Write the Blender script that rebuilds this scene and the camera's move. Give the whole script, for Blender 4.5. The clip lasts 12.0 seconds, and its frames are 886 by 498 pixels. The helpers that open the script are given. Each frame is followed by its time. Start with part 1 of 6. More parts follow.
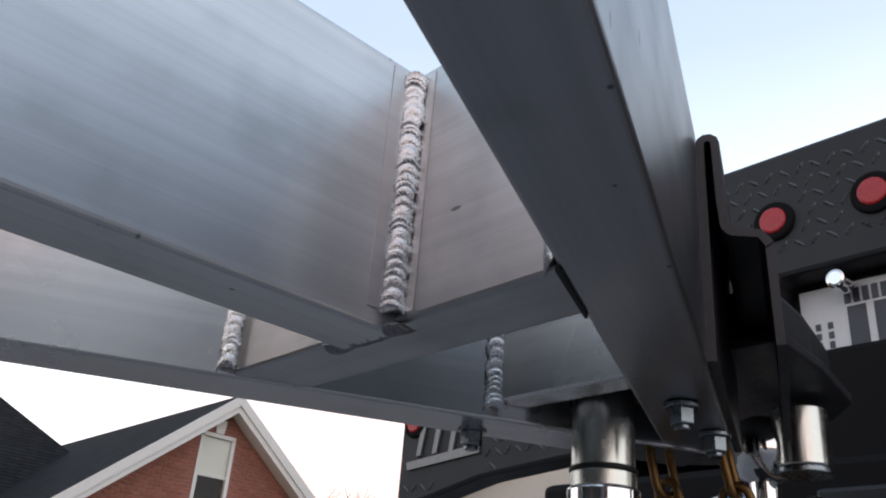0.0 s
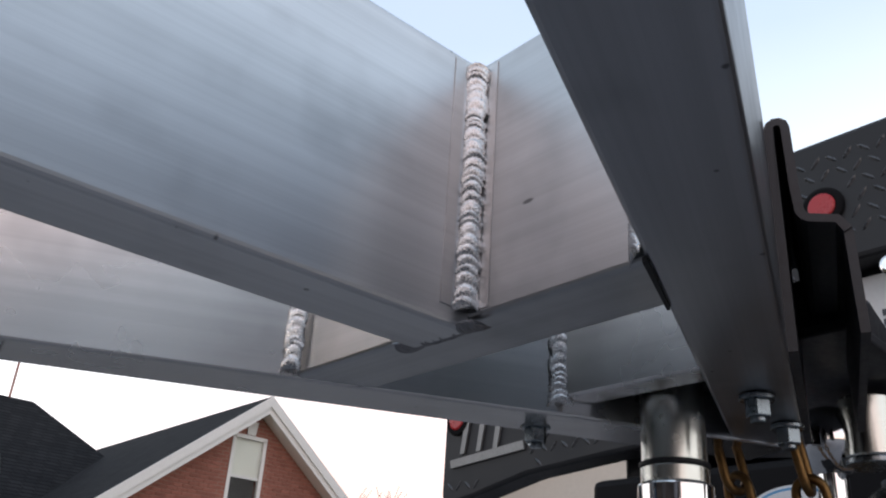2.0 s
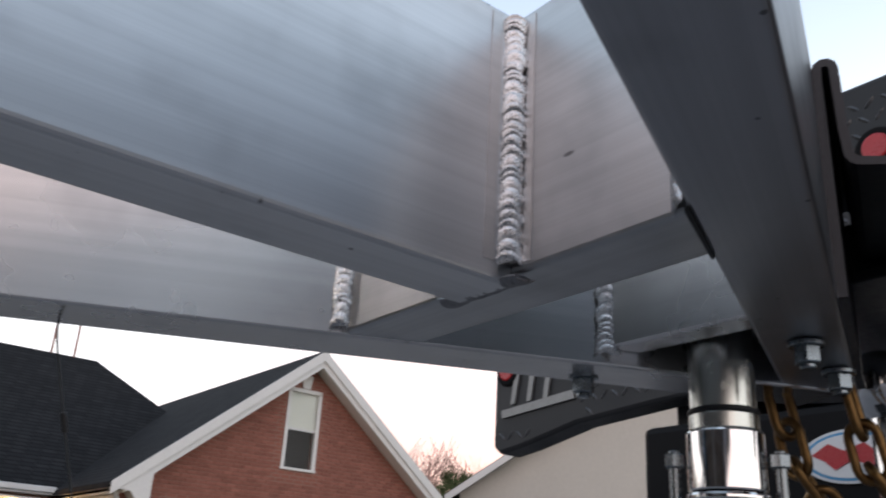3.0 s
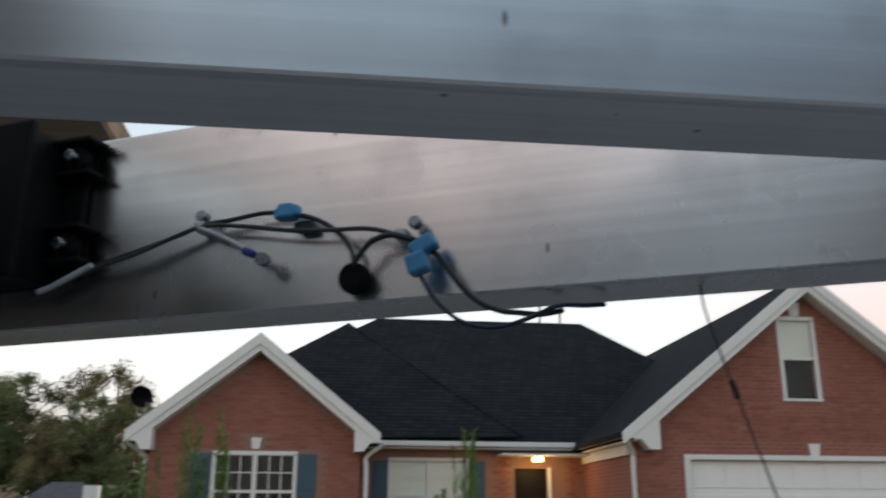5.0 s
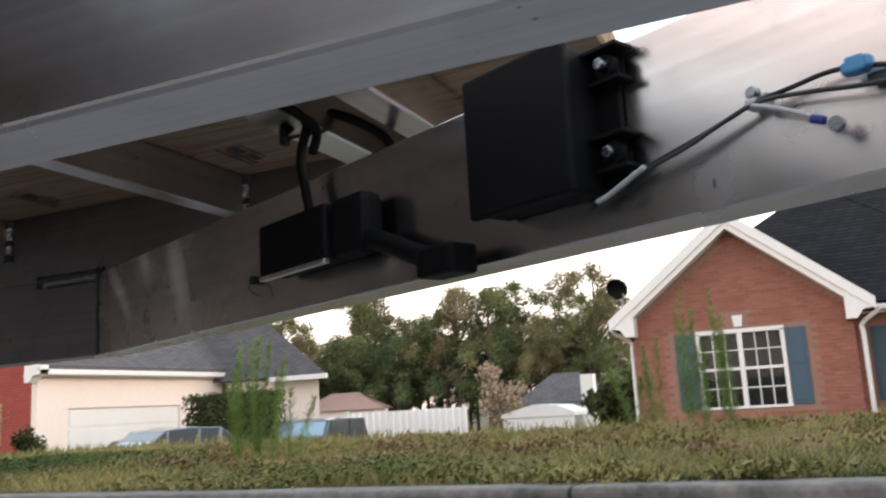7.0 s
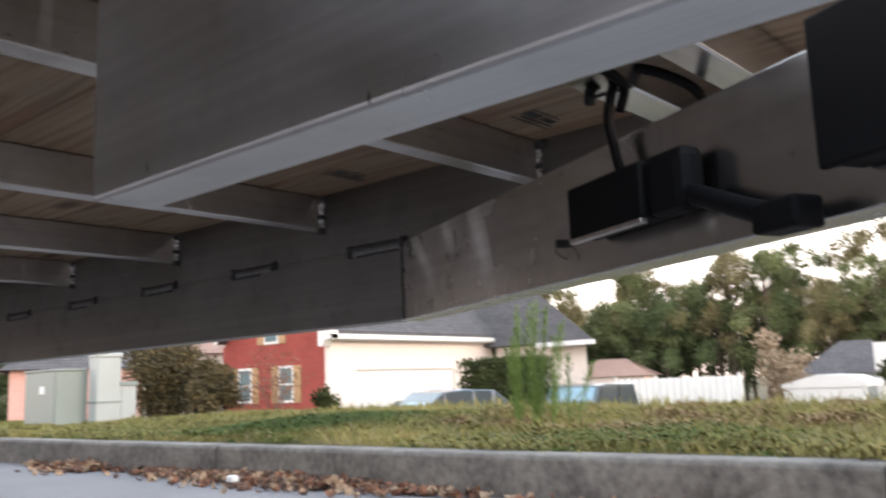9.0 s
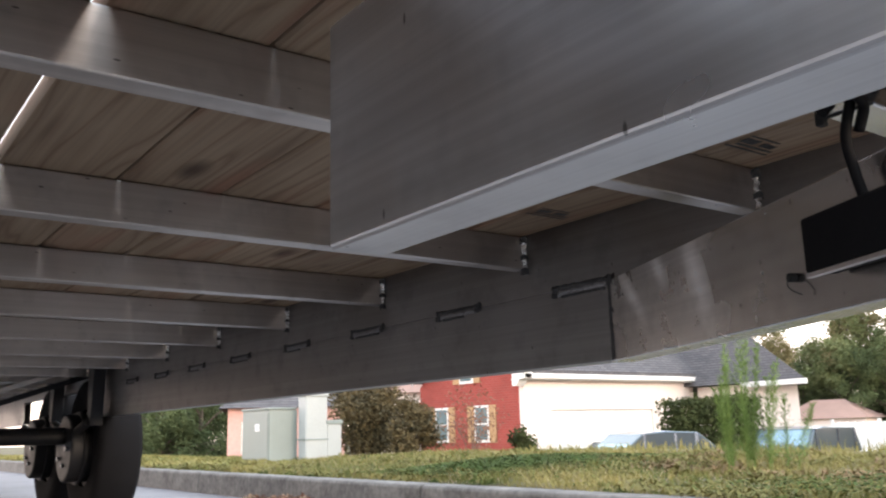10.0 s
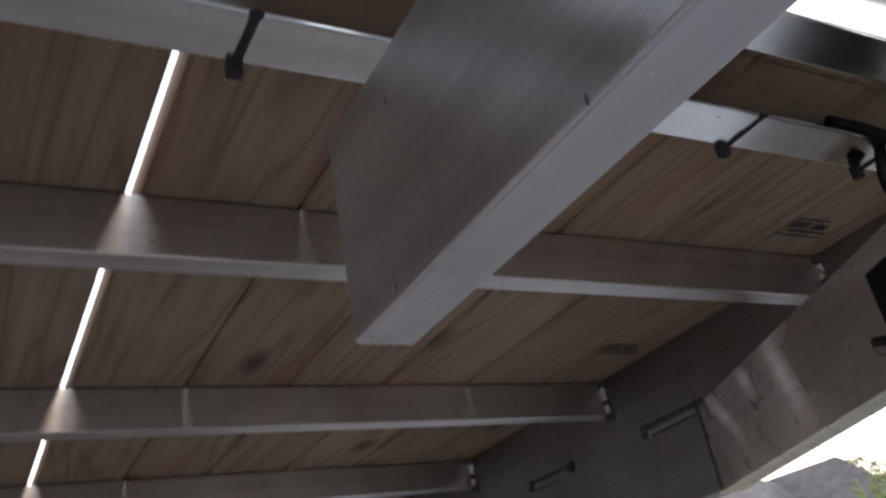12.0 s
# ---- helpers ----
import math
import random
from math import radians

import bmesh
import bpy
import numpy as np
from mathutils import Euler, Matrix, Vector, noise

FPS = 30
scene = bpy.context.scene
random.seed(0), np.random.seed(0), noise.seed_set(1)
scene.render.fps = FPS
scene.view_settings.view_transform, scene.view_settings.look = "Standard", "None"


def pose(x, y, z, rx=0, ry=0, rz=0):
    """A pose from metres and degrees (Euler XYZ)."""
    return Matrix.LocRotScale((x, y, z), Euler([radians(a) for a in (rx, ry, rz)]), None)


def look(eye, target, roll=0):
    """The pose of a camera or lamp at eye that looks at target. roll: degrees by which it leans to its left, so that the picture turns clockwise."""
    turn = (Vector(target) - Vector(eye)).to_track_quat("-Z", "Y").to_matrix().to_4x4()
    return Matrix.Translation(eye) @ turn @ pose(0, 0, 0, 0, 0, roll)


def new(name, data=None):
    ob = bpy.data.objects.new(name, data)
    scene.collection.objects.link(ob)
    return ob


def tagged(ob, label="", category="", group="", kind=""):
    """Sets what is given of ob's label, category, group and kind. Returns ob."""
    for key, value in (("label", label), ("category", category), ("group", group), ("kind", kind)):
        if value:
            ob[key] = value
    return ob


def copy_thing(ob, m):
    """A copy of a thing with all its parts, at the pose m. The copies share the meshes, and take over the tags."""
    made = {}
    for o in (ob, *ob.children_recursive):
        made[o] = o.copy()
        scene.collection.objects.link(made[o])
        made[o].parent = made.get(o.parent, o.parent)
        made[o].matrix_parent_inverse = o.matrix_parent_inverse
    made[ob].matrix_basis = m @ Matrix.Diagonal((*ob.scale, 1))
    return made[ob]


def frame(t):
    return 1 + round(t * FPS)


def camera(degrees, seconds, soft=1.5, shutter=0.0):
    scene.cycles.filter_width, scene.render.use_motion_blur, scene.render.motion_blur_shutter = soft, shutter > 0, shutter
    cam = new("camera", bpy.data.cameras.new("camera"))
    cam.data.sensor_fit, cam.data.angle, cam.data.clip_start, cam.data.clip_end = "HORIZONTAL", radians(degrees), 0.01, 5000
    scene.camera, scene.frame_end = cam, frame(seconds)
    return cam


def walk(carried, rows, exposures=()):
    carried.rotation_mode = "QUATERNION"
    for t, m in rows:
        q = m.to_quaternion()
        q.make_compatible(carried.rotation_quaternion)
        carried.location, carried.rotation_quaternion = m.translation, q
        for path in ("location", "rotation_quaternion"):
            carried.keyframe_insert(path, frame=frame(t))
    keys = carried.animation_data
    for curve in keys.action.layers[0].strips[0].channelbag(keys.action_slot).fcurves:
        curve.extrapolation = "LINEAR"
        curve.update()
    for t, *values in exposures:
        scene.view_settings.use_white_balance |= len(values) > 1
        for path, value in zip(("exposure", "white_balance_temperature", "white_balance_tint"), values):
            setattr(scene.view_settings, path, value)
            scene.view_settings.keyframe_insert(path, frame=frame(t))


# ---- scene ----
cam = camera(54.19, 12.0, soft=2.0, shutter=0.4)
PATH = [
    (0, pose(-0.2557, -0.3221, 0.3758, 115.39, -4.30, -43.88)),
    (0.5, pose(-0.2597, -0.3171, 0.3766, 116.07, -3.96, -43.63)),
    (1, pose(-0.2665, -0.3086, 0.3762, 116.44, -3.95, -43.50)),
    (1.5, pose(-0.2722, -0.3032, 0.3838, 116.57, -4.05, -42.26)),
    (2, pose(-0.2671, -0.2996, 0.3771, 115.06, -3.58, -41.78)),
    (2.5, pose(-0.2610, -0.3057, 0.3758, 113.33, -3.27, -41.33)),
    (2.7, pose(-0.2617, -0.3049, 0.3779, 112.53, -3.23, -40.56)),
    (4.3, pose(-0.3316, -0.2876, 0.3760, 109.48, -2.11, -17.60)),
    (4.5, pose(-0.3414, -0.2764, 0.3787, 108.88, -1.28, -13.97)),
    (5, pose(-0.3636, -0.2579, 0.3857, 107.09, -0.19, -6.40)),
    (5.5, pose(-0.3841, -0.2538, 0.3918, 104.84, 0.22, 2.88)),
    (6, pose(-0.3955, -0.2550, 0.3955, 104.28, 1.38, 11.62)),
    (6.5, pose(-0.4185, -0.2531, 0.3973, 103.79, 2.06, 18.81)),
    (7, pose(-0.4443, -0.2497, 0.3941, 100.40, 3.28, 24.34)),
    (7.2, pose(-0.4517, -0.2531, 0.3926, 99.90, 3.10, 25.53)),
    (8.8, pose(-0.5046, -0.2647, 0.3918, 98.39, 3.19, 38.50)),
    (9, pose(-0.5020, -0.2651, 0.3943, 99.00, 2.11, 41.62)),
    (9.5, pose(-0.5266, -0.2701, 0.4026, 101.42, 1.33, 48.65)),
    (10, pose(-0.5390, -0.2700, 0.4011, 101.96, 1.50, 54.23)),
    (10.5, pose(-0.5444, -0.2507, 0.3705, 103.20, 3.26, 55.78)),
    (11, pose(-0.5625, -0.2252, 0.3356, 105.23, 4.86, 53.29)),
    (11.5, pose(-0.5671, -0.2309, 0.3271, 109.63, 7.00, 56.62)),
    (12, pose(-0.5543, -0.2237, 0.3226, 116.33, 9.86, 62.74)),
]
walk(cam, PATH, exposures=[(0, -0.2, 6500, 10), (2.7, -0.18, 6500, 10), (4.3, -0.58, 6400, 5), (4.6, -0.64, 6400, 5), (5, -0.70, 6350, 3), (5.5, -0.25, 6500, 6), (6.5, 0.40, 6950, 10), (7.2, 0.64, 6850, 10), (8.8, 1.05, 6800, 10), (9.5, 1.32, 6800, 10), (10.5, 1.42, 6800, 10), (11.3, 1.46, 6800, 11), (12, 1.14, 6900, 12)])

# ---- sky and light: dusk, thin cloud, pink low down all round ----
world = bpy.data.worlds.new("dusk")
scene.world = world
world.use_nodes = True
wn, wl = world.node_tree.nodes, world.node_tree.links
wn.clear()
w_out = wn.new("ShaderNodeOutputWorld")
sky = wn.new("ShaderNodeTexSky")
sky.sky_type = "NISHITA"
sky.sun_disc = False
sky.sun_elevation = radians(13)
sky.sun_rotation = radians(79)
bg_sky = wn.new("ShaderNodeBackground")
bg_sky.inputs["Strength"].default_value = 0.05
wl.new(sky.outputs[0], bg_sky.inputs["Color"])
geo = wn.new("ShaderNodeTexCoord")
sep = wn.new("ShaderNodeSeparateXYZ")
wl.new(geo.outputs["Generated"], sep.inputs[0])
ramp = wn.new("ShaderNodeValToRGB")
wl.new(sep.outputs["Z"], ramp.inputs[0])
cr = ramp.color_ramp
cr.elements[0].position, cr.elements[0].color = 0.0, (1.45, 1.12, 1.02, 1)
cr.elements[1].position, cr.elements[1].color = 1.0, (0.44, 0.60, 0.82, 1)
for p_, c_ in ((0.10, (1.72, 1.50, 1.42, 1)), (0.24, (1.56, 1.52, 1.54, 1)), (0.42, (1.02, 1.17, 1.32, 1)), (0.62, (0.58, 0.75, 0.95, 1))):
    e_ = cr.elements.new(p_)
    e_.color = c_
west = wn.new("ShaderNodeVectorMath")
west.operation = "DOT_PRODUCT"
wl.new(geo.outputs["Generated"], west.inputs[0])
west.inputs[1].default_value = (0.62, 0.78, -0.12)
wr_ = wn.new("ShaderNodeMapRange")
wr_.inputs["From Min"].default_value = 0.90
wr_.inputs["From Max"].default_value = 1.0
wl.new(west.outputs["Value"], wr_.inputs["Value"])
glowmix = wn.new("ShaderNodeMix")
glowmix.data_type = "RGBA"
wl.new(wr_.outputs[0], glowmix.inputs[0])
wl.new(ramp.outputs[0], glowmix.inputs[6])
glowmix.inputs[7].default_value = (1.35, 0.58, 0.40, 1)
# pink band opposite the sunset
east = wn.new("ShaderNodeVectorMath")
east.operation = "DOT_PRODUCT"
wl.new(geo.outputs["Generated"], east.inputs[0])
east.inputs[1].default_value = (-0.79, -0.54, 0.28)
er_ = wn.new("ShaderNodeMapRange")
er_.inputs["From Min"].default_value = 0.74
er_.inputs["From Max"].default_value = 1.0
er_.inputs["To Max"].default_value = 0.8
wl.new(east.outputs["Value"], er_.inputs["Value"])
belt = wn.new("ShaderNodeMix")
belt.data_type = "RGBA"
wl.new(er_.outputs[0], belt.inputs[0])
wl.new(glowmix.outputs[2], belt.inputs[6])
belt.inputs[7].default_value = (1.62, 1.14, 1.04, 1)
cloud = wn.new("ShaderNodeTexNoise")
cloud.inputs["Scale"].default_value = 2.2
cloud.inputs["Detail"].default_value = 5
wl.new(geo.outputs["Generated"], cloud.inputs["Vector"])
cmix = wn.new("ShaderNodeMix")
cmix.data_type = "RGBA"
cfac = wn.new("ShaderNodeMath")
cfac.operation = "MULTIPLY"
cfac.inputs[1].default_value = 0.35
wl.new(cloud.outputs["Fac"], cfac.inputs[0])
wl.new(cfac.outputs[0], cmix.inputs[0])
wl.new(belt.outputs[2], cmix.inputs[6])
cmix.inputs[7].default_value = (1.0, 0.93, 0.92, 1)
bg_veil = wn.new("ShaderNodeBackground")
bg_veil.inputs["Strength"].default_value = 1.1
wl.new(cmix.outputs[2], bg_veil.inputs["Color"])
addw = wn.new("ShaderNodeAddShader")
wl.new(bg_sky.outputs[0], addw.inputs[0])
wl.new(bg_veil.outputs[0], addw.inputs[1])
wl.new(addw.outputs[0], w_out.inputs[0])

sun = new("sun", bpy.data.lights.new("sun", "SUN"))
sun.data.energy = 0.8
sun.data.angle = radians(20)
sun.data.color = (1.0, 0.82, 0.70)
sun.matrix_world = look((10, 2.0, 2.4), (0, 0, 0))


# ---- materials ----
def mat(name, color, rough=0.6, metal=0.0, vary=0.15, scale=8.0, fine=60.0, bump=0.0, stretch=None, color2=None, spec=0.5, rvary=0.1, dist=0.002):
    """A surface with large stains and fine grain; stretch scales the grain's coordinates."""
    m = bpy.data.materials.new(name)
    m.use_nodes = True
    n, l = m.node_tree.nodes, m.node_tree.links
    b = n["Principled BSDF"]
    b.inputs["Metallic"].default_value = metal
    b.inputs["Specular IOR Level"].default_value = spec
    tc = n.new("ShaderNodeTexCoord")
    mp = n.new("ShaderNodeMapping")
    l.new(tc.outputs["Object"], mp.inputs[0])
    if stretch:
        mp.inputs["Scale"].default_value = stretch[:3]
        if len(stretch) > 3:
            turn = n.new("ShaderNodeMapping")
            turn.inputs["Rotation"].default_value = (0, 0, stretch[3])
            l.new(tc.outputs["Object"], turn.inputs[0])
            l.new(turn.outputs[0], mp.inputs[0])
    big = n.new("ShaderNodeTexNoise")
    big.inputs["Scale"].default_value = scale
    big.inputs["Detail"].default_value = 4
    l.new(tc.outputs["Object"], big.inputs["Vector"])
    fin = n.new("ShaderNodeTexNoise")
    fin.inputs["Scale"].default_value = fine
    fin.inputs["Detail"].default_value = 6
    l.new(mp.outputs[0], fin.inputs["Vector"])
    add = n.new("ShaderNodeMath")
    add.operation = "ADD"
    l.new(big.outputs["Fac"], add.inputs[0])
    l.new(fin.outputs["Fac"], add.inputs[1])
    rm = n.new("ShaderNodeMapRange")
    rm.inputs["From Min"].default_value = 0.65
    rm.inputs["From Max"].default_value = 1.35
    l.new(add.outputs[0], rm.inputs["Value"])
    mx = n.new("ShaderNodeMix")
    mx.data_type = "RGBA"
    l.new(rm.outputs[0], mx.inputs[0])
    c2 = color2 or tuple(min(1, c * (1 + vary)) for c in color)
    mx.inputs[6].default_value = (*[c * (1 - vary) for c in color], 1)
    mx.inputs[7].default_value = (*c2, 1)
    l.new(mx.outputs[2], b.inputs["Base Color"])
    rr = n.new("ShaderNodeMapRange")
    rr.inputs["From Min"].default_value = 0.65
    rr.inputs["From Max"].default_value = 1.35
    rr.inputs["To Min"].default_value = max(0.02, rough - rvary)
    rr.inputs["To Max"].default_value = min(1, rough + rvary)
    l.new(add.outputs[0], rr.inputs["Value"])
    l.new(rr.outputs[0], b.inputs["Roughness"])
    if bump:
        bp = n.new("ShaderNodeBump")
        bp.inputs["Strength"].default_value = bump
        bp.inputs["Distance"].default_value = dist
        l.new(fin.outputs["Fac"], bp.inputs["Height"])
        l.new(bp.outputs[0], b.inputs["Normal"])
    return m


TILT = math.atan(0.4765)
def aluminium(name, color, rough, turn=0.0, along=(0.25, 70, 70), swirls=(), streak=0.11, across=None):
    """Mill-finish aluminium: long extrusion lines, soft smudges, a few dark ticks."""
    m = bpy.data.materials.new(name)
    m.use_nodes = True
    n, l = m.node_tree.nodes, m.node_tree.links
    b = n["Principled BSDF"]
    b.inputs["Metallic"].default_value = 1.0
    if across:
        b.inputs["Anisotropic"].default_value = 0.6
        grain = n.new("ShaderNodeCombineXYZ")
        for i in range(3):
            grain.inputs[i].default_value = across[i]
        l.new(grain.outputs[0], b.inputs["Tangent"])
    tc = n.new("ShaderNodeTexCoord")
    rot = n.new("ShaderNodeMapping")
    rot.inputs["Rotation"].default_value = (0, 0, turn)
    l.new(tc.outputs["Object"], rot.inputs[0])
    mp = n.new("ShaderNodeMapping")
    mp.inputs["Scale"].default_value = along
    l.new(rot.outputs[0], mp.inputs[0])
    lines = n.new("ShaderNodeTexNoise")
    lines.inputs["Scale"].default_value = 1.0
    lines.inputs["Detail"].default_value = 5
    lines.inputs["Roughness"].default_value = 0.7
    l.new(mp.outputs[0], lines.inputs["Vector"])
    smud = n.new("ShaderNodeTexNoise")
    smud.inputs["Scale"].default_value = 14
    smud.inputs["Detail"].default_value = 3
    smud.inputs["Roughness"].default_value = 0.62
    l.new(rot.outputs[0], smud.inputs["Vector"])
    patch = n.new("ShaderNodeTexNoise")
    patch.inputs["Scale"].default_value = 3.2
    patch.inputs["Detail"].default_value = 3
    l.new(rot.outputs[0], patch.inputs["Vector"])
    tick = n.new("ShaderNodeTexVoronoi")
    tm = n.new("ShaderNodeMapping")
    tm.inputs["Scale"].default_value = (48, 48, 16) if along[0] < along[1] else (48, 16, 48)
    l.new(rot.outputs[0], tm.inputs[0])
    tick.inputs["Scale"].default_value = 1.0
    l.new(tm.outputs[0], tick.inputs["Vector"])
    def span(src, f0, f1, t0, t1):
        r = n.new("ShaderNodeMapRange")
        for k, v in zip(("From Min", "From Max", "To Min", "To Max"), (f0, f1, t0, t1)):
            r.inputs[k].default_value = v
        l.new(src, r.inputs["Value"])
        return r.outputs[0]
    def times(a, b2):
        q = n.new("ShaderNodeMath")
        q.operation = "MULTIPLY"
        l.new(a, q.inputs[0])
        l.new(b2, q.inputs[1])
        return q.outputs[0]
    v = times(span(lines.outputs["Fac"], 0.3, 0.7, 0.98 - streak, 0.98 + streak), span(smud.outputs["Fac"], 0.30, 0.48, 0.86, 1.0))
    v = times(v, span(patch.outputs["Fac"], 0.35, 0.65, 0.90, 1.06))
    v = times(v, span(tick.outputs["Distance"], 0.045, 0.075, 0.35, 1.0))
    # grinding swirls: (centre, angle about y, half length, half width)
    coarse = []
    for c_, ang, ln, wd in swirls:
        sw = n.new("ShaderNodeMapping")
        sw.vector_type = "TEXTURE"
        sw.inputs["Location"].default_value = c_
        sw.inputs["Rotation"].default_value = (0, ang, turn * 0.0)
        sw.inputs["Scale"].default_value = (wd, 1.0, ln)
        l.new(tc.outputs["Object"], sw.inputs[0])
        le = n.new("ShaderNodeVectorMath")
        le.operation = "LENGTH"
        l.new(sw.outputs[0], le.inputs[0])
        v = times(v, span(le.outputs["Value"], 0.15, 1.0, 1.42, 1.0))
        coarse.append(span(le.outputs["Value"], 0.15, 1.0, 0.42, 0.0))
    col = n.new("ShaderNodeHueSaturation")
    col.inputs["Color"].default_value = (*color, 1)
    l.new(v, col.inputs["Value"])
    l.new(col.outputs[0], b.inputs["Base Color"])
    ra = n.new("ShaderNodeMath")
    ra.operation = "ADD"
    l.new(span(patch.outputs["Fac"], 0.3, 0.7, rough - 0.05, rough + 0.05), ra.inputs[0])
    l.new(span(smud.outputs["Fac"], 0.3, 0.7, 0.06, -0.02), ra.inputs[1])
    last = ra.outputs[0]
    for extra in coarse:
        more = n.new("ShaderNodeMath")
        more.operation = "ADD"
        l.new(last, more.inputs[0])
        l.new(extra, more.inputs[1])
        last = more.outputs[0]
    l.new(last, b.inputs["Roughness"])
    return m


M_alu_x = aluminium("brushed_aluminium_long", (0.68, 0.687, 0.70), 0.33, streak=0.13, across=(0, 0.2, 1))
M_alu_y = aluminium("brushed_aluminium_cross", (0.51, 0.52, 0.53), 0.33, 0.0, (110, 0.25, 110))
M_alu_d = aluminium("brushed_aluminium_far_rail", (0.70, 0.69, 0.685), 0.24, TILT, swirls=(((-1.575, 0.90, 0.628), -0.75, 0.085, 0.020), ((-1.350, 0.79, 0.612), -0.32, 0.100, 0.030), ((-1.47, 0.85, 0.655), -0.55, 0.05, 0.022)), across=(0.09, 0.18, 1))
# same metal as the far rail, coloured darker for its shaded underside
M_alu_c_shaded = aluminium("shaded_brushed_aluminium_near_rail", (0.43, 0.445, 0.475), 0.34, -TILT, across=(-0.09, 0.18, 1))
M_margin = aluminium("cleaned_aluminium", (0.62, 0.61, 0.61), 0.34)
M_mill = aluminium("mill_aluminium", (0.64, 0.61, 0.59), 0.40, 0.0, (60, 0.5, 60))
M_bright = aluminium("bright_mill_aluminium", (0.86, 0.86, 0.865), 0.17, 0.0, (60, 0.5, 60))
# side and deck rails: the shade under the deck is put into a darker colour
M_mill_shaded = aluminium("shaded_mill_aluminium_rail", (0.33, 0.32, 0.315), 0.38)
M_weld = mat("weld_metal", (0.74, 0.735, 0.735), 0.28, 1.0, 0.25, 160, 900, 0.6, rvary=0.10, dist=0.0006)
M_weld_dark = mat("ground_weld", (0.07, 0.07, 0.072), 0.55, 0.4, 0.35, 80, 500, 0.4, dist=0.0006)
M_ground = mat("ground_down_weld", (0.30, 0.30, 0.31), 0.5, 1.0, 0.25, 80, 500, 0.4, dist=0.0006)
M_seal = mat("black_joint", (0.02, 0.02, 0.02), 0.8, 0, 0.3, 40, 200)
M_black_steel = mat("black_painted_steel", (0.013, 0.014, 0.017), 0.5, 0, 0.25, 14, 200, 0.1, rvary=0.12, dist=0.0006, spec=0.35)
M_coupler = mat("coupler_black_steel", (0.026, 0.027, 0.031), 0.45, 0, 0.3, 18, 200, 0.1, rvary=0.12, dist=0.0006, spec=0.4)
M_tread = mat("raised_tread_paint", (0.035, 0.036, 0.04), 0.30, 0, 0.3, 20, 200, 0.1, dist=0.0005, spec=0.7)
M_edge_dark = mat("worn_coupler_edge", (0.035, 0.035, 0.038), 0.45, 0.5, 0.3, 30, 200)
M_plate_alu = aluminium("dull_plate_aluminium", (0.82, 0.81, 0.81), 0.24, 0.0, (60, 0.5, 60))
M_edge = mat("bare_steel_edge", (0.22, 0.22, 0.22), 0.45, 0.8, 0.2, 30, 200)
M_plastic = mat("black_plastic", (0.005, 0.005, 0.006), 0.62, 0, 0.25, 20, 300, 0.05, dist=0.0005, spec=0.12)
M_chrome = mat("chrome", (0.80, 0.80, 0.80), 0.07, 1.0, 0.03, 20, 90, rvary=0.03)
M_chrome2 = mat("worn_chrome", (0.62, 0.63, 0.59), 0.24, 1.0, 0.06, 30, 120, rvary=0.05)
M_zinc = mat("zinc_plated_steel", (0.24, 0.27, 0.29), 0.27, 1.0, 0.06, 60, 300, rvary=0.05)
M_brass = mat("yellow_zinc_chain", (0.17, 0.098, 0.040), 0.42, 1.0, 0.35, 60, 250, 0.1, dist=0.0004)
M_red_lens = mat("red_lens", (0.36, 0.010, 0.016), 0.30, 0, 0.12, 30, 260, 0.25, dist=0.001)
M_rubber = mat("black_rubber", (0.008, 0.008, 0.009), 0.9, 0, 0.3, 10, 120, 0.2, spec=0.12)
M_plate = mat("white_plate", (0.62, 0.64, 0.66), 0.35, 0, 0.05, 12, 200)
M_plate_ink = mat("plate_ink", (0.03, 0.035, 0.05), 0.4, 0, 0.1, 20, 200)
M_blue = mat("blue_splice", (0.06, 0.26, 0.48), 0.4, 0, 0.12, 80, 400)
M_dark_blue = mat("dark_blue_insulation", (0.02, 0.03, 0.20), 0.4, 0, 0.12, 80, 400)
M_wire_black = mat("black_wire", (0.015, 0.015, 0.016), 0.45, 0, 0.2, 50, 300)
M_wire_grey = mat("grey_wire", (0.034, 0.040, 0.040), 0.5, 0, 0.15, 50, 300)
M_wire_white = mat("white_wire", (0.45, 0.46, 0.46), 0.5, 0, 0.1, 50, 300)
M_wire_blue = mat("blue_wire", (0.012, 0.018, 0.055), 0.45, 0, 0.1, 50, 300)
M_asphalt = mat("asphalt", (0.165, 0.163, 0.172), 0.85, 0, 0.3, 1.2, 140, 0.6, rvary=0.1, dist=0.004)
M_concrete = mat("kerb_concrete", (0.125, 0.117, 0.106), 0.85, 0, 0.62, 5.0, 34, 1.0, (1.0, 1.0, 0.9), rvary=0.08, dist=0.004)
M_soil = mat("lawn_soil", (0.05, 0.06, 0.02), 0.95, 0, 0.35, 1.5, 40, 0.8, color2=(0.13, 0.10, 0.045), dist=0.02)
M_grass = mat("grass_blades", (0.085, 0.145, 0.032), 0.8, 0, 0.4, 1.8, 14, color2=(0.34, 0.28, 0.11), spec=0.15)
M_vine = mat("creeper_leaves", (0.035, 0.068, 0.016), 0.8, 0, 0.4, 5, 40, color2=(0.085, 0.125, 0.030), spec=0.12)
M_tuft = mat("broad_verge_weeds", (0.085, 0.125, 0.032), 0.8, 0, 0.4, 1.1, 22, color2=(0.27, 0.225, 0.09), spec=0.12)
M_weed = mat("feathery_weed", (0.125, 0.215, 0.055), 0.8, 0, 0.3, 6, 60, color2=(0.23, 0.32, 0.10), spec=0.15)
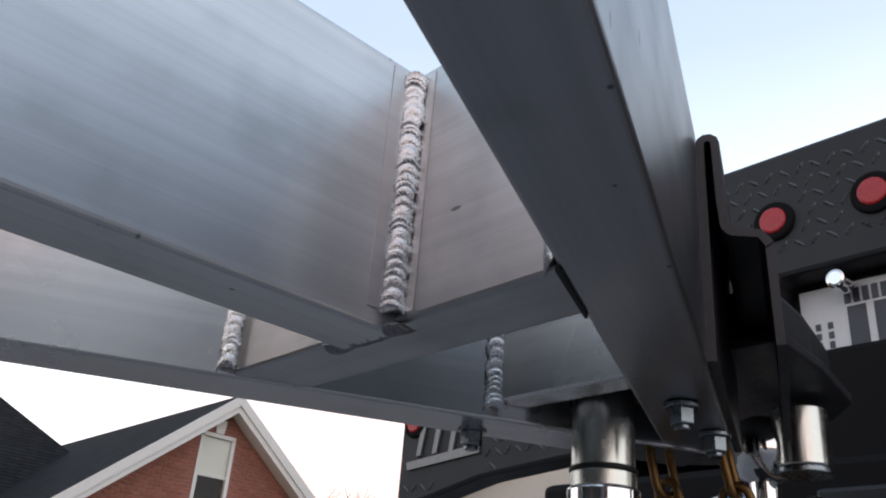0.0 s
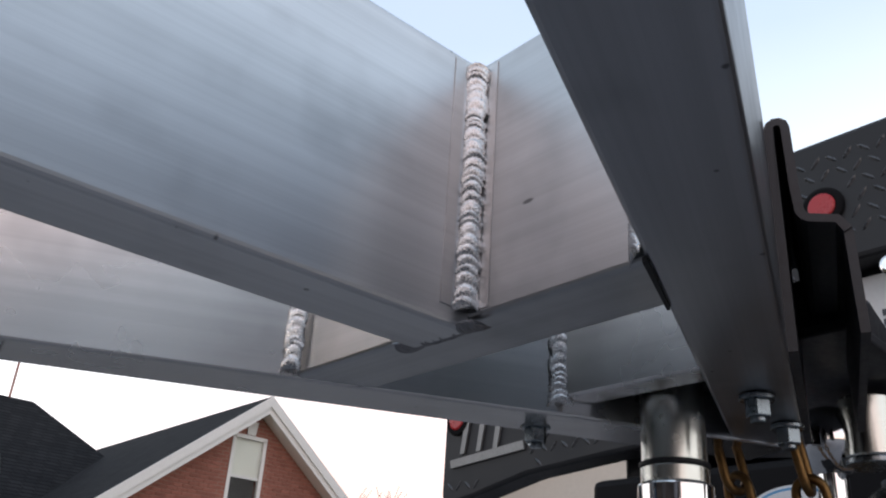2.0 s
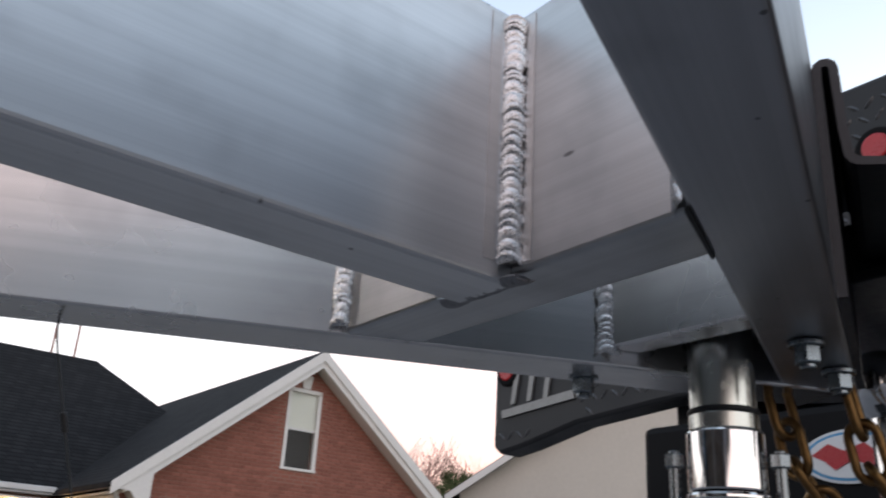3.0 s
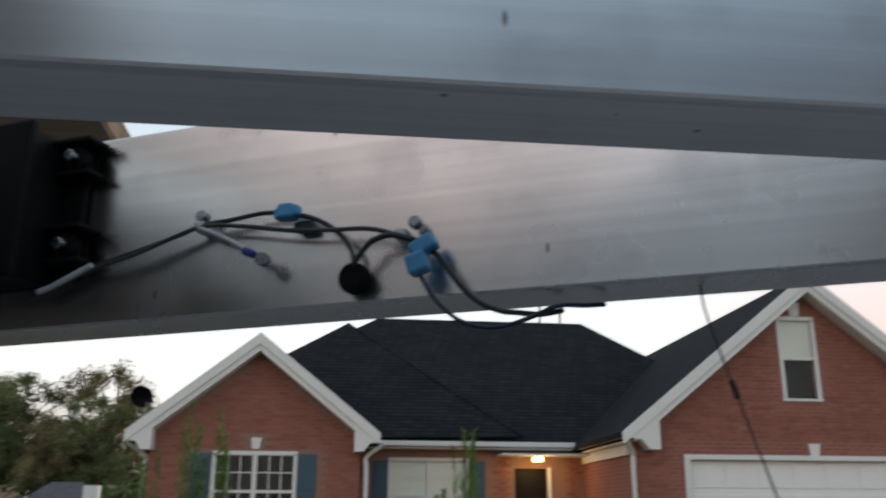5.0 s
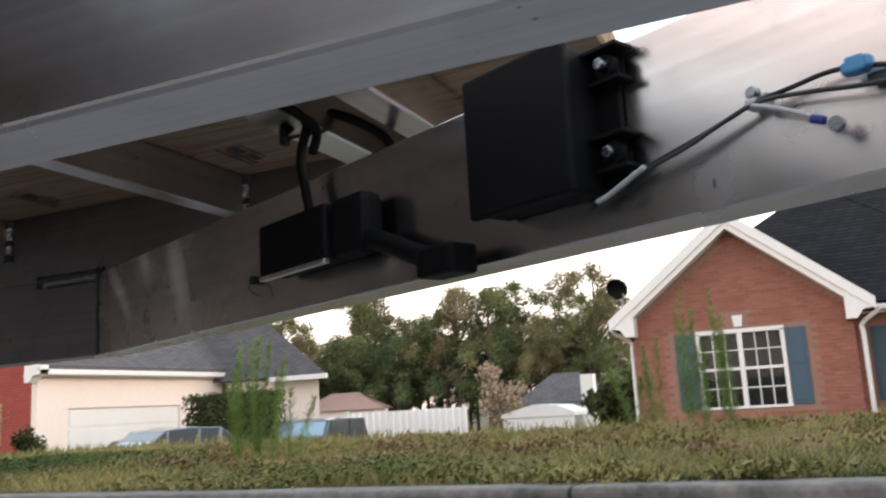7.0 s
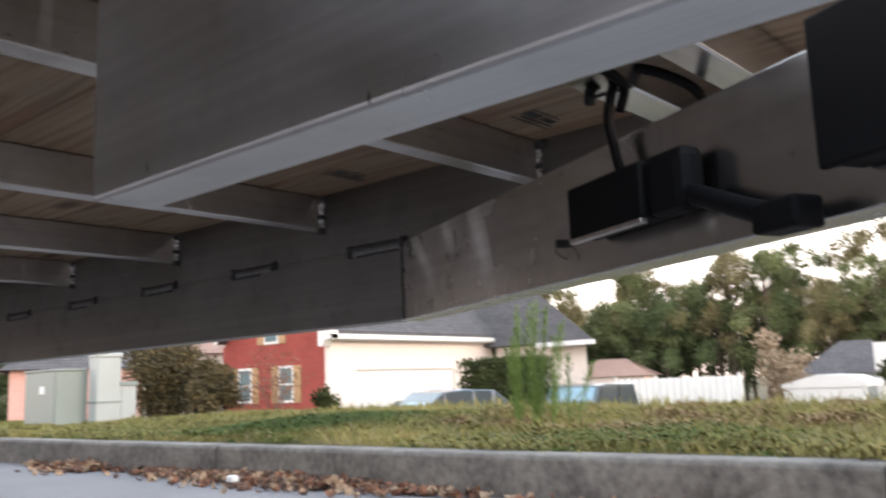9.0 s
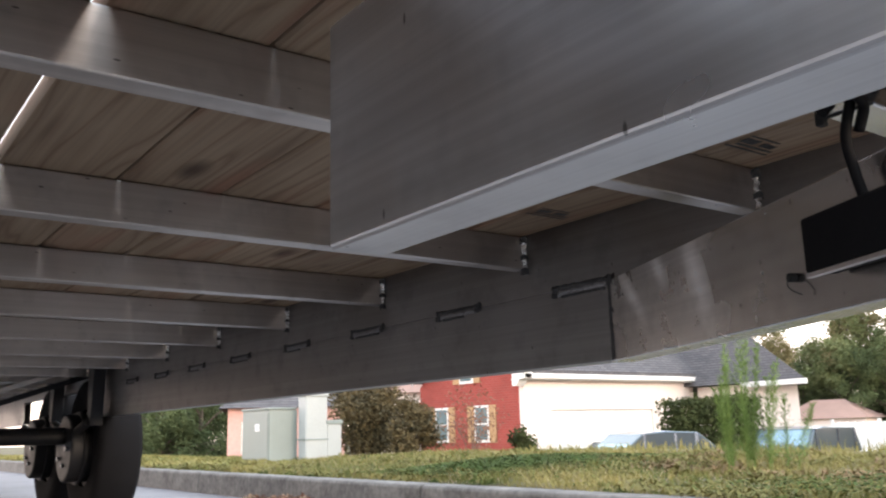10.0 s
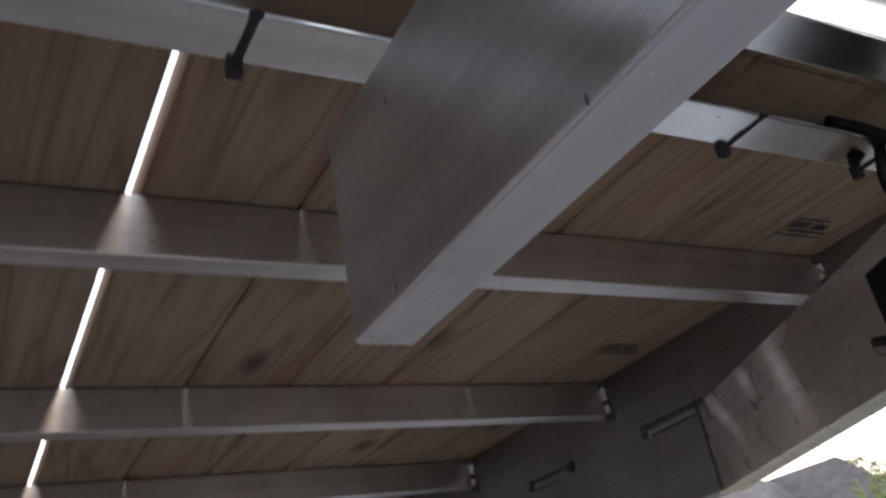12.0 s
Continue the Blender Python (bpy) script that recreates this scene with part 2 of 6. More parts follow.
M_dead = mat("dead_leaves", (0.13, 0.055, 0.032), 0.75, 0, 0.5, 12, 90, color2=(0.29, 0.14, 0.085))
M_deadgrass = mat("dead_verge_weeds", (0.14, 0.095, 0.05), 0.85, 0, 0.4, 2, 22, color2=(0.31, 0.215, 0.125), spec=0.1)
M_thicket = mat("pale_thicket_twigs", (0.34, 0.255, 0.18), 0.85, 0, 0.3, 1, 8, color2=(0.46, 0.36, 0.26), spec=0.1)
M_salmon = mat("salmon_siding", (0.54, 0.31, 0.27), 0.8, 0, 0.15, 0.8, 8)
M_straw = mat("dry_straw", (0.36, 0.29, 0.18), 0.8, 0, 0.3, 8, 60)
M_white = mat("white_painted_trim", (0.74, 0.73, 0.71), 0.5, 0, 0.05, 1.5, 20)
M_door_white = mat("white_garage_door", (0.84, 0.83, 0.81), 0.4, 0, 0.03, 1.5, 20)
M_gutter = mat("white_metal_gutter", (0.66, 0.66, 0.65), 0.4, 0, 0.07, 2, 20)
M_shutter = mat("blue_shutter", (0.036, 0.080, 0.118), 0.55, 0, 0.12, 2, 20)
M_blind = mat("white_blind", (0.90, 0.86, 0.77), 0.7, 0, 0.06, 2, 20)
M_room = mat("dark_room", (0.012, 0.012, 0.013), 0.9, 0, 0.3, 2, 8)
M_peach = mat("pale_siding", (0.80, 0.70, 0.64), 0.7, 0, 0.05, 0.6, 8)
M_redside = mat("red_siding", (0.33, 0.055, 0.045), 0.7, 0, 0.1, 0.8, 10)
M_beige = mat("beige_siding", (0.55, 0.52, 0.47), 0.7, 0, 0.06, 1, 10)
M_tanroof = mat("tan_shingles", (0.34, 0.22, 0.18), 0.9, 0, 0.12, 2, 20)
M_timber = mat("natural_timber", (0.42, 0.26, 0.13), 0.6, 0, 0.2, 3, 30)
M_doorwood = mat("dark_door", (0.012, 0.009, 0.008), 0.45, 0, 0.2, 3, 30, spec=0.15)
M_util_green = mat("utility_green", (0.21, 0.245, 0.23), 0.5, 0, 0.1, 3, 60)
M_util_grey = mat("utility_grey", (0.36, 0.385, 0.38), 0.55, 0, 0.1, 3, 60)
M_car_silver = mat("silver_paint", (0.36, 0.40, 0.46), 0.25, 0.6, 0.05, 2, 50)
M_car_dark = mat("dark_blue_paint", (0.04, 0.06, 0.09), 0.25, 0.4, 0.08, 2, 50)
M_car_glass = mat("car_glass", (0.10, 0.125, 0.14), 0.08, 0.35, 0.05, 2, 20, spec=0.5)
M_pale_pane = mat("pale_reflecting_pane", (0.20, 0.30, 0.32), 0.10, 0.4, 0.2, 2, 20)
M_windscreen = mat("car_windscreen", (0.30, 0.42, 0.48), 0.06, 0.6, 0.05, 2, 20)
M_bark = mat("bark", (0.11, 0.085, 0.065), 0.9, 0, 0.35, 4, 30, 0.5, dist=0.02)
M_leaf_a = mat("leaves_dark", (0.058, 0.088, 0.036), 0.8, 0, 0.4, 0.5, 3, color2=(0.15, 0.185, 0.085), spec=0.15)
M_leaf_b = mat("leaves_mid", (0.095, 0.135, 0.052), 0.8, 0, 0.4, 0.5, 3, color2=(0.22, 0.24, 0.11), spec=0.15)
M_leaf_c = mat("leaves_autumn", (0.16, 0.16, 0.075), 0.8, 0, 0.4, 0.5, 3, color2=(0.30, 0.25, 0.13), spec=0.15)
M_hedge = mat("hedge_leaves", (0.035, 0.05, 0.020), 0.8, 0, 0.4, 2, 9, color2=(0.09, 0.105, 0.04), spec=0.12)
M_bush = mat("bush_leaves", (0.022, 0.030, 0.012), 0.8, 0, 0.45, 3, 14, color2=(0.15, 0.105, 0.040))
M_twig = mat("bare_twigs", (0.38, 0.21, 0.18), 0.9, 0, 0.2, 1, 10)


def glass(name):
    """Window glass: clear, with its own sharp reflection."""
    m = bpy.data.materials.new(name)
    m.use_nodes = True
    n, l = m.node_tree.nodes, m.node_tree.links
    n.remove(n["Principled BSDF"])
    tr = n.new("ShaderNodeBsdfTransparent")
    tr.inputs["Color"].default_value = (0.94, 0.96, 0.96, 1)
    gl = n.new("ShaderNodeBsdfGlossy")
    gl.inputs["Roughness"].default_value = 0.02
    fr = n.new("ShaderNodeFresnel")
    fr.inputs["IOR"].default_value = 1.25
    mx = n.new("ShaderNodeMixShader")
    l.new(fr.outputs[0], mx.inputs[0])
    l.new(tr.outputs[0], mx.inputs[1])
    l.new(gl.outputs[0], mx.inputs[2])
    l.new(mx.outputs[0], n["Material Output"].inputs[0])
    return m


def glow(name, color, strength):
    m = bpy.data.materials.new(name)
    m.use_nodes = True
    b = m.node_tree.nodes["Principled BSDF"]
    b.inputs["Base Color"].default_value = (*color, 1)
    b.inputs["Emission Color"].default_value = (*color, 1)
    b.inputs["Emission Strength"].default_value = strength
    return m


def brick_mat(name, c1, c2, mortar, wx=0.203, wz=0.075, spec=0.3):
    """Brickwork on upright walls: the wall's run along x or y, courses along z."""
    m = bpy.data.materials.new(name)
    m.use_nodes = True
    n, l = m.node_tree.nodes, m.node_tree.links
    b = n["Principled BSDF"]
    b.inputs["Roughness"].default_value = 0.9
    b.inputs["Specular IOR Level"].default_value = spec
    tc = n.new("ShaderNodeTexCoord")
    sp = n.new("ShaderNodeSeparateXYZ")
    l.new(tc.outputs["Object"], sp.inputs[0])
    run = n.new("ShaderNodeMath")
    run.operation = "ADD"
    l.new(sp.outputs["X"], run.inputs[0])
    l.new(sp.outputs["Y"], run.inputs[1])
    cb = n.new("ShaderNodeCombineXYZ")
    l.new(run.outputs[0], cb.inputs["X"])
    l.new(sp.outputs["Z"], cb.inputs["Y"])
    br = n.new("ShaderNodeTexBrick")
    br.inputs["Scale"].default_value = 1.0
    br.inputs["Brick Width"].default_value = wx
    br.inputs["Row Height"].default_value = wz
    br.inputs["Mortar Size"].default_value = 0.010
    br.inputs["Color1"].default_value = (*c1, 1)
    br.inputs["Color2"].default_value = (*c2, 1)
    br.inputs["Mortar"].default_value = (*mortar, 1)
    l.new(cb.outputs[0], br.inputs["Vector"])
    nz = n.new("ShaderNodeTexNoise")
    nz.inputs["Scale"].default_value = 1.3
    nz.inputs["Detail"].default_value = 8
    l.new(tc.outputs["Object"], nz.inputs["Vector"])
    hs = n.new("ShaderNodeHueSaturation")
    mr = n.new("ShaderNodeMapRange")
    mr.inputs["To Min"].default_value = 0.75
    mr.inputs["To Max"].default_value = 1.25
    l.new(nz.outputs["Fac"], mr.inputs["Value"])
    l.new(mr.outputs[0], hs.inputs["Value"])
    l.new(br.outputs["Color"], hs.inputs["Color"])
    l.new(hs.outputs[0], b.inputs["Base Color"])
    bp = n.new("ShaderNodeBump")
    bp.invert = True
    bp.inputs["Strength"].default_value = 0.6
    bp.inputs["Distance"].default_value = 0.008
    l.new(br.outputs["Fac"], bp.inputs["Height"])
    l.new(bp.outputs[0], b.inputs["Normal"])
    return m


M_brick = brick_mat("red_brick", (0.31, 0.115, 0.085), (0.26, 0.098, 0.073), (0.29, 0.175, 0.135))
def brick_unit_mat(name, c1, c2):
    """Fired brick: one shade a brick, speckle and soot within it."""
    m = mat(name, c1, 0.9, 0, 0.25, 6, 90, 0.5, color2=c2, spec=0.25, dist=0.003)
    n, l = m.node_tree.nodes, m.node_tree.links
    oi = n.new("ShaderNodeObjectInfo")
    ge = n.new("ShaderNodeNewGeometry")
    ad = n.new("ShaderNodeMath")
    ad.operation = "ADD"
    l.new(oi.outputs["Random"], ad.inputs[0])
    l.new(ge.outputs["Random Per Island"], ad.inputs[1])
    fr = n.new("ShaderNodeMath")
    fr.operation = "FRACT"
    l.new(ad.outputs[0], fr.inputs[0])
    mr = n.new("ShaderNodeMapRange")
    mr.inputs["To Min"].default_value = 0.84
    mr.inputs["To Max"].default_value = 1.14
    l.new(fr.outputs[0], mr.inputs["Value"])
    hs = n.new("ShaderNodeHueSaturation")
    l.new(mr.outputs[0], hs.inputs["Value"])
    b = n["Principled BSDF"]
    src = b.inputs["Base Color"].links[0].from_socket
    l.new(src, hs.inputs["Color"])
    l.new(hs.outputs[0], b.inputs["Base Color"])
    return m


M_brick_unit = brick_unit_mat("red_brick_units", (0.29, 0.110, 0.082), (0.345, 0.145, 0.110))
M_mortar = mat("mortar", (0.27, 0.155, 0.12), 0.9, 0, 0.15, 5, 60, 0.3)
M_shingle = brick_mat("charcoal_shingles", (0.026, 0.027, 0.029), (0.017, 0.018, 0.020), (0.009, 0.009, 0.010), 0.30, 0.09, 0.1)
M_redbrick = brick_mat("bright_red_brick", (0.33, 0.060, 0.048), (0.28, 0.050, 0.042), (0.30, 0.10, 0.08))
M_shingle_grey = brick_mat("grey_shingles", (0.135, 0.13, 0.135), (0.10, 0.098, 0.105), (0.065, 0.062, 0.066), 0.30, 0.09, 0.15)
M_glass = glass("window_glass")


def wood_mat(name):
    """Pine planks that run along x: growth rings in long streaks, knots, one shade a plank."""
    m = bpy.data.materials.new(name)
    m.use_nodes = True
    n, l = m.node_tree.nodes, m.node_tree.links
    b = n["Principled BSDF"]
    b.inputs["Roughness"].default_value = 0.8
    tc = n.new("ShaderNodeTexCoord")
    oi = n.new("ShaderNodeObjectInfo")
    off = n.new("ShaderNodeVectorMath")
    off.operation = "MULTIPLY_ADD"
    l.new(oi.outputs["Random"], off.inputs[0])
    off.inputs[1].default_value = (37.0, 11.0, 5.0)
    l.new(tc.outputs["Object"], off.inputs[2])
    mp = n.new("ShaderNodeMapping")
    mp.inputs["Scale"].default_value = (0.55, 6.5, 6.5)
    l.new(off.outputs[0], mp.inputs[0])
    warp = n.new("ShaderNodeTexNoise")
    warp.inputs["Scale"].default_value = 1.6
    warp.inputs["Detail"].default_value = 2
    l.new(mp.outputs[0], warp.inputs["Vector"])
    ring = n.new("ShaderNodeMath")
    ring.operation = "MULTIPLY"
    ring.inputs[1].default_value = 9.0
    l.new(warp.outputs["Fac"], ring.inputs[0])
    fr = n.new("ShaderNodeMath")
    fr.operation = "PINGPONG"
    fr.inputs[1].default_value = 0.5
    l.new(ring.outputs[0], fr.inputs[0])
    rp = n.new("ShaderNodeValToRGB")
    rp.color_ramp.elements[0].position = 0.0
    rp.color_ramp.elements[0].color = (0.185, 0.122, 0.078, 1)
    rp.color_ramp.elements[1].position = 0.5
    rp.color_ramp.elements[1].color = (0.285, 0.210, 0.142, 1)
    el = rp.color_ramp.elements.new(0.16)
    el.color = (0.252, 0.180, 0.118, 1)
    l.new(fr.outputs[0], rp.inputs[0])
    # knots
    kp = n.new("ShaderNodeMapping")
    kp.inputs["Scale"].default_value = (2.2, 5.5, 1.0)
    l.new(off.outputs[0], kp.inputs[0])
    vo = n.new("ShaderNodeTexVoronoi")
    vo.inputs["Scale"].default_value = 1.0
    l.new(kp.outputs[0], vo.inputs["Vector"])
    kr = n.new("ShaderNodeMapRange")
    kr.inputs["From Min"].default_value = 0.07
    kr.inputs["From Max"].default_value = 0.17
    l.new(vo.outputs["Distance"], kr.inputs["Value"])
    km = n.new("ShaderNodeMix")
    km.data_type = "RGBA"
    l.new(kr.outputs[0], km.inputs[0])
    km.inputs[6].default_value = (0.06, 0.035, 0.02, 1)
    l.new(rp.outputs[0], km.inputs[7])
    # reddish stain in drawn-out patches
    rm_ = n.new("ShaderNodeMapping")
    rm_.inputs["Scale"].default_value = (1.6, 9.0, 1.0)
    l.new(off.outputs[0], rm_.inputs[0])
    rn = n.new("ShaderNodeTexNoise")
    rn.inputs["Scale"].default_value = 1.0
    rn.inputs["Detail"].default_value = 5
    l.new(rm_.outputs[0], rn.inputs["Vector"])
    rr_ = n.new("ShaderNodeMapRange")
    rr_.inputs["From Min"].default_value = 0.54
    rr_.inputs["From Max"].default_value = 0.72
    rr_.inputs["To Max"].default_value = 0.65
    l.new(rn.outputs["Fac"], rr_.inputs["Value"])
    rmix = n.new("ShaderNodeMix")
    rmix.data_type = "RGBA"
    l.new(rr_.outputs[0], rmix.inputs[0])
    l.new(km.outputs[2], rmix.inputs[6])
    rmix.inputs[7].default_value = (0.25, 0.115, 0.07, 1)
    # grey-green weathering, fine grain
    st = n.new("ShaderNodeTexNoise")
    st.inputs["Scale"].default_value = 2.5
    st.inputs["Detail"].default_value = 6
    l.new(off.outputs[0], st.inputs["Vector"])
    hs = n.new("ShaderNodeHueSaturation")
    l.new(rmix.outputs[2], hs.inputs["Color"])
    v1 = n.new("ShaderNodeMapRange")
    v1.inputs["To Min"].default_value = 0.65
    v1.inputs["To Max"].default_value = 1.35
    l.new(st.outputs["Fac"], v1.inputs["Value"])
    fp = n.new("ShaderNodeMapping")
    fp.inputs["Scale"].default_value = (2.2, 150.0, 150.0)
    l.new(off.outputs[0], fp.inputs[0])
    fib = n.new("ShaderNodeTexNoise")
    fib.inputs["Scale"].default_value = 1.0
    fib.inputs["Detail"].default_value = 4
    l.new(fp.outputs[0], fib.inputs["Vector"])
    fv = n.new("ShaderNodeMapRange")
    fv.inputs["From Min"].default_value = 0.3
    fv.inputs["From Max"].default_value = 0.62
    fv.inputs["To Min"].default_value = -0.17
    fv.inputs["To Max"].default_value = 0.06
    l.new(fib.outputs["Fac"], fv.inputs["Value"])
    v0 = n.new("ShaderNodeMath")
    v0.operation = "ADD"
    l.new(v1.outputs[0], v0.inputs[0])
    l.new(fv.outputs[0], v0.inputs[1])
    v2 = n.new("ShaderNodeMath")
    v2.operation = "MULTIPLY_ADD"
    l.new(oi.outputs["Random"], v2.inputs[0])
    v2.inputs[1].default_value = 0.35
    l.new(v0.outputs[0], v2.inputs[2])
    l.new(v2.outputs[0], hs.inputs["Value"])
    l.new(hs.outputs[0], b.inputs["Base Color"])
    bp = n.new("ShaderNodeBump")
    bp.inputs["Strength"].default_value = 0.3
    bp.inputs["Distance"].default_value = 0.002
    l.new(fr.outputs[0], bp.inputs["Height"])
    l.new(bp.outputs[0], b.inputs["Normal"])
    return m


M_plank = wood_mat("pine_planks")


# ---- mesh helpers ----
def part(name, bm, material, parent=None, label=""):
    me = bpy.data.meshes.new(name)
    bm.to_mesh(me)
    bm.free()
    me.materials.append(material)
    ob = new(name, me)
    if parent:
        ob.parent = parent
    if label:
        ob["label"] = label
    return ob


def thing(name, at=(0, 0, 0), label="", category="", group="", kind=""):
    """An Empty at a thing's base; its parts are built in the thing's own coordinates."""
    ob = new(name)
    ob.empty_display_size = 0.1
    ob.location = at
    return tagged(ob, label, category, group, kind)


def merge(bm, other):
    me = bpy.data.meshes.new("tmp")
    other.to_mesh(me)
    other.free()
    bm.from_mesh(me)
    bpy.data.meshes.remove(me)
    return bm


def box(lo, hi, bevel=0.0, seg=2):
    bm = bmesh.new()
    bmesh.ops.create_cube(bm, size=1)
    for v in bm.verts:
        v.co = Vector([lo[i] + (v.co[i] + 0.5) * (hi[i] - lo[i]) for i in range(3)])
    if bevel:
        bmesh.ops.bevel(bm, geom=bm.edges[:], offset=bevel, segments=seg, affect="EDGES", profile=0.5)
    return bm


def cyl(r, lo, hi, seg=24, axis="z", r2=None, bevel=0.0, center=(0, 0)):
    """A cylinder from lo to hi along an axis, round the line through center."""
    bm = bmesh.new()
    bmesh.ops.create_cone(bm, cap_ends=True, segments=seg, radius1=r, radius2=r if r2 is None else r2, depth=hi - lo)
    bmesh.ops.translate(bm, verts=bm.verts, vec=(0, 0, (lo + hi) / 2))
    if bevel:
        ed = [e for e in bm.edges if abs(e.verts[0].co.z - e.verts[1].co.z) < 1e-6]
        bmesh.ops.bevel(bm, geom=ed, offset=bevel, segments=2, affect="EDGES", profile=0.5)
    for f in bm.faces:
        f.smooth = len(f.verts) == 4 and seg > 8
    for e in bm.edges:
        if abs(e.verts[0].co.z - e.verts[1].co.z) < 1e-6:
            e.smooth = False
    if axis == "x":
        bmesh.ops.transform(bm, matrix=Matrix(((0, 0, 1, 0), (1, 0, 0, 0), (0, 1, 0, 0), (0, 0, 0, 1))), verts=bm.verts)
        bmesh.ops.translate(bm, verts=bm.verts, vec=(0, center[0], center[1]))
    elif axis == "y":
        bmesh.ops.transform(bm, matrix=Matrix(((0, 1, 0, 0), (0, 0, 1, 0), (1, 0, 0, 0), (0, 0, 0, 1))), verts=bm.verts)
        bmesh.ops.translate(bm, verts=bm.verts, vec=(center[0], 0, center[1]))
    else:
        bmesh.ops.translate(bm, verts=bm.verts, vec=(center[0], center[1], 0))
    return bm


def prism(poly, lo, hi, plane="xz", bevel=0.0):
    """A polygon in a plane, pushed from lo to hi along the axis across it."""
    bm = bmesh.new()
    put = {"xz": lambda a, b, d: (a, d, b), "yz": lambda a, b, d: (d, a, b), "xy": lambda a, b, d: (a, b, d)}[plane]
    v0 = [bm.verts.new(put(a, b, lo)) for a, b in poly]
    v1 = [bm.verts.new(put(a, b, hi)) for a, b in poly]
    n = len(poly)
    bm.faces.new(v0)
    bm.faces.new(v1[::-1])
    for i in range(n):
        bm.faces.new((v0[i], v1[i], v1[(i + 1) % n], v0[(i + 1) % n]))
    bmesh.ops.recalc_face_normals(bm, faces=bm.faces)
    if bevel:
        bmesh.ops.bevel(bm, geom=bm.edges[:], offset=bevel, segments=2, affect="EDGES", profile=0.5)
    return bm


def strip(line, half, lo, hi, at, turn):
    """A bent sheet: a polyline of (u, z) with a half thickness, pushed along its own x from lo to hi, then turned about z and moved."""
    up, dn = [], []
    for i, p in enumerate(line):
        a = Vector(line[max(0, i - 1)])
        b = Vector(line[min(len(line) - 1, i + 1)])
        d = (b - a).normalized()
        nrm = Vector((-d.y, d.x)) * half
        up.append(Vector(p) + nrm)
        dn.append(Vector(p) - nrm)
    poly = [tuple(p) for p in up + dn[::-1]]
    bm = prism(poly, lo, hi, "yz")
    bmesh.ops.transform(bm, matrix=Matrix.Translation(at) @ Matrix.Rotation(turn, 4, "Z"), verts=bm.verts)
    return bm


def arc(cx, cy, r, a0, a1, n=6):
    return [(cx + r * math.cos(radians(a0 + (a1 - a0) * i / n)), cy + r * math.sin(radians(a0 + (a1 - a0) * i / n))) for i in range(n + 1)]


def rail(a, b, width, z0, z1, r=0.004, wall=0.005):
    """A hollow tube of rectangular section with rounded corners, from a to b (x, y: the line of its left side seen from above, left of the way from a to b)."""
    a, b = Vector((a[0], a[1], 0)), Vector((b[0], b[1], 0))
    d = (b - a).normalized()
    right = Vector((d.y, -d.x, 0))

    def ring(inset, rad):
        x0, x1, y0, y1 = inset, width - inset, z0 + inset, z1 - inset
        pts = arc(x1 - rad, y1 - rad, rad, 0, 90, 3) + arc(x0 + rad, y1 - rad, rad, 90, 180, 3) + arc(x0 + rad, y0 + rad, rad, 180, 270, 3) + arc(x1 - rad, y0 + rad, rad, 270, 360, 3)
        return pts
    bm = bmesh.new()
    rings = []
    for end in (a, b):
        for inset, rad in ((0, r), (wall, max(0.001, r - wall))):
            rings.append([bm.verts.new(end + right * u + Vector((0, 0, z))) for u, z in ring(inset, rad)])
    n = len(rings[0])
    for i in range(n):
        j = (i + 1) % n
        bm.faces.new((rings[0][i], rings[0][j], rings[2][j], rings[2][i]))
        bm.faces.new((rings[1][j], rings[1][i], rings[3][i], rings[3][j]))
        bm.faces.new((rings[0][j], rings[0][i], rings[1][i], rings[1][j]))
        bm.faces.new((rings[2][i], rings[2][j], rings[3][j], rings[3][i]))
    bmesh.ops.recalc_face_normals(bm, faces=bm.faces)
    return bm


def hose(points, radius, seg=8, steps=8):
    """A round cable through points, smoothed."""
    P = [Vector(p) for p in points]
    P = [P[0] * 2 - P[1]] + P + [P[-1] * 2 - P[-2]]
    path = []
    for i in range(1, len(P) - 2):
        for k in range(steps):
            t = k / steps
            p0, p1, p2, p3 = P[i - 1], P[i], P[i + 1], P[i + 2]
            path.append(0.5 * ((2 * p1) + (p2 - p0) * t + (2 * p0 - 5 * p1 + 4 * p2 - p3) * t * t + (3 * p1 - p0 - 3 * p2 + p3) * t ** 3))
    path.append(P[-2])
    bm = bmesh.new()
    rings = []
    side = None
    for i, p in enumerate(path):
        d = (path[min(i + 1, len(path) - 1)] - path[max(i - 1, 0)]).normalized()
        if side is None:
            side = d.orthogonal().normalized()
        side = (side - d * side.dot(d)).normalized()
        up = d.cross(side)
        rad = radius(i / (len(path) - 1)) if callable(radius) else radius
        rings.append([bm.verts.new(p + (side * math.cos(2 * math.pi * k / seg) + up * math.sin(2 * math.pi * k / seg)) * rad) for k in range(seg)])
    for q, r_ in zip(rings, rings[1:]):
        for k in range(seg):
            f = bm.faces.new((q[k], q[(k + 1) % seg], r_[(k + 1) % seg], r_[k]))
            f.smooth = True
    bm.faces.new(rings[0][::-1])
    bm.faces.new(rings[-1])
    return bm


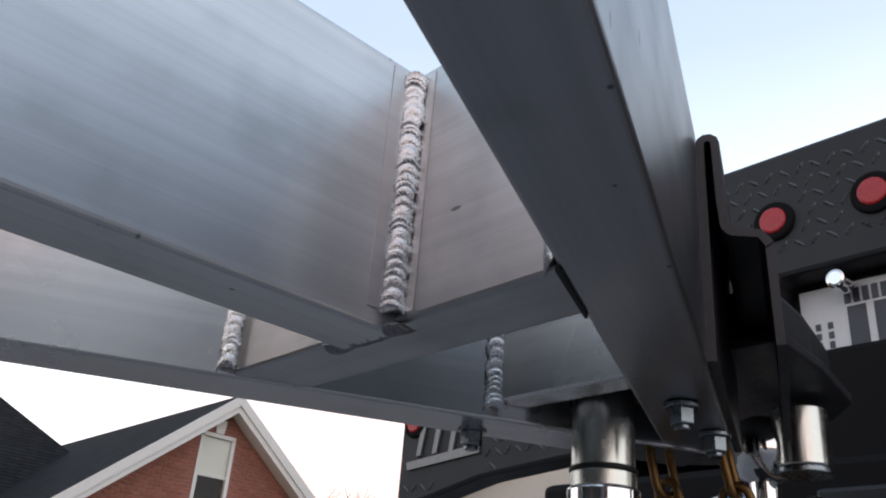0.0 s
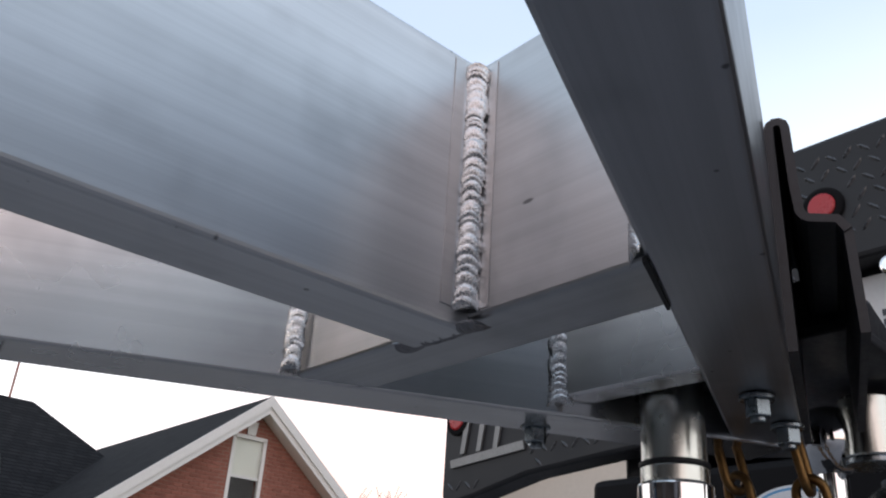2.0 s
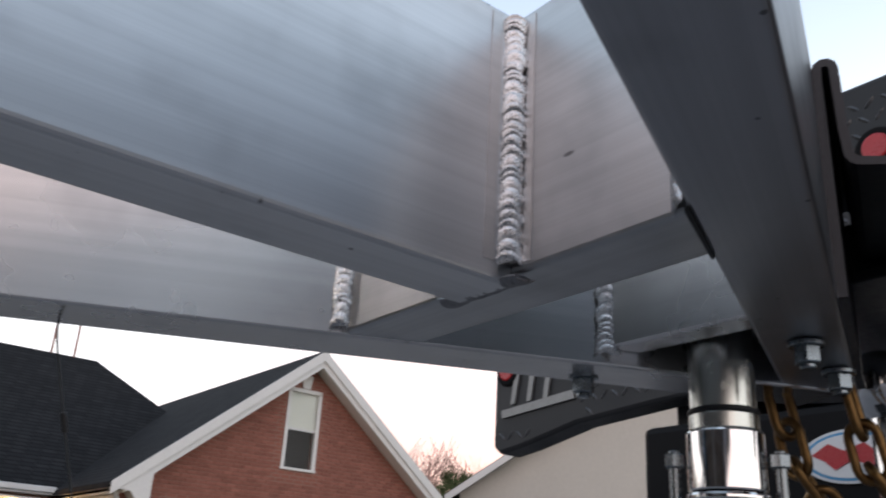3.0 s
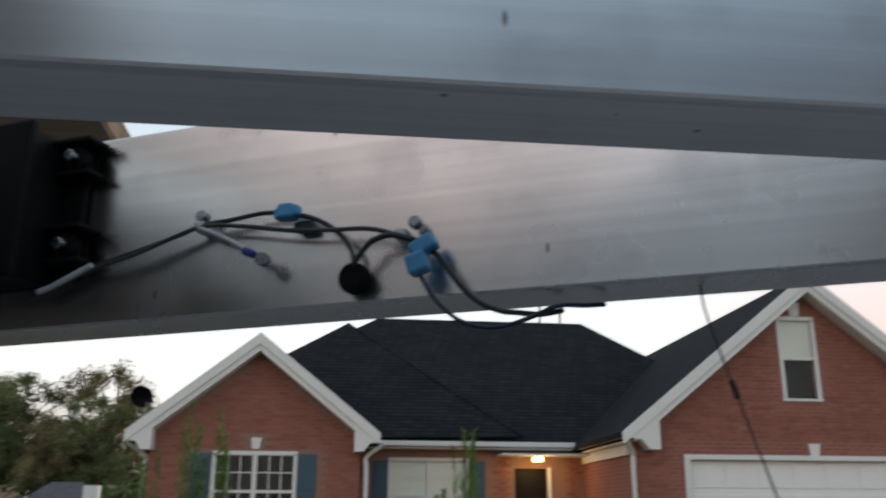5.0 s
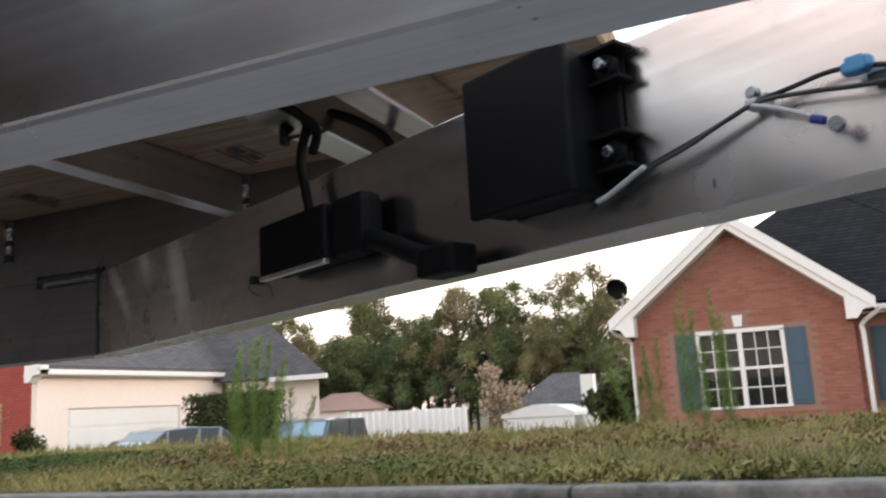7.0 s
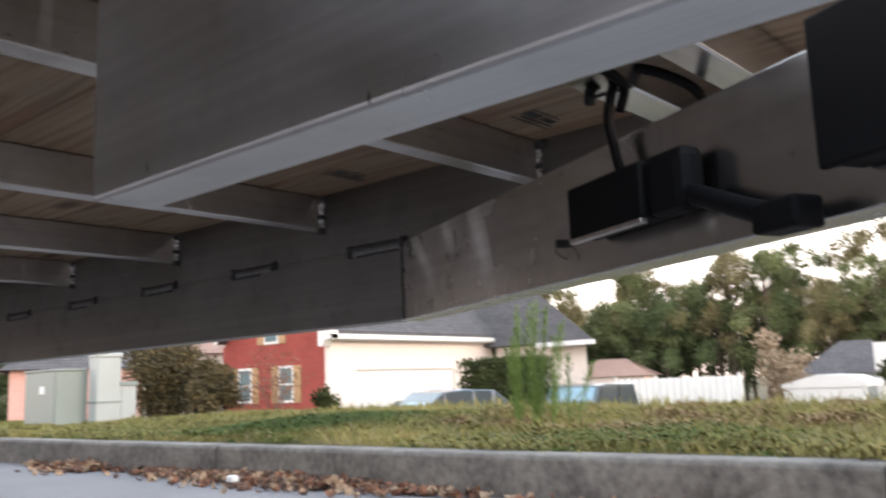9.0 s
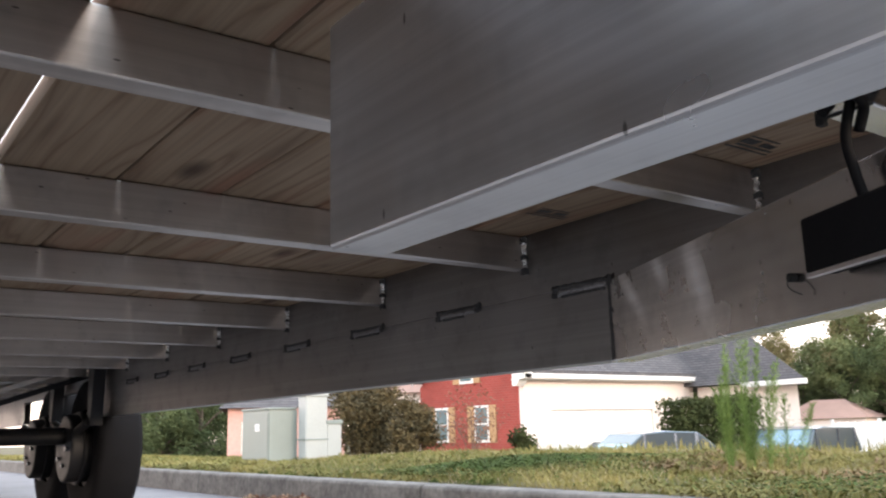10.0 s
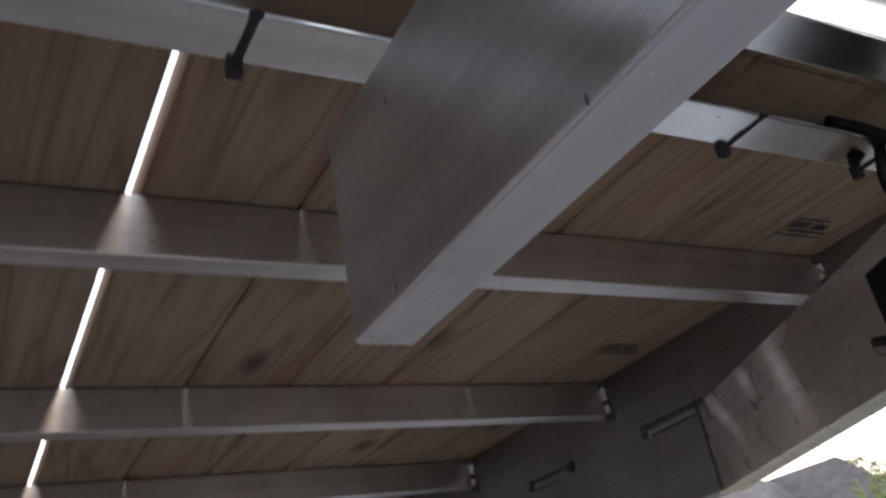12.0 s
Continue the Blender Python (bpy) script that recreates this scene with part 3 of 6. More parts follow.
def bead(a, b, r, n, out, flat=0.75, seed=1):
    """A weld bead from a to b: one skin of overlapping crescent ripples, uneven in pitch, width and height, lumpy at both ends; out: the way that it bulges."""
    rnd = random.Random(seed)
    a, b, out = Vector(a), Vector(b), Vector(out).normalized()
    length = (b - a).length
    d = (b - a) / length
    side = d.cross(out)
    stops = [0.0]
    while stops[-1] < length:
        stops.append(stops[-1] + length / n * rnd.uniform(0.5, 1.5))
    bm = bmesh.new()
    rings = []
    seg, fine = 18, 6
    for s0, s1 in zip(stops, stops[1:]):
        size, shift, proud, dip = rnd.uniform(0.84, 1.12), rnd.uniform(-0.14, 0.14), rnd.uniform(0.82, 1.2), rnd.uniform(0.22, 0.62)
        for k in range(fine):
            t = k / fine
            lift = 1.0 - dip * (1 - t) ** 2.2 + 0.05 * math.sin(6.28 * t)
            s = min(length, s0 + (s1 - s0) * t)
            end = 1.0 + 0.28 * math.exp(-((min(s, length - s)) / (1.3 * r)) ** 2)
            ring = []
            for q in range(seg):
                th = 2 * math.pi * q / seg
                lat, up = math.cos(th), math.sin(th)
                grit = 1 + 0.10 * noise.noise((s * 900 + seed, lat * 2.2, up * 2.2))
                edge = 1 + 0.10 * noise.noise((s * 420 + 3 * seed, 2.0 if lat > 0 else 9.0, 0))
                p = a + d * (s - 0.75 * r * lat * lat * (1 if up > 0 else 0.4)) + side * (lat * size * end * edge * (0.93 + 0.07 * lift) + shift) * r + out * up * r * flat * lift * proud * end * grit
                ring.append(bm.verts.new(p))
            rings.append(ring)
    for q, w in zip(rings, rings[1:]):
        for k in range(seg):
            bm.faces.new((q[k], q[(k + 1) % seg], w[(k + 1) % seg], w[k])).smooth = True
    bm.faces.new(rings[0][::-1])
    bm.faces.new(rings[-1])
    bmesh.ops.recalc_face_normals(bm, faces=bm.faces)
    return bm


# ---- ground, road, kerb ----
def ease(t):
    t = max(0.0, min(1.0, t))
    return t * t * (3 - 2 * t)


def ground_z(x, y):
    if y < 2.34:
        return -0.06
    z = 0.145 + 0.065 * ease((y - 2.34) / 1.9) - 0.15 * ease((-6 - x) / 5.0) * ease((y - 2.5) / 1.6)
    z -= 0.98 * ease((y - 5.0) / 9.0)
    z -= 0.5 * ease((-8 - x) / 7.0) * ease((y - 9.0) / 8.0)
    return z + 0.035 * noise.noise((x * 0.9, y * 0.9, 0)) * (1 if y < 40 else 0)


def ground_sheet():
    xs = [-600, -300, -150, -90] + [-60 + 2 * i for i in range(20)] + [-20 + 0.5 * i for i in range(60)] + [10 + 2 * i for i in range(16)] + [60, 100, 200, 400, 600]
    ys = [-600, -300, -100, -40, -15, -9, 0, 2.33, 2.34, 2.5] + [2.8 + 0.4 * i for i in range(30)] + [15 + 2 * i for i in range(22)] + [70, 100, 160, 300, 600]
    bm = bmesh.new()
    g = [[bm.verts.new((x, y, ground_z(x, y))) for x in xs] for y in ys]
    for j in range(len(ys) - 1):
        for i in range(len(xs) - 1):
            f = bm.faces.new((g[j][i], g[j][i + 1], g[j + 1][i + 1], g[j + 1][i]))
            f.smooth = True
    return bm


tagged(part("ground", ground_sheet(), M_soil), "uneven lawn verge falling away towards the houses", "ground", kind="structure")
tagged(part("road", box((-300, -8.5, -0.3), (300, 2.20, 0.0)), M_asphalt), "pale grey worn asphalt street beside the kerb", "road", kind="structure")
kerb = thing("kerb", (0, 2.2, 0), "weathered concrete kerb with cast joints along the street", "kerb", kind="structure")
kx = -61.3
while kx < 40:
    piece = prism([(0.0, -0.2), (0.010, 0.135), (0.017, 0.147), (0.030, 0.152), (0.15, 0.152), (0.15, -0.2)], kx + 0.006, kx + 3.0, "yz", 0.004)
    part("kerb_stone", piece, M_concrete, kerb)
    kx += 3.006


# ---- the trailer ----
Z0, H, W = 0.525, 0.152, 0.049
SL = 0.4765
CA = math.cos(TILT)
SIDE_F, SIDE_N = 0.946, -0.904
trailer = thing("trailer", (0, 0, 0), "bare aluminium flatbed trailer with pine plank deck and A-frame tongue", "trailer")


def far_y(x):
    return 0.148 - SL * x


def near_y(x):
    return -0.1105 + SL * x


XB = -1.668
WN, WF = 0.0465, 0.0495
# centre beam, cross beam, tongue rails
part("centre_beam", rail((-1.027, 0.0375), (0.0, 0.0375), 0.0425, Z0 - 0.0058, Z0 + H, 0.003), M_alu_x, trailer, "brushed aluminium centre beam of the tongue")
cb_ = rail((0.0, near_y(0.0) + 0.0005), (0.0, far_y(0.0) - 0.0005), 0.0450, Z0 - 0.0008, Z0 + H, 0.003)
for v in cb_.verts:
    if v.co.y < -0.05 and v.co.z < Z0 + 0.02:
        v.co.z += 0.0012
    v.co.y += SL * v.co.x - 0.001 if v.co.y < 0 else -SL * v.co.x
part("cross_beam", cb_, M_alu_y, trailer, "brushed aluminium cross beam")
part("tongue_rail", rail((XB, far_y(XB) + WF / CA), (0.335, far_y(0.335) + WF / CA), WF, Z0 - 0.0022, Z0 + H, 0.002), M_alu_d, trailer)
part("tongue_rail", rail((XB, near_y(XB)), (0.335, near_y(0.335)), WN, Z0, Z0 + H, 0.0025), M_alu_c_shaded, trailer)
# lower side rails behind the bend, upper deck rails
REAR = -12.0
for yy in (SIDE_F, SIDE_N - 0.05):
    part("lower_side_rail", rail((-5.33, yy + 0.05), (XB - 0.002, yy + 0.05), 0.05, Z0, Z0 + H, 0.0015), M_mill_shaded, trailer)
    part("lower_side_rail", rail((REAR, yy + 0.05), (-7.2, yy + 0.05), 0.05, Z0, Z0 + H, 0.0015), M_mill_shaded, trailer)
    part("deck_rail", rail((REAR, yy + 0.0505), (-0.645, yy + 0.0505), 0.05, Z0 + H + 0.0004, 0.815, 0.0012), M_mill_shaded, trailer)
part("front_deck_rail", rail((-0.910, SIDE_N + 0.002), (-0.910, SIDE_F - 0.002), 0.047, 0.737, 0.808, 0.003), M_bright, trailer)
# cross members under the planks
xm = -1.336
while xm > REAR:
    part("cross_member", rail((xm - 0.034, SIDE_N + 0.002), (xm - 0.034, SIDE_F - 0.002), 0.034, 0.737, 0.808, 0.003), M_mill, trailer)
    xm -= 0.574
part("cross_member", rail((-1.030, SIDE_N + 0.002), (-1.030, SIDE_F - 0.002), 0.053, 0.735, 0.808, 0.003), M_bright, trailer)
# front plate between the rails
part("front_plate", prism([(0.155, near_y(0.155) + 0.001), (0.178, near_y(0.178) + 0.001), (0.178, far_y(0.178) - 0.001), (0.155, far_y(0.155) - 0.001)], Z0 + 0.009, Z0 + 0.12, "xy", 0.002), M_plate_alu, trailer, "dull aluminium plate between the tongue rails")
part("jack_mount", prism([(0.182, near_y(0.182) + 0.003), (0.275, 0.020), (0.182, far_y(0.182) - 0.003)], Z0 + 0.030, Z0 + 0.040, "xy"), M_black_steel, trailer, "black steel jack mounting plate")
# welds
part("weld_bead", bead((-0.0052, -0.0078, Z0 + 0.006), (-0.0052, -0.0078, Z0 + H - 0.004), 0.0064, 27, (-1, -1, 0), 0.5, 1), M_weld, trailer, "bright stacked weld bead")
part("weld_bead", bead((-0.0065, far_y(-0.003) - 0.004, Z0 + 0.004), (-0.0065, far_y(-0.003) - 0.004, Z0 + H - 0.004), 0.0058, 30, (-1, -0.8, 0), 0.28, 2), M_weld, trailer)
part("weld_bead", bead((-0.004, near_y(0) + 0.003, Z0 + 0.004), (-0.004, near_y(0) + 0.003, Z0 + H - 0.004), 0.0058, 30, (-1, 0.8, 0), 0.28, 3), M_weld, trailer)
part("weld_bead", bead((0.153, far_y(0.153) - 0.005, Z0 + 0.007), (0.153, far_y(0.153) - 0.005, Z0 + 0.12), 0.0060, 20, (-1, -0.8, 0), 0.28, 4), M_weld, trailer)
part("weld_bead", bead((-0.001, -0.012, Z0 - 0.004), (-0.001, 0.046, Z0 - 0.004), 0.0055, 26, (0, 0, -1), 0.35, 5), M_ground, trailer, "grey ground-down weld under the joint")
for i, x in enumerate((-1.742, -2.152, -2.567, -2.990, -3.430, -3.855, -4.275, -4.69)):
    part("weld_bead", bead((x - 0.068, SIDE_F - 0.001, Z0 + H - 0.005), (x + 0.068, SIDE_F - 0.001, Z0 + H - 0.004), 0.0065, 14, (0, -1, 0), 0.6, 10 + i), M_ground, trailer, "grey stitch weld in a sooty outline")
    soot = bead((x - 0.075, SIDE_F - 0.001, Z0 + H + 0.004), (x + 0.075, SIDE_F - 0.001, Z0 + H + 0.004), 0.0042 + 0.0016 * (i == 0), 16, (0, -1, 0), 0.9, 20 + i)
    merge(soot, bead((x - 0.060, SIDE_F - 0.001, Z0 + H - 0.014), (x + (0.020 if i % 2 else 0.060), SIDE_F - 0.001, Z0 + H - 0.013), 0.0026, 16, (0, -1, 0), 0.9, 60 + i))
    for e_ in (-1, 1):
        merge(soot, bead((x + e_ * 0.075, SIDE_F - 0.001, Z0 + H + 0.006), (x + e_ * 0.078, SIDE_F - 0.001, Z0 + H - (0.016 if e_ < 0 else 0.011)), 0.0075, 5, (0, -1, 0), 0.9, 80 + i))
    part("weld_soot", soot, M_weld_dark, trailer, "dark hooked edge of the stitch weld")
part("weld_bead", bead((XB - 0.001, far_y(XB) - 0.0005, Z0 + 0.004), (XB - 0.001, far_y(XB) - 0.0005, Z0 + H), 0.005, 22, (0, -1, 0), 0.4, 30), M_weld_dark, trailer, "dark upright butt weld")
xm = -1.336
k = 40
while xm > -5.5:
    part("weld_bead", bead((xm + 0.003, SIDE_F - 0.004, 0.738), (xm + 0.003, SIDE_F - 0.004, 0.800), 0.005, 7, (1, -0.6, 0), 0.7, k), M_weld, trailer)
    for za, zb in ((0.795, 0.807), (0.728, 0.740), (0.760, 0.768)):
        part("weld_end", bead((xm + 0.004, SIDE_F - 0.005, za), (xm + 0.004, SIDE_F - 0.005, zb), 0.0066, 3, (1, -0.6, 0), 0.8, k + 50), M_weld_dark, trailer, "sooty weld end")
    xm -= 0.574
    k += 1

for lo, hi in (((-0.019, -0.0056, Z0 + 0.004), (-0.012, -0.0051, Z0 + H - 0.004)), ((-0.0006, -0.019, Z0 + 0.004), (-0.0001, -0.012, Z0 + H - 0.004))):
    part("weld_margin", box(lo, hi), M_margin, trailer, "bright cleaned margin beside the weld")
for y in (-0.067, 0.418, 0.622):
    part("cable_tie", bead((-1.032, y, 0.7345), (-0.975, y, 0.7345), 0.0035, 4, (0, 0, -1), 0.5, int(60 + 10 * y)), M_seal, trailer, "black cable tie round the member")
    part("cable_tie_head", box((-1.039, y - 0.006, 0.726), (-1.029, y + 0.006, 0.742), 0.002), M_seal, trailer)
# black seam between the cross beam and the near rail
part("joint_filler", prism([(-0.004, near_y(-0.004) - 0.0012), (0.046, near_y(0.046) - 0.0010), (0.046, near_y(0.046) + 0.0008), (-0.004, near_y(-0.004) + 0.0014)], Z0 - 0.0012, Z0 + 0.001, "xy"), M_seal, trailer)
# coupler
ARM = [(0.0025, Z0 + 0.004), (0.0025, Z0 + 0.139)] + arc(0.007, Z0 + 0.139, 0.0045, 180, 0, 5) + [(0.0125, Z0 + 0.10), (0.0135, Z0 + 0.088)] + arc(0.0205, Z0 + 0.086, 0.007, 180, 270, 4) + [(0.032, Z0 + 0.077), (0.0365, Z0 + 0.070), (0.0375, Z0 + 0.012)]
for s_, y_ in ((1, near_y(0.144) - WN / CA), (-1, far_y(0.144) + W / CA)):
    arm_ = part("coupler_arm", strip([(-u, z) for u, z in ARM] if s_ > 0 else ARM, 0.0024, 0, 0.21, (0, 0, 0), 0), M_coupler, trailer, "black formed-steel coupler arm")
    arm_.matrix_basis = Matrix.Translation((0.144, y_, 0)) @ Matrix.Rotation(s_ * TILT, 4, "Z")
    lip = part("edge", strip([(-u, z) for u, z in ARM[:-1]] if s_ > 0 else ARM[:-1], 0.0025, -0.0012, 0.0008, (0, 0, 0), 0), M_edge_dark, arm_, "worn bare edge")
head = [(0.29, -0.062), (0.36, -0.054), (0.44, -0.036), (0.475, -0.008), (0.482, 0.020), (0.475, 0.048), (0.44, 0.076), (0.36, 0.094), (0.29, 0.102)]
ch_ = part("coupler_head", prism(head, Z0 + 0.070, Z0 + 0.112, "xy", 0.008), M_coupler, trailer, "black cast coupler head over the ball")
part("lip", prism([(0.28, -0.070), (0.36, -0.064), (0.45, -0.046), (0.490, -0.012), (0.498, 0.020), (0.490, 0.052), (0.45, 0.086), (0.36, 0.104), (0.28, 0.110)], Z0 + 0.062, Z0 + 0.071, "xy", 0.002), M_coupler, ch_, "flared lower lip")
for i, (x, y) in enumerate(((0.192, -0.047), (0.170, 0.107), (0.262, -0.028), (0.262, 0.072))):
    b_ = part("bolt", cyl(0.0078, Z0 - 0.0135, Z0 - 0.003, 6, center=(x, y), bevel=0.001), M_zinc, trailer, "zinc-plated hex bolt under the rail")
    part("washer", cyl(0.0104, Z0 - 0.0035, Z0 - 0.0006, 24, center=(x, y), bevel=0.0006), M_zinc, b_)
    part("stud", cyl(0.0048, Z0 - 0.0165, Z0 - 0.013, 14, center=(x, y), bevel=0.001), M_zinc, b_)

# tongue jack
JX, JY = 0.205, 0.020
jack = part("jack", cyl(0.0205, Z0 - 0.030, Z0 + 0.60, 40, center=(JX, JY)), M_chrome2, trailer, "smooth plated tongue jack post")
part("collar", cyl(0.0222, Z0 - 0.0335, Z0 - 0.0305, 40, center=(JX, JY), bevel=0.001), M_black_steel, jack)
part("sleeve", cyl(0.0214, Z0 - 0.044, Z0 - 0.0336, 40, center=(JX, JY), bevel=0.0008), M_chrome2, jack)
part("drop_leg", cyl(0.0236, Z0 - 0.081, Z0 - 0.0442, 40, center=(JX, JY), bevel=0.0015), M_chrome, jack, "chromed jack drop leg")
part("foot_ring", cyl(0.0246, Z0 - 0.087, Z0 - 0.0815, 40, center=(JX, JY), bevel=0.002), M_chrome, jack)
part("foot_plate", cyl(0.033, Z0 - 0.102, Z0 - 0.089, 40, center=(JX, JY), bevel=0.003), M_util_grey, jack, "pale blue-grey jack foot rim")
for s in (-1, 1):
    pin_ = part("pin", cyl(0.0035, Z0 - 0.10, Z0 - 0.055, 12, center=(JX - 0.016 * s, JY + 0.027 * s), bevel=0.001), M_zinc, jack)
    part("nut", cyl(0.0062, Z0 - 0.066, Z0 - 0.057, 6, center=(JX - 0.016 * s, JY + 0.027 * s), bevel=0.001), M_zinc, pin_)

# planks: one seam stands open; the inner ones stop on the front rail
seam = [-0.904, -0.797, -0.621, -0.445, -0.268, -0.0897, -0.0757, 0.0955, 0.270, 0.447, 0.621, 0.798, 0.9457]
rnd = random.Random(5)
for y0, y1 in zip(seam, seam[1:]):
    if y1 - y0 < 0.02:
        continue
    g0 = 0.0013 + rnd.uniform(0, 0.0017)
    part("plank", box((REAR + rnd.uniform(0, 0.02), y0 + (g0 if abs(y0 + 0.0757) > 0.001 else 0), 0.8095), ((-0.645 if y0 > 0.55 else -0.605 if y1 < -0.25 else -0.840) - rnd.uniform(0, 0.006), y1 - (0.0007 if y1 > 0.94 else g0 if abs(y1 + 0.0897) > 0.001 else 0), 0.848), 0.004, 1), M_plank, trailer)

# grade stamps inked under two planks
for sx, sy in ((-1.725, 0.862), (-1.259, 0.847)):
    ink = bmesh.new()
    for dx, y0, y1, w_ in ((-0.024, -0.05, 0.05, 0.0022), (0.020, -0.048, 0.02, 0.002), (0.004, -0.045, -0.012, 0.009), (0.003, 0.0, 0.030, 0.007), (-0.012, -0.04, 0.045, 0.003)):
        merge(ink, box((sx + dx - w_, sy + y0, 0.8089), (sx + dx + w_, sy + y1, 0.8093)))
    part("grade_stamp", ink, M_wire_black, trailer, "faded black grade stamp under a plank")

# breakaway battery box on the far rail, in the rail's own coordinates: u along the rail backwards, v out of its face
RAILM = Matrix.Translation((0, 0.148, 0)) @ Matrix(((-CA, -math.sin(TILT), 0, 0), (math.sin(TILT), -CA, 0, 0), (0, 0, 1, 0), (0, 0, 0, 1)))


def on_rail(name, bm, material, parent, label=""):
    bmesh.ops.transform(bm, matrix=RAILM, verts=bm.verts)
    bmesh.ops.recalc_face_normals(bm, faces=bm.faces)
    return part(name, bm, material, parent, label)


bbox = on_rail("battery_box", box((0.656, 0.003, Z0 + 0.030), (0.770, 0.047, Z0 + 0.150), 0.004), M_plastic, trailer, "black plastic breakaway battery box")
on_rail("lid_rim", box((0.653, 0.040, Z0 + 0.027), (0.773, 0.050, Z0 + 0.154), 0.003), M_plastic, bbox)
for z in (Z0 + 0.058, Z0 + 0.130):
    tab = on_rail("mounting_tab", box((0.622, 0.002, z - 0.014), (0.658, 0.020, z - 0.010), 0.001), M_plastic, bbox)
    on_rail("screw", cyl(0.0050, 0.018, 0.027, 12, "y", center=(0.637, z), bevel=0.001), M_zinc, tab, "zinc screw head")
    on_rail("washer", cyl(0.010, 0.012, 0.018, 14, "y", center=(0.637, z)), M_plastic, tab)
    on_rail("bracket", box((0.620, 0.001, z + 0.012), (0.658, 0.024, z + 0.016), 0.001), M_plastic, tab)
on_rail("flange", box((0.634, 0.001, Z0 + 0.034), (0.658, 0.006, Z0 + 0.150), 0.002), M_plastic, bbox)
# breakaway switch with its pull strap
swb = on_rail("breakaway_switch", box((1.012, 0.006, Z0 + 0.036), (1.157, 0.046, Z0 + 0.098), 0.004), M_plastic, trailer, "black plastic breakaway switch with pull strap")
on_rail("bottom_strip", box((1.010, 0.040, Z0 + 0.030), (1.152, 0.048, Z0 + 0.0355), 0.001), M_mill, swb, "bare metal strip")
on_rail("housing", box((0.950, 0.006, Z0 + 0.034), (1.014, 0.040, Z0 + 0.102), 0.012), M_plastic, swb)
on_rail("arm", hose([(0.99, 0.025, Z0 + 0.065), (0.93, 0.026, Z0 + 0.040), (0.86, 0.03, Z0 + 0.012), (0.82, 0.03, Z0 + 0.002)], 0.011), M_plastic, swb)
on_rail("plug", box((0.800, 0.016, Z0 - 0.012), (0.852, 0.050, Z0 + 0.016), 0.004), M_plastic, swb)
nutp = RAILM.inverted() @ Vector((-1.126, 0.680, 0.573))
on_rail("fixing_nut", cyl(0.006, 0.0, 0.010, 6, "y", center=(nutp.x, 0.573), bevel=0.001), M_seal, trailer, "black screw head on the rail")
on_rail("wire_end", hose([(nutp.x, 0.010, 0.573), (nutp.x - 0.006, 0.016, 0.562), (nutp.x - 0.014, 0.014, 0.554), (nutp.x - 0.022, 0.008, 0.549)], 0.0008), M_wire_grey, trailer, "loose thin wire end")


# ---- the truck's rear ----
truck = thing("truck", (0.70, 0.02, 0), "black steel rear bumper and hitch of a tow truck", "truck")
T = truck.location


def tbox(lo, hi, bevel=0.0):
    return box([lo[i] - T[i] for i in range(3)], [hi[i] - T[i] for i in range(3)], bevel)


# outline of the bumper, raised in the middle for the number plate
half = [(0.10, 0.832), (0.145, 0.72), (0.20, 0.655), (0.45, 0.642), (0.60, 0.630), (0.72, 0.605), (0.775, 0.597), (0.79, 0.61), (0.79, 1.006)]
outline = [(y, z) for y, z in half] + [(-y, z) for y, z in half[::-1]]
bumper = part("bumper", prism(outline, 0.0, 0.05, "yz", 0.006), M_black_steel, truck, "black diamond-plate steel bumper")


def tread(bumper_ob):
    """Raised lens-shaped bars in a criss-cross, all over the bumper's face."""
    verts, faces = [], []
    step = 0.0205
    for r in range(21):
        for c in range(80):
            y = -0.80 + c * step + (0.5 * step if r % 2 else 0)
            z = 0.605 + r * step
            low = 0.60 + 0.06 * ease((0.79 - abs(y)) / 0.5)
            if abs(y) < 0.13:
                low = 0.835
            if z < low + 0.02 or z > 0.985 or abs(y) > 0.775:
                continue
            if any((y - ly) ** 2 + (z - 0.909) ** 2 < 0.030 ** 2 for ly in (0.222, 0.099, -0.024, -0.262, -0.139)):
                continue
            if y > 0.585 and 0.645 < z < 0.735:
                continue
            a = radians(40 if (r + c) % 2 else -50)
            d, n = Vector((0, math.cos(a), math.sin(a))), Vector((0, -math.sin(a), math.cos(a)))
            p = Vector((0.0005, y, z))
            i0 = len(verts)
            L, Wd, Hh = 0.0115, 0.0034, 0.0022
            ring = [p - d * L, p - d * L * 0.4 - n * Wd, p + d * L * 0.4 - n * Wd, p + d * L, p + d * L * 0.4 + n * Wd, p - d * L * 0.4 + n * Wd]
            top = [p - d * L * 0.5 - Vector((Hh, 0, 0)), p + d * L * 0.5 - Vector((Hh, 0, 0))]
            verts += [tuple(v) for v in ring + top]
            faces += [(i0, i0 + 1, i0 + 6), (i0 + 1, i0 + 2, i0 + 7, i0 + 6), (i0 + 2, i0 + 3, i0 + 7), (i0 + 3, i0 + 4, i0 + 7), (i0 + 4, i0 + 5, i0 + 6, i0 + 7), (i0 + 5, i0, i0 + 6)]
    me = bpy.data.meshes.new("tread")
    me.from_pydata(verts, [], faces)
    me.materials.append(M_tread)
    ob = new("tread", me)
    ob.parent = bumper_ob
    tagged(ob, "raised tread pattern", kind="stuff")


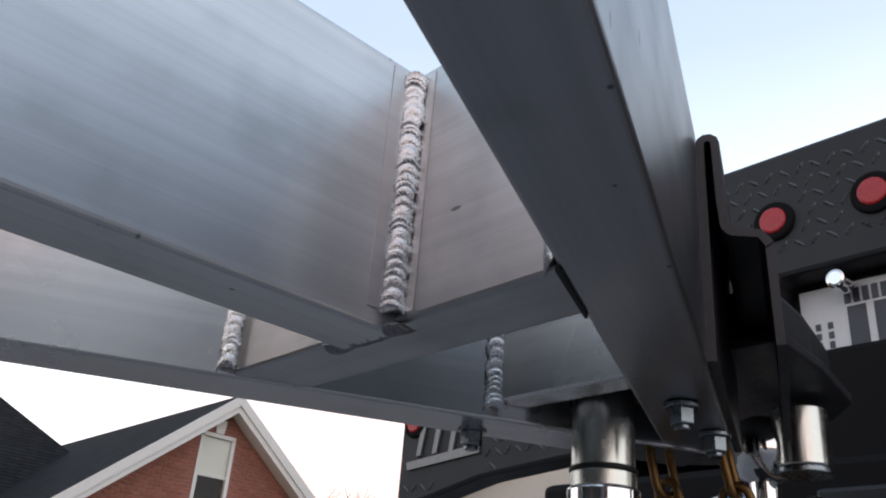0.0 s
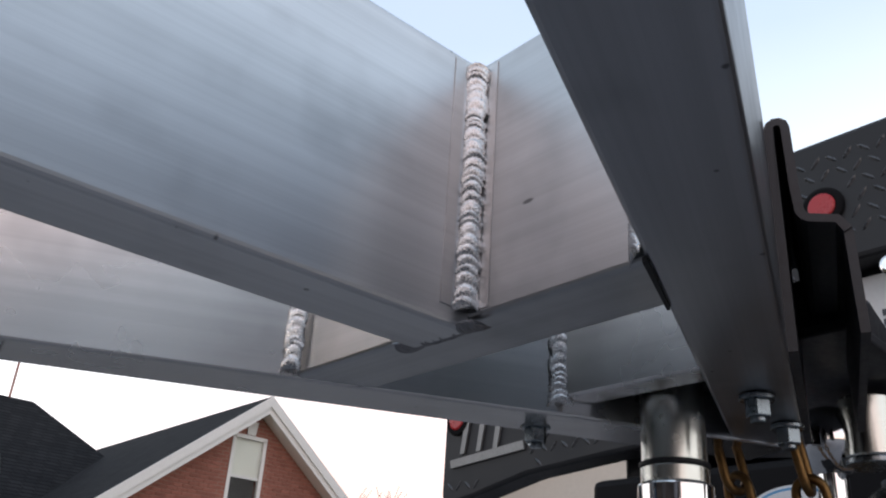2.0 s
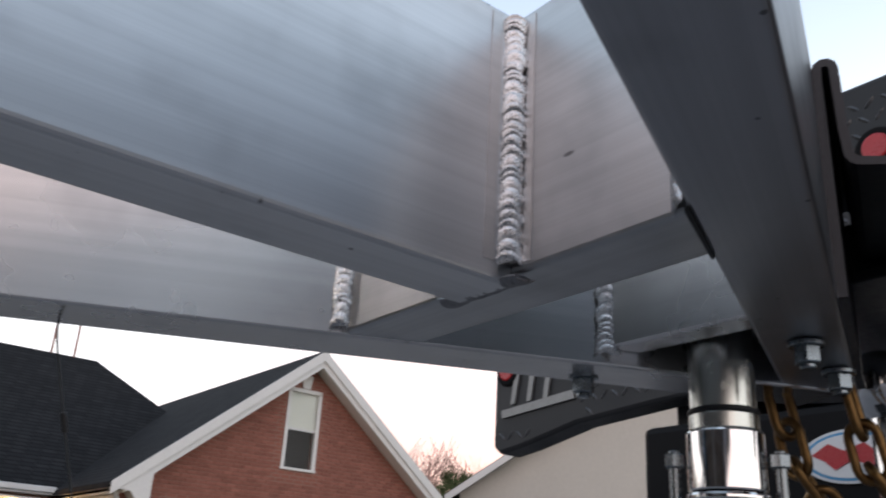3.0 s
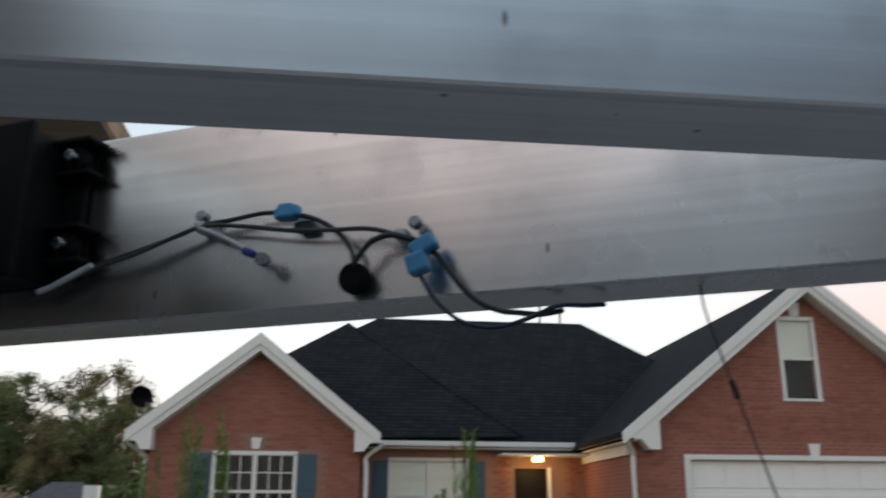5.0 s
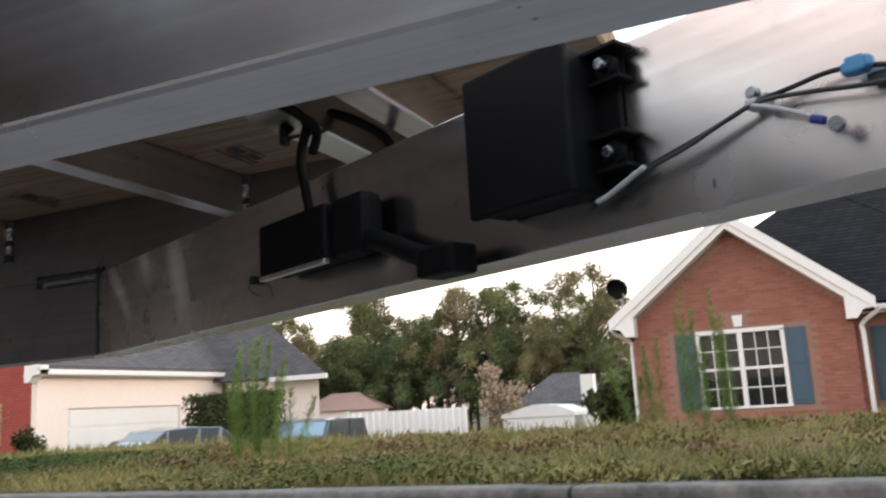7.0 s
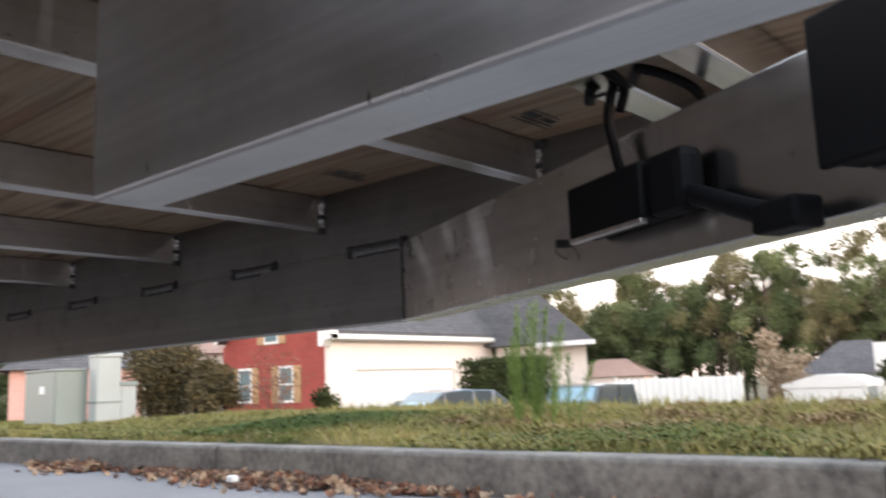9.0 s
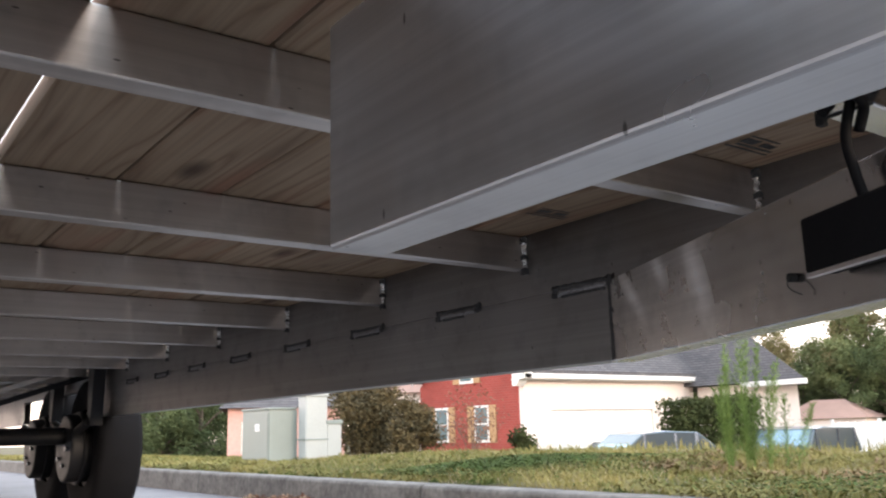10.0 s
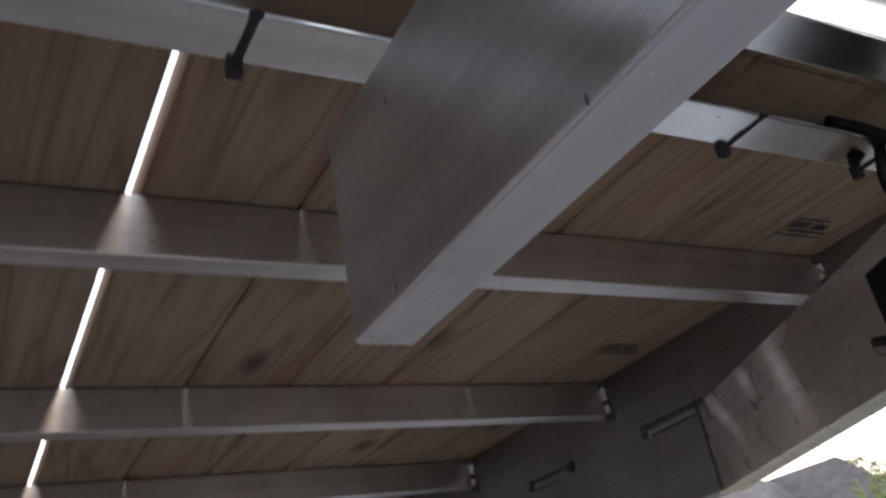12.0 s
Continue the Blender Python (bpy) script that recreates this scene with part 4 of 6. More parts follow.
tread(bumper)
for y in (0.222, 0.099, -0.024):
    lamp = part("marker_lamp", cyl(0.0180, -0.008, 0.004, 36, "x", center=(y, 0.909), bevel=0.003), M_red_lens, truck, "round red marker lamp lens")
    part("grommet", cyl(0.0270, -0.006, 0.003, 36, "x", center=(y, 0.909), bevel=0.004), M_rubber, lamp, "black rubber grommet")
lamp = part("marker_lamp", cyl(0.0180, -0.008, 0.004, 36, "x", center=(0.755, 0.735), bevel=0.003), M_red_lens, truck)
part("grommet", cyl(0.0270, -0.006, 0.003, 36, "x", center=(0.755, 0.735), bevel=0.004), M_rubber, lamp)
# raised maker's mark, as plain shapes
badge = part("badge", prism([(0.60, 0.668), (0.765, 0.655), (0.768, 0.668), (0.603, 0.682)], -0.004, 0.001, "yz"), M_edge, truck, "bare metal raised badge bars")
for i in range(3):
    y = 0.745 - 0.038 * i
    part("bar", prism([(y, 0.676), (y - 0.010, 0.677), (y - 0.020, 0.728), (y - 0.008, 0.728)], -0.004, 0.001, "yz"), M_edge, badge)
# notch top with lamp, number plate
part("plate_recess", tbox((0.752, -0.13, 0.60), (0.765, 0.17, 0.835)), M_black_steel, truck)
lampn = part("plate_lamp", cyl(0.012, 0.0, 0.03, 20, "x", center=(0.034, 0.815), bevel=0.004), M_chrome, truck, "small chrome plate lamp")
plate = part("number_plate", tbox((0.742, -0.187, 0.672), (0.745, 0.117, 0.824), 0.001), M_plate, truck, "white number plate with plain dark bars")
for z, y0, y1, h in ((0.806, -0.13, 0.062, 0.018), (0.767, -0.15, 0.060, 0.052), (0.702, -0.12, 0.036, 0.012)):
    y = y1
    while y > max(y0, -0.2):
        part("bar", tbox((0.7405, y - h * 0.42, z - h / 2), (0.7415, y, z + h / 2)), M_plate_ink, plate)
        y -= h * 0.6
for y in (0.100, 0.085):
    for i in range(6):
        part("bar", tbox((0.7405, y - 0.006, 0.770 - i * 0.012), (0.7415, y, 0.778 - i * 0.012)), M_plate_ink, plate)
part("frame_rail", tbox((0.76, 0.40, 0.55), (3.0, 0.48, 0.72), 0.006), M_black_steel, truck)
part("frame_rail", tbox((0.76, -0.44, 0.55), (3.0, -0.36, 0.72), 0.006), M_black_steel, truck)
part("bed_floor", tbox((0.755, -0.75, 0.80), (4.2, 0.79, 0.95), 0.01), M_black_steel, truck)
part("mud_flap", tbox((1.0, 0.30, 0.25), (1.012, 0.52, 0.78), 0.003), M_rubber, truck, "black rubber mud flap")
part("receiver_tube", tbox((0.60, -0.02, 0.475), (0.95, 0.06, 0.555), 0.005), M_black_steel, truck)
part("hitch_crossbar", tbox((0.66, -0.42, 0.47), (0.74, 0.46, 0.60), 0.01), M_plastic, truck, "black steel hitch cross bar")
stk = part("sticker", cyl(1.0, 0.0, 0.0015, 40, "x"), M_plate, truck, "oval sticker with red shape on a white and blue rim")
stk.matrix_basis = Matrix.Translation((-0.0425, 0.155, 0.540)) @ Matrix.Diagonal((1, 0.058, 0.029, 1))
rim = part("rim", cyl(1.0, -0.0008, 0.0005, 40, "x"), M_blue, stk)
rim.matrix_basis = Matrix.Diagonal((1, 0.92, 0.90, 1))
inner = part("field", cyl(1.0, -0.0016, 0.0005, 40, "x"), M_plate, stk)
inner.matrix_basis = Matrix.Diagonal((1, 0.84, 0.80, 1))
part("red_shape", prism([(-0.7, -0.25), (-0.3, 0.45), (0.1, 0.2), (0.4, 0.5), (0.75, 0.1), (0.5, -0.15), (0.3, -0.5), (-0.1, -0.1), (-0.4, -0.55)], -0.0026, -0.001, "yz"), M_red_lens, stk)
ballm = part("ball_mount", tbox((0.36, -0.005, 0.425), (0.62, 0.045, 0.455), 0.006), M_black_steel, truck)
ball = part("hitch_ball", cyl(0.012, 0.45, 0.53, 24, center=(0.42 - T[0], 0.02 - T[1])), M_chrome, truck, "chromed hitch ball")
sph = bmesh.new()
bmesh.ops.create_uvsphere(sph, u_segments=24, v_segments=14, radius=0.029)
bmesh.ops.translate(sph, verts=sph.verts, vec=(0.42 - T[0], 0.02 - T[1], 0.55))
for f in sph.faces:
    f.smooth = True
part("ball", sph, M_chrome, ball)
pin = part("hitch_pin", cyl(0.0215, 0.532, 0.580, 32, center=(0.42 - T[0], -0.014 - T[1]), bevel=0.002), M_chrome2, truck, "polished steel locking cylinder")
part("base_ring", cyl(0.0222, 0.527, 0.532, 32, center=(0.42 - T[0], -0.014 - T[1]), bevel=0.001), M_zinc, pin)
part("knob", cyl(0.011, 0.006, 0.030, 24, "y", center=(0.42 - T[0], 0.549), bevel=0.003), M_chrome, pin)
part("collar", cyl(0.014, 0.002, 0.008, 24, "y", center=(0.42 - T[0], 0.549), bevel=0.002), M_zinc, pin)
bs_ = bmesh.new()
bmesh.ops.create_uvsphere(bs_, u_segments=24, v_segments=14, radius=0.019)
bmesh.ops.translate(bs_, verts=bs_.verts, vec=(0.42 - T[0], -0.022 - T[1], 0.492))
for f in bs_.faces:
    f.smooth = True
part("ball_end", bs_, M_chrome2, pin)


# safety chains: one link, copied
def link_bm(L=0.019, Wd=0.0095, r=0.0032):
    pts = arc(L - Wd, 0, Wd, -90, 90, 8) + arc(-(L - Wd), 0, Wd, 90, 270, 8)
    bm = bmesh.new()
    rings = []
    n = len(pts)
    for i, p in enumerate(pts):
        a, b = Vector(pts[i - 1]), Vector(pts[(i + 1) % n])
        d = (b - a).normalized()
        nrm = Vector((-d.y, d.x))
        rings.append([bm.verts.new((p[0] + nrm.x * math.cos(k * math.pi / 4) * r, p[1] + nrm.y * math.cos(k * math.pi / 4) * r, math.sin(k * math.pi / 4) * r)) for k in range(8)])
    for i in range(n):
        q, s = rings[i], rings[(i + 1) % n]
        for k in range(8):
            bm.faces.new((q[k], q[(k + 1) % 8], s[(k + 1) % 8], s[k])).smooth = True
    return bm


def chain(path):
    top = thing("safety_chain", path[0], "yellow zinc safety chain hanging below the coupler", "chain", "safety chains")
    P = [Vector(p) for p in path]
    pts = []
    for a, b in zip(P, P[1:]):
        n = max(1, round((b - a).length / 0.0265))
        pts += [a.lerp(b, i / n) for i in range(n)]
    pts.append(P[-1])
    me = None
    for i, (a, b) in enumerate(zip(pts, pts[1:])):
        if me is None:
            ob = part("link", link_bm(), M_brass, top)
            me = ob.data
        else:
            ob = new("link", me)
            ob.parent = top
        d = (b - a).to_track_quat("X", "Z").to_matrix().to_4x4()
        ob.matrix_basis = Matrix.Translation((a + b) / 2 - P[0]) @ d @ Matrix.Rotation(radians(45 + 90 * (i % 2)), 4, "X")
    return top


chain([(0.285, 0.030, Z0 - 0.002), (0.290, 0.022, 0.470), (0.35, 0.0, 0.395), (0.45, 0.02, 0.375), (0.58, 0.06, 0.44), (0.655, 0.10, 0.475)])
chain([(0.295, -0.016, Z0 - 0.004), (0.305, -0.022, 0.465), (0.36, -0.03, 0.41), (0.46, -0.02, 0.38), (0.58, -0.03, 0.44), (0.655, -0.06, 0.475)])


# ---- wiring along the far rail ----
def rp(u, v, z):
    return RAILM @ Vector((u, v, z))


loom = thing("wiring", (0, 0, 0), "loose trailer wiring clipped along the rail with blue splices", "wiring")


def slack(u):
    """The forward half of the loom sits a little further back along the rail."""
    return u + 0.006 + 0.09 * max(0.0, min(0.1, 0.5 - u))


def run(pts, v=0.012):
    return [rp(slack(u), v, Z0 + z - 0.002) for u, z in pts]


part("wire", hose(run([(0.660, 0.024), (0.648, 0.028), (0.610, 0.041), (0.566, 0.051), (0.529, 0.060), (0.512, 0.065), (0.483, 0.067), (0.456, 0.069), (0.433, 0.066), (0.411, 0.060), (0.393, 0.049), (0.382, 0.035), (0.379, 0.022)]), 0.0018), M_wire_black, loom, "black wire")
part("wire", hose(run([(0.660, 0.020), (0.610, 0.038), (0.566, 0.048), (0.513, 0.063), (0.473, 0.060), (0.432, 0.053), (0.397, 0.050), (0.369, 0.048), (0.349, 0.042), (0.328, 0.034)], 0.014), 0.0017), M_wire_grey, loom, "dark grey-green wire")
part("sheath", hose(run([(0.652, 0.025), (0.640, 0.028), (0.622, 0.035), (0.604, 0.042)], 0.016), 0.0023), M_wire_white, loom, "pale grey cable sheath")
part("wire", hose(run([(0.512, 0.062), (0.497, 0.056), (0.478, 0.047), (0.468, 0.041)], 0.016), 0.0017), M_wire_white, loom, "short white ground wire")
part("wire", hose(run([(0.379, 0.022), (0.374, 0.029), (0.365, 0.038), (0.351, 0.041), (0.335, 0.036)], 0.016), 0.0021), M_wire_black, loom)
part("wire", hose(run([(0.328, 0.030), (0.317, 0.023), (0.304, 0.004), (0.291, -0.009), (0.277, -0.016), (0.266, -0.018)], 0.016) + [rp(0.272, -0.01, Z0 - 0.016), rp(0.262, -0.03, Z0 - 0.010)], 0.0019), M_wire_black, loom)
part("wire", hose(run([(0.331, 0.014), (0.319, -0.006), (0.304, -0.020), (0.288, -0.026), (0.272, -0.026), (0.254, -0.021), (0.240, -0.016)], 0.018) + [rp(0.244, -0.012, Z0 - 0.012), rp(0.234, -0.03, Z0 - 0.008)], 0.0015), M_wire_blue, loom, "dark blue wire")


def lump(at, size, material, name, label="", bevel=0.002, turn=0.0):
    bm = box([-s / 2 for s in size], [s / 2 for s in size], bevel)
    bmesh.ops.transform(bm, matrix=Matrix.Translation((slack(at[0]), at[1], at[2] - 0.002)) @ Matrix.Rotation(turn, 4, "Y"), verts=bm.verts)
    return on_rail(name, bm, material, loom, label)


sp_ = lump((0.434, 0.014, Z0 + 0.066), (0.019, 0.010, 0.0085), M_blue, "splice", "blue wire splice", turn=0.1)
lump((0.434, 0.014, Z0 + 0.0665), (0.012, 0.013, 0.011), M_blue, "splice_cap")
lump((0.327, 0.018, Z0 + 0.030), (0.018, 0.012, 0.011), M_blue, "splice", "blue wire splice", turn=0.5)
lump((0.330, 0.020, Z0 + 0.018), (0.014, 0.012, 0.014), M_blue, "splice", "blue wire splice", turn=0.3)
lump((0.423, 0.006, Z0 + 0.057), (0.015, 0.008, 0.008), M_wire_grey, "splice", "grey wire splice")
lump((0.465, 0.016, Z0 + 0.039), (0.011, 0.006, 0.006), M_dark_blue, "ring_terminal", "dark blue insulated ring terminal", turn=-0.4)
on_rail("terminal_ring", cyl(0.0050, 0.013, 0.018, 14, "y", center=(0.463, Z0 + 0.031)), M_zinc, loom)
on_rail("grommet", cyl(0.0108, 0.004, 0.015, 24, "y", center=(0.395, Z0 + 0.013), bevel=0.003), M_rubber, loom, "black rubber grommet")
for u, z in ((0.514, 0.0645), (0.346, 0.042)):
    clip = lump((u, 0.008, Z0 + z), (0.009, 0.014, 0.008), M_wire_white, "clip", "white cable clip")
    on_rail("screw", cyl(0.0045, 0.006, 0.014, 10, "y", center=(u + 0.005, Z0 + z + 0.006), bevel=0.001), M_zinc, clip)


# ---- running gear ----
def wheel(at):
    w = thing("wheel", at, "", "")
    ty = bmesh.new()
    prof = [(0.20, -0.10), (0.30, -0.112), (0.35, -0.105), (0.366, -0.08), (0.37, 0.0), (0.366, 0.08), (0.35, 0.105), (0.30, 0.112), (0.20, 0.10)]
    n = 48
    rings = [[ty.verts.new((r * math.cos(2 * math.pi * k / n), y, r * math.sin(2 * math.pi * k / n))) for r, y in prof] for k in range(n)]
    for k in range(n):
        for j in range(len(prof) - 1):
            ty.faces.new((rings[k][j], rings[k][j + 1], rings[(k + 1) % n][j + 1], rings[(k + 1) % n][j])).smooth = True
    part("tyre", ty, M_rubber, w, "black rubber trailer tyre")
    part("rim", cyl(0.205, -0.08, 0.08, 32, "y", bevel=0.01), M_black_steel, w)
    part("hub", cyl(0.06, -0.12, 0.10, 20, "y", bevel=0.008), M_black_steel, w)
    dr_ = part("brake_drum", cyl(0.175, -0.20, 0.12, 28, "y", bevel=0.012), M_black_steel, w)
    for k in range(5):
        part("stud", cyl(0.012, -0.215, -0.20, 6, "y", center=(0.09 * math.cos(k * 1.2566), 0.09 * math.sin(k * 1.2566))), M_zinc, dr_)
    return w


for x in (-5.50, -6.36):
    for y in (1.04, -1.0):
        w = wheel((x, y, 0.37))
        w.parent = trailer
    part("axle", cyl(0.045, -0.95, 0.98, 16, "y", center=(x, 0.435)), M_black_steel, trailer, "black steel axle tube")
    for y in (0.90, -0.86):
        part("spring_hanger", prism([(x + 0.30, 0.815), (x + 0.42, 0.815), (x + 0.39, 0.48), (x + 0.33, 0.48)], y - 0.03, y + 0.03, "xz", 0.004), M_black_steel, trailer)
        part("brake_plate", cyl(0.19, y + 0.0, y + 0.02, 28, "y", center=(x, 0.37), bevel=0.004), M_black_steel, trailer)
    for y in (0.87, -0.83):
        part("leaf_spring", hose([(x - 0.36, y, 0.50), (x, y, 0.44), (x + 0.36, y, 0.50)], 0.022), M_black_steel, trailer)
for dz, m_ in ((0.0, M_mill), (-0.065, M_black_steel)):
    br_ = part("diagonal_brace", box((-0.03, -0.62, -0.014), (0.03, 0.62, 0.014), 0.004), m_, trailer, "angled frame brace")
    br_.matrix_basis = Matrix.Translation((-5.5, 0.36, 0.615 + dz)) @ Matrix.Rotation(radians(19), 4, "X")
part("pull_strap", hose([(-0.985, 0.600, 0.742), (-0.998, 0.602, 0.70), (-0.992, 0.600, 0.66), (-0.982, 0.594, 0.625)], 0.006), M_plastic, trailer, "black pull strap looped over the member")
part("conduit", hose([(-1.012, 0.585, 0.728), (-1.000, 0.612, 0.752), (-0.978, 0.640, 0.762), (-0.950, 0.668, 0.752), (-0.925, 0.690, 0.730), (-0.915, 0.700, 0.690)], 0.0065), M_plastic, trailer, "black corrugated wire conduit")
part("conduit", hose([(-0.970, 0.50, 0.737), (-0.968, 0.56, 0.733), (-0.974, 0.60, 0.728), (-0.988, 0.612, 0.705)], 0.006), M_plastic, trailer)
# truck's rear axle and wheels, tank and cab: unseen mass added to shade the road
for y in (0.72, -0.68):
    ty = bmesh.new()
    prof = [(0.22, -0.12), (0.34, -0.13), (0.39, -0.115), (0.40, 0.0), (0.39, 0.115), (0.34, 0.13), (0.22, 0.12)]
    n = 40
    rings = [[ty.verts.new((r * math.cos(2 * math.pi * k / n) + 0.85, q + y, r * math.sin(2 * math.pi * k / n) + 0.40)) for r, q in prof] for k in range(n)]
    for k in range(n):
        for j in range(len(prof) - 1):
            ty.faces.new((rings[k][j], rings[k][j + 1], rings[(k + 1) % n][j + 1], rings[(k + 1) % n][j])).smooth = True
    tw = part("wheel", ty, M_rubber, truck)
    part("rim", cyl(0.225, y - 0.10, y + 0.10, 28, "y", center=(0.85, 0.40), bevel=0.01), M_black_steel, tw)
part("axle", cyl(0.06, -0.62, 0.66, 18, "y", center=(0.85, 0.40)), M_black_steel, truck)
part("fuel_tank", tbox((0.95, -0.30, 0.36), (1.40, 0.34, 0.74), 0.05), M_black_steel, truck)
part("cab", tbox((2.2, -0.78, 0.45), (5.0, 0.82, 1.02), 0.06), M_black_steel, truck)

part("socket_box", tbox((0.690, -0.26, 0.56), (0.738, 0.082, 0.728), 0.006), M_plastic, truck, "black steel box below the number plate")

hw = part("hanging_wire", hose([(-0.144, 0.25, 0.527), (-0.141, 0.25, 0.505), (-0.125, 0.25, 0.452), (-0.107, 0.25, 0.395), (-0.088, 0.252, 0.335), (-0.070, 0.255, 0.285)], 0.0007), M_wire_grey, loom, "thin grey tie tail hanging below the rail")
part("crimp", cyl(0.0019, -0.006, 0.006, 12, center=(0, 0), bevel=0.0006), M_wire_black, hw).matrix_basis = Matrix.Translation((-0.1275, 0.25, 0.460)) @ Matrix.Rotation(radians(-17), 4, "Y")


# ---- the brick house ----
GH = -0.72
house = thing("house", (0.07, 17.5, GH - 0.05), "single-storey red brick house with white trim and charcoal shingle roof", "house")


def hb(lo, hi, bevel=0.0):
    return box((lo[0], lo[1] - 17.5, lo[2] - GH), (hi[0], hi[1] - 17.5, hi[2] - GH), bevel)


def hprism(poly, lo, hi):
    return prism([(a, b - GH) for a, b in poly], lo - 17.5, hi - 17.5, "xz")


def wall_holes(x0, x1, z0, z1, holes, y0, y1):
    """A wall along x with rectangular openings (x0, x1, z0, z1) cut through, as one shell."""
    xs = sorted({x0, x1} | {h[0] for h in holes} | {h[1] for h in holes})
    zs = sorted({z0, z1} | {h[2] for h in holes} | {h[3] for h in holes})
    bm = bmesh.new()
    grid = [[bm.verts.new((x, y0 - 17.5, z - GH)) for x in xs] for z in zs]
    cells = []
    for j in range(len(zs) - 1):
        for i in range(len(xs) - 1):
            cx, cz = (xs[i] + xs[i + 1]) / 2, (zs[j] + zs[j + 1]) / 2
            if not any(h[0] < cx < h[1] and h[2] < cz < h[3] for h in holes):
                cells.append(bm.faces.new((grid[j][i], grid[j][i + 1], grid[j + 1][i + 1], grid[j + 1][i])))
    ext = bmesh.ops.extrude_face_region(bm, geom=cells, use_keep_orig=True)
    bmesh.ops.translate(bm, verts=[g for g in ext["geom"] if isinstance(g, bmesh.types.BMVert)], vec=(0, y1 - y0, 0))
    bmesh.ops.delete(bm, geom=[v for v in bm.verts if not v.link_faces], context="VERTS")
    bmesh.ops.recalc_face_normals(bm, faces=bm.faces)
    return bm


def gable_roof(xc, zr, halfw, y0, y1, slope=0.8, th=0.10):
    ze = zr - slope * halfw
    return hprism([(xc, zr), (xc + halfw, ze), (xc + halfw, ze - th), (xc, zr - th), (xc - halfw, ze - th), (xc - halfw, ze)], y0, y1)


def rake(xc, zr, halfw, y, slope=0.8, width=0.22):
    """White boards along a gable's two slopes, with a step of moulding under each."""
    ze = zr - slope * halfw
    for s in (-1, 1):
        rb = part("rake_board", hprism([(xc, zr), (xc + s * halfw, ze), (xc + s * halfw, ze - width), (xc, zr - width)], y - 0.04, y), M_white, house, "white rake board")
        part("moulding", hprism([(xc, zr - width + 0.01), (xc + s * (halfw - 0.25), ze + 0.25 * slope - width + 0.01), (xc + s * (halfw - 0.25), ze + 0.25 * slope - width - 0.14), (xc, zr - width - 0.14)], y, y + 0.335), M_white, rb)


def window(name, x0, x1, z0, z1, y, cols, rows_, double=True, blind=0.0):
    """A framed window set in its opening: frame, mullion, sashes with bars, panes, dark room behind."""
    w = part(name, hb((x0 - 0.05, y - 0.05, z0 - 0.05), (x1 + 0.05, y - 0.001, z0), 0.004), M_white, house, "white framed sash window with divided panes")
    t = 0.055
    for lo, hi in (((x0 - 0.04, z0), (x0 + t - 0.02, z1)), ((x1 - t + 0.02, z0), (x1 + 0.04, z1)), ((x0 - 0.04, z1 - 0.03), (x1 + 0.04, z1 + 0.05))):
        part("frame", hb((lo[0], y - 0.035, lo[1]), (hi[0], y + 0.06, hi[1]), 0.003), M_white, w)
    units = [(x0 + 0.035, (x0 + x1) / 2 - 0.045), ((x0 + x1) / 2 + 0.045, x1 - 0.035)] if double else [(x0 + 0.035, x1 - 0.035)]
    if double:
        part("mullion", hb(((x0 + x1) / 2 - 0.045, y - 0.03, z0), ((x0 + x1) / 2 + 0.045, y + 0.06, z1 - 0.03), 0.003), M_white, w)
    zm = (z0 + z1) / 2
    for a, b in units:
        part("meeting_rail", hb((a, y, zm - 0.028), (b, y + 0.04, zm + 0.028), 0.002), M_white, w)
        for lo, hi in ((z0, zm - 0.028), (zm + 0.028, z1 - 0.03)):
            part("pane", hb((a, y + 0.02, lo), (b, y + 0.026, hi)), M_glass, w).visible_shadow = False
            for i in range(1, cols):
                xx = a + (b - a) * i / cols
                part("glazing_bar", hb((xx - 0.011, y + 0.008, lo), (xx + 0.011, y + 0.019, hi)), M_white, w)
            for j in range(1, rows_):
                zz = lo + (hi - lo) * j / rows_
                part("glazing_bar", hb((a, y + 0.008, zz - 0.011), (b, y + 0.0185, zz + 0.011)), M_white, w)
        if blind:
            part("blind", hb((a, y + 0.04, z1 - blind * (z1 - z0)), (b, y + 0.05, z1 - 0.03)), M_blind, w, "half-lowered white blind")
    part("room", hb((x0 - 0.1, y + 0.26, z0 - 0.1), (x1 + 0.1, y + 0.28, z1 + 0.1)), M_room, w)
    return w


def shutter(x0, x1, z0, z1, y):
    s = part("shutter", hb((x0, y - 0.03, z0), (x1, y - 0.002, z1), 0.004), M_shutter, house, "blue-grey panelled shutter")
    zm = (z0 + z1) / 2
    for lo, hi in ((z0 + 0.06, zm - 0.03), (zm + 0.03, z1 - 0.06)):
        part("panel", hb((x0 + 0.06, y - 0.042, lo), (x1 - 0.06, y - 0.028, hi), 0.008), M_shutter, s)


# left gable block
part("wall", wall_holes(-4.20, -0.12, GH, 2.15, [(-2.94, -1.375, 0.15, 1.58)], 17.5, 17.72), M_mortar, house, "red brick wall")
part("gable_wall", hprism([(-4.20, 2.15), (-0.12, 2.15), (-0.12, 2.19), (-2.16, 3.82), (-4.20, 2.19)], 17.5, 17.72), M_mortar, house)
part("wall", hb((-4.20, 17.72, GH), (-4.00, 24.0, 1.80)), M_brick, house)
part("wall", hb((-0.32, 17.72, GH), (-0.12, 19.0, 1.80)), M_brick, house)
part("roof", gable_roof(-2.16, 3.935, 2.45, 17.16, 21.6), M_shingle, house, "charcoal shingle roof")
rake(-2.16, 3.93, 2.44, 17.158)
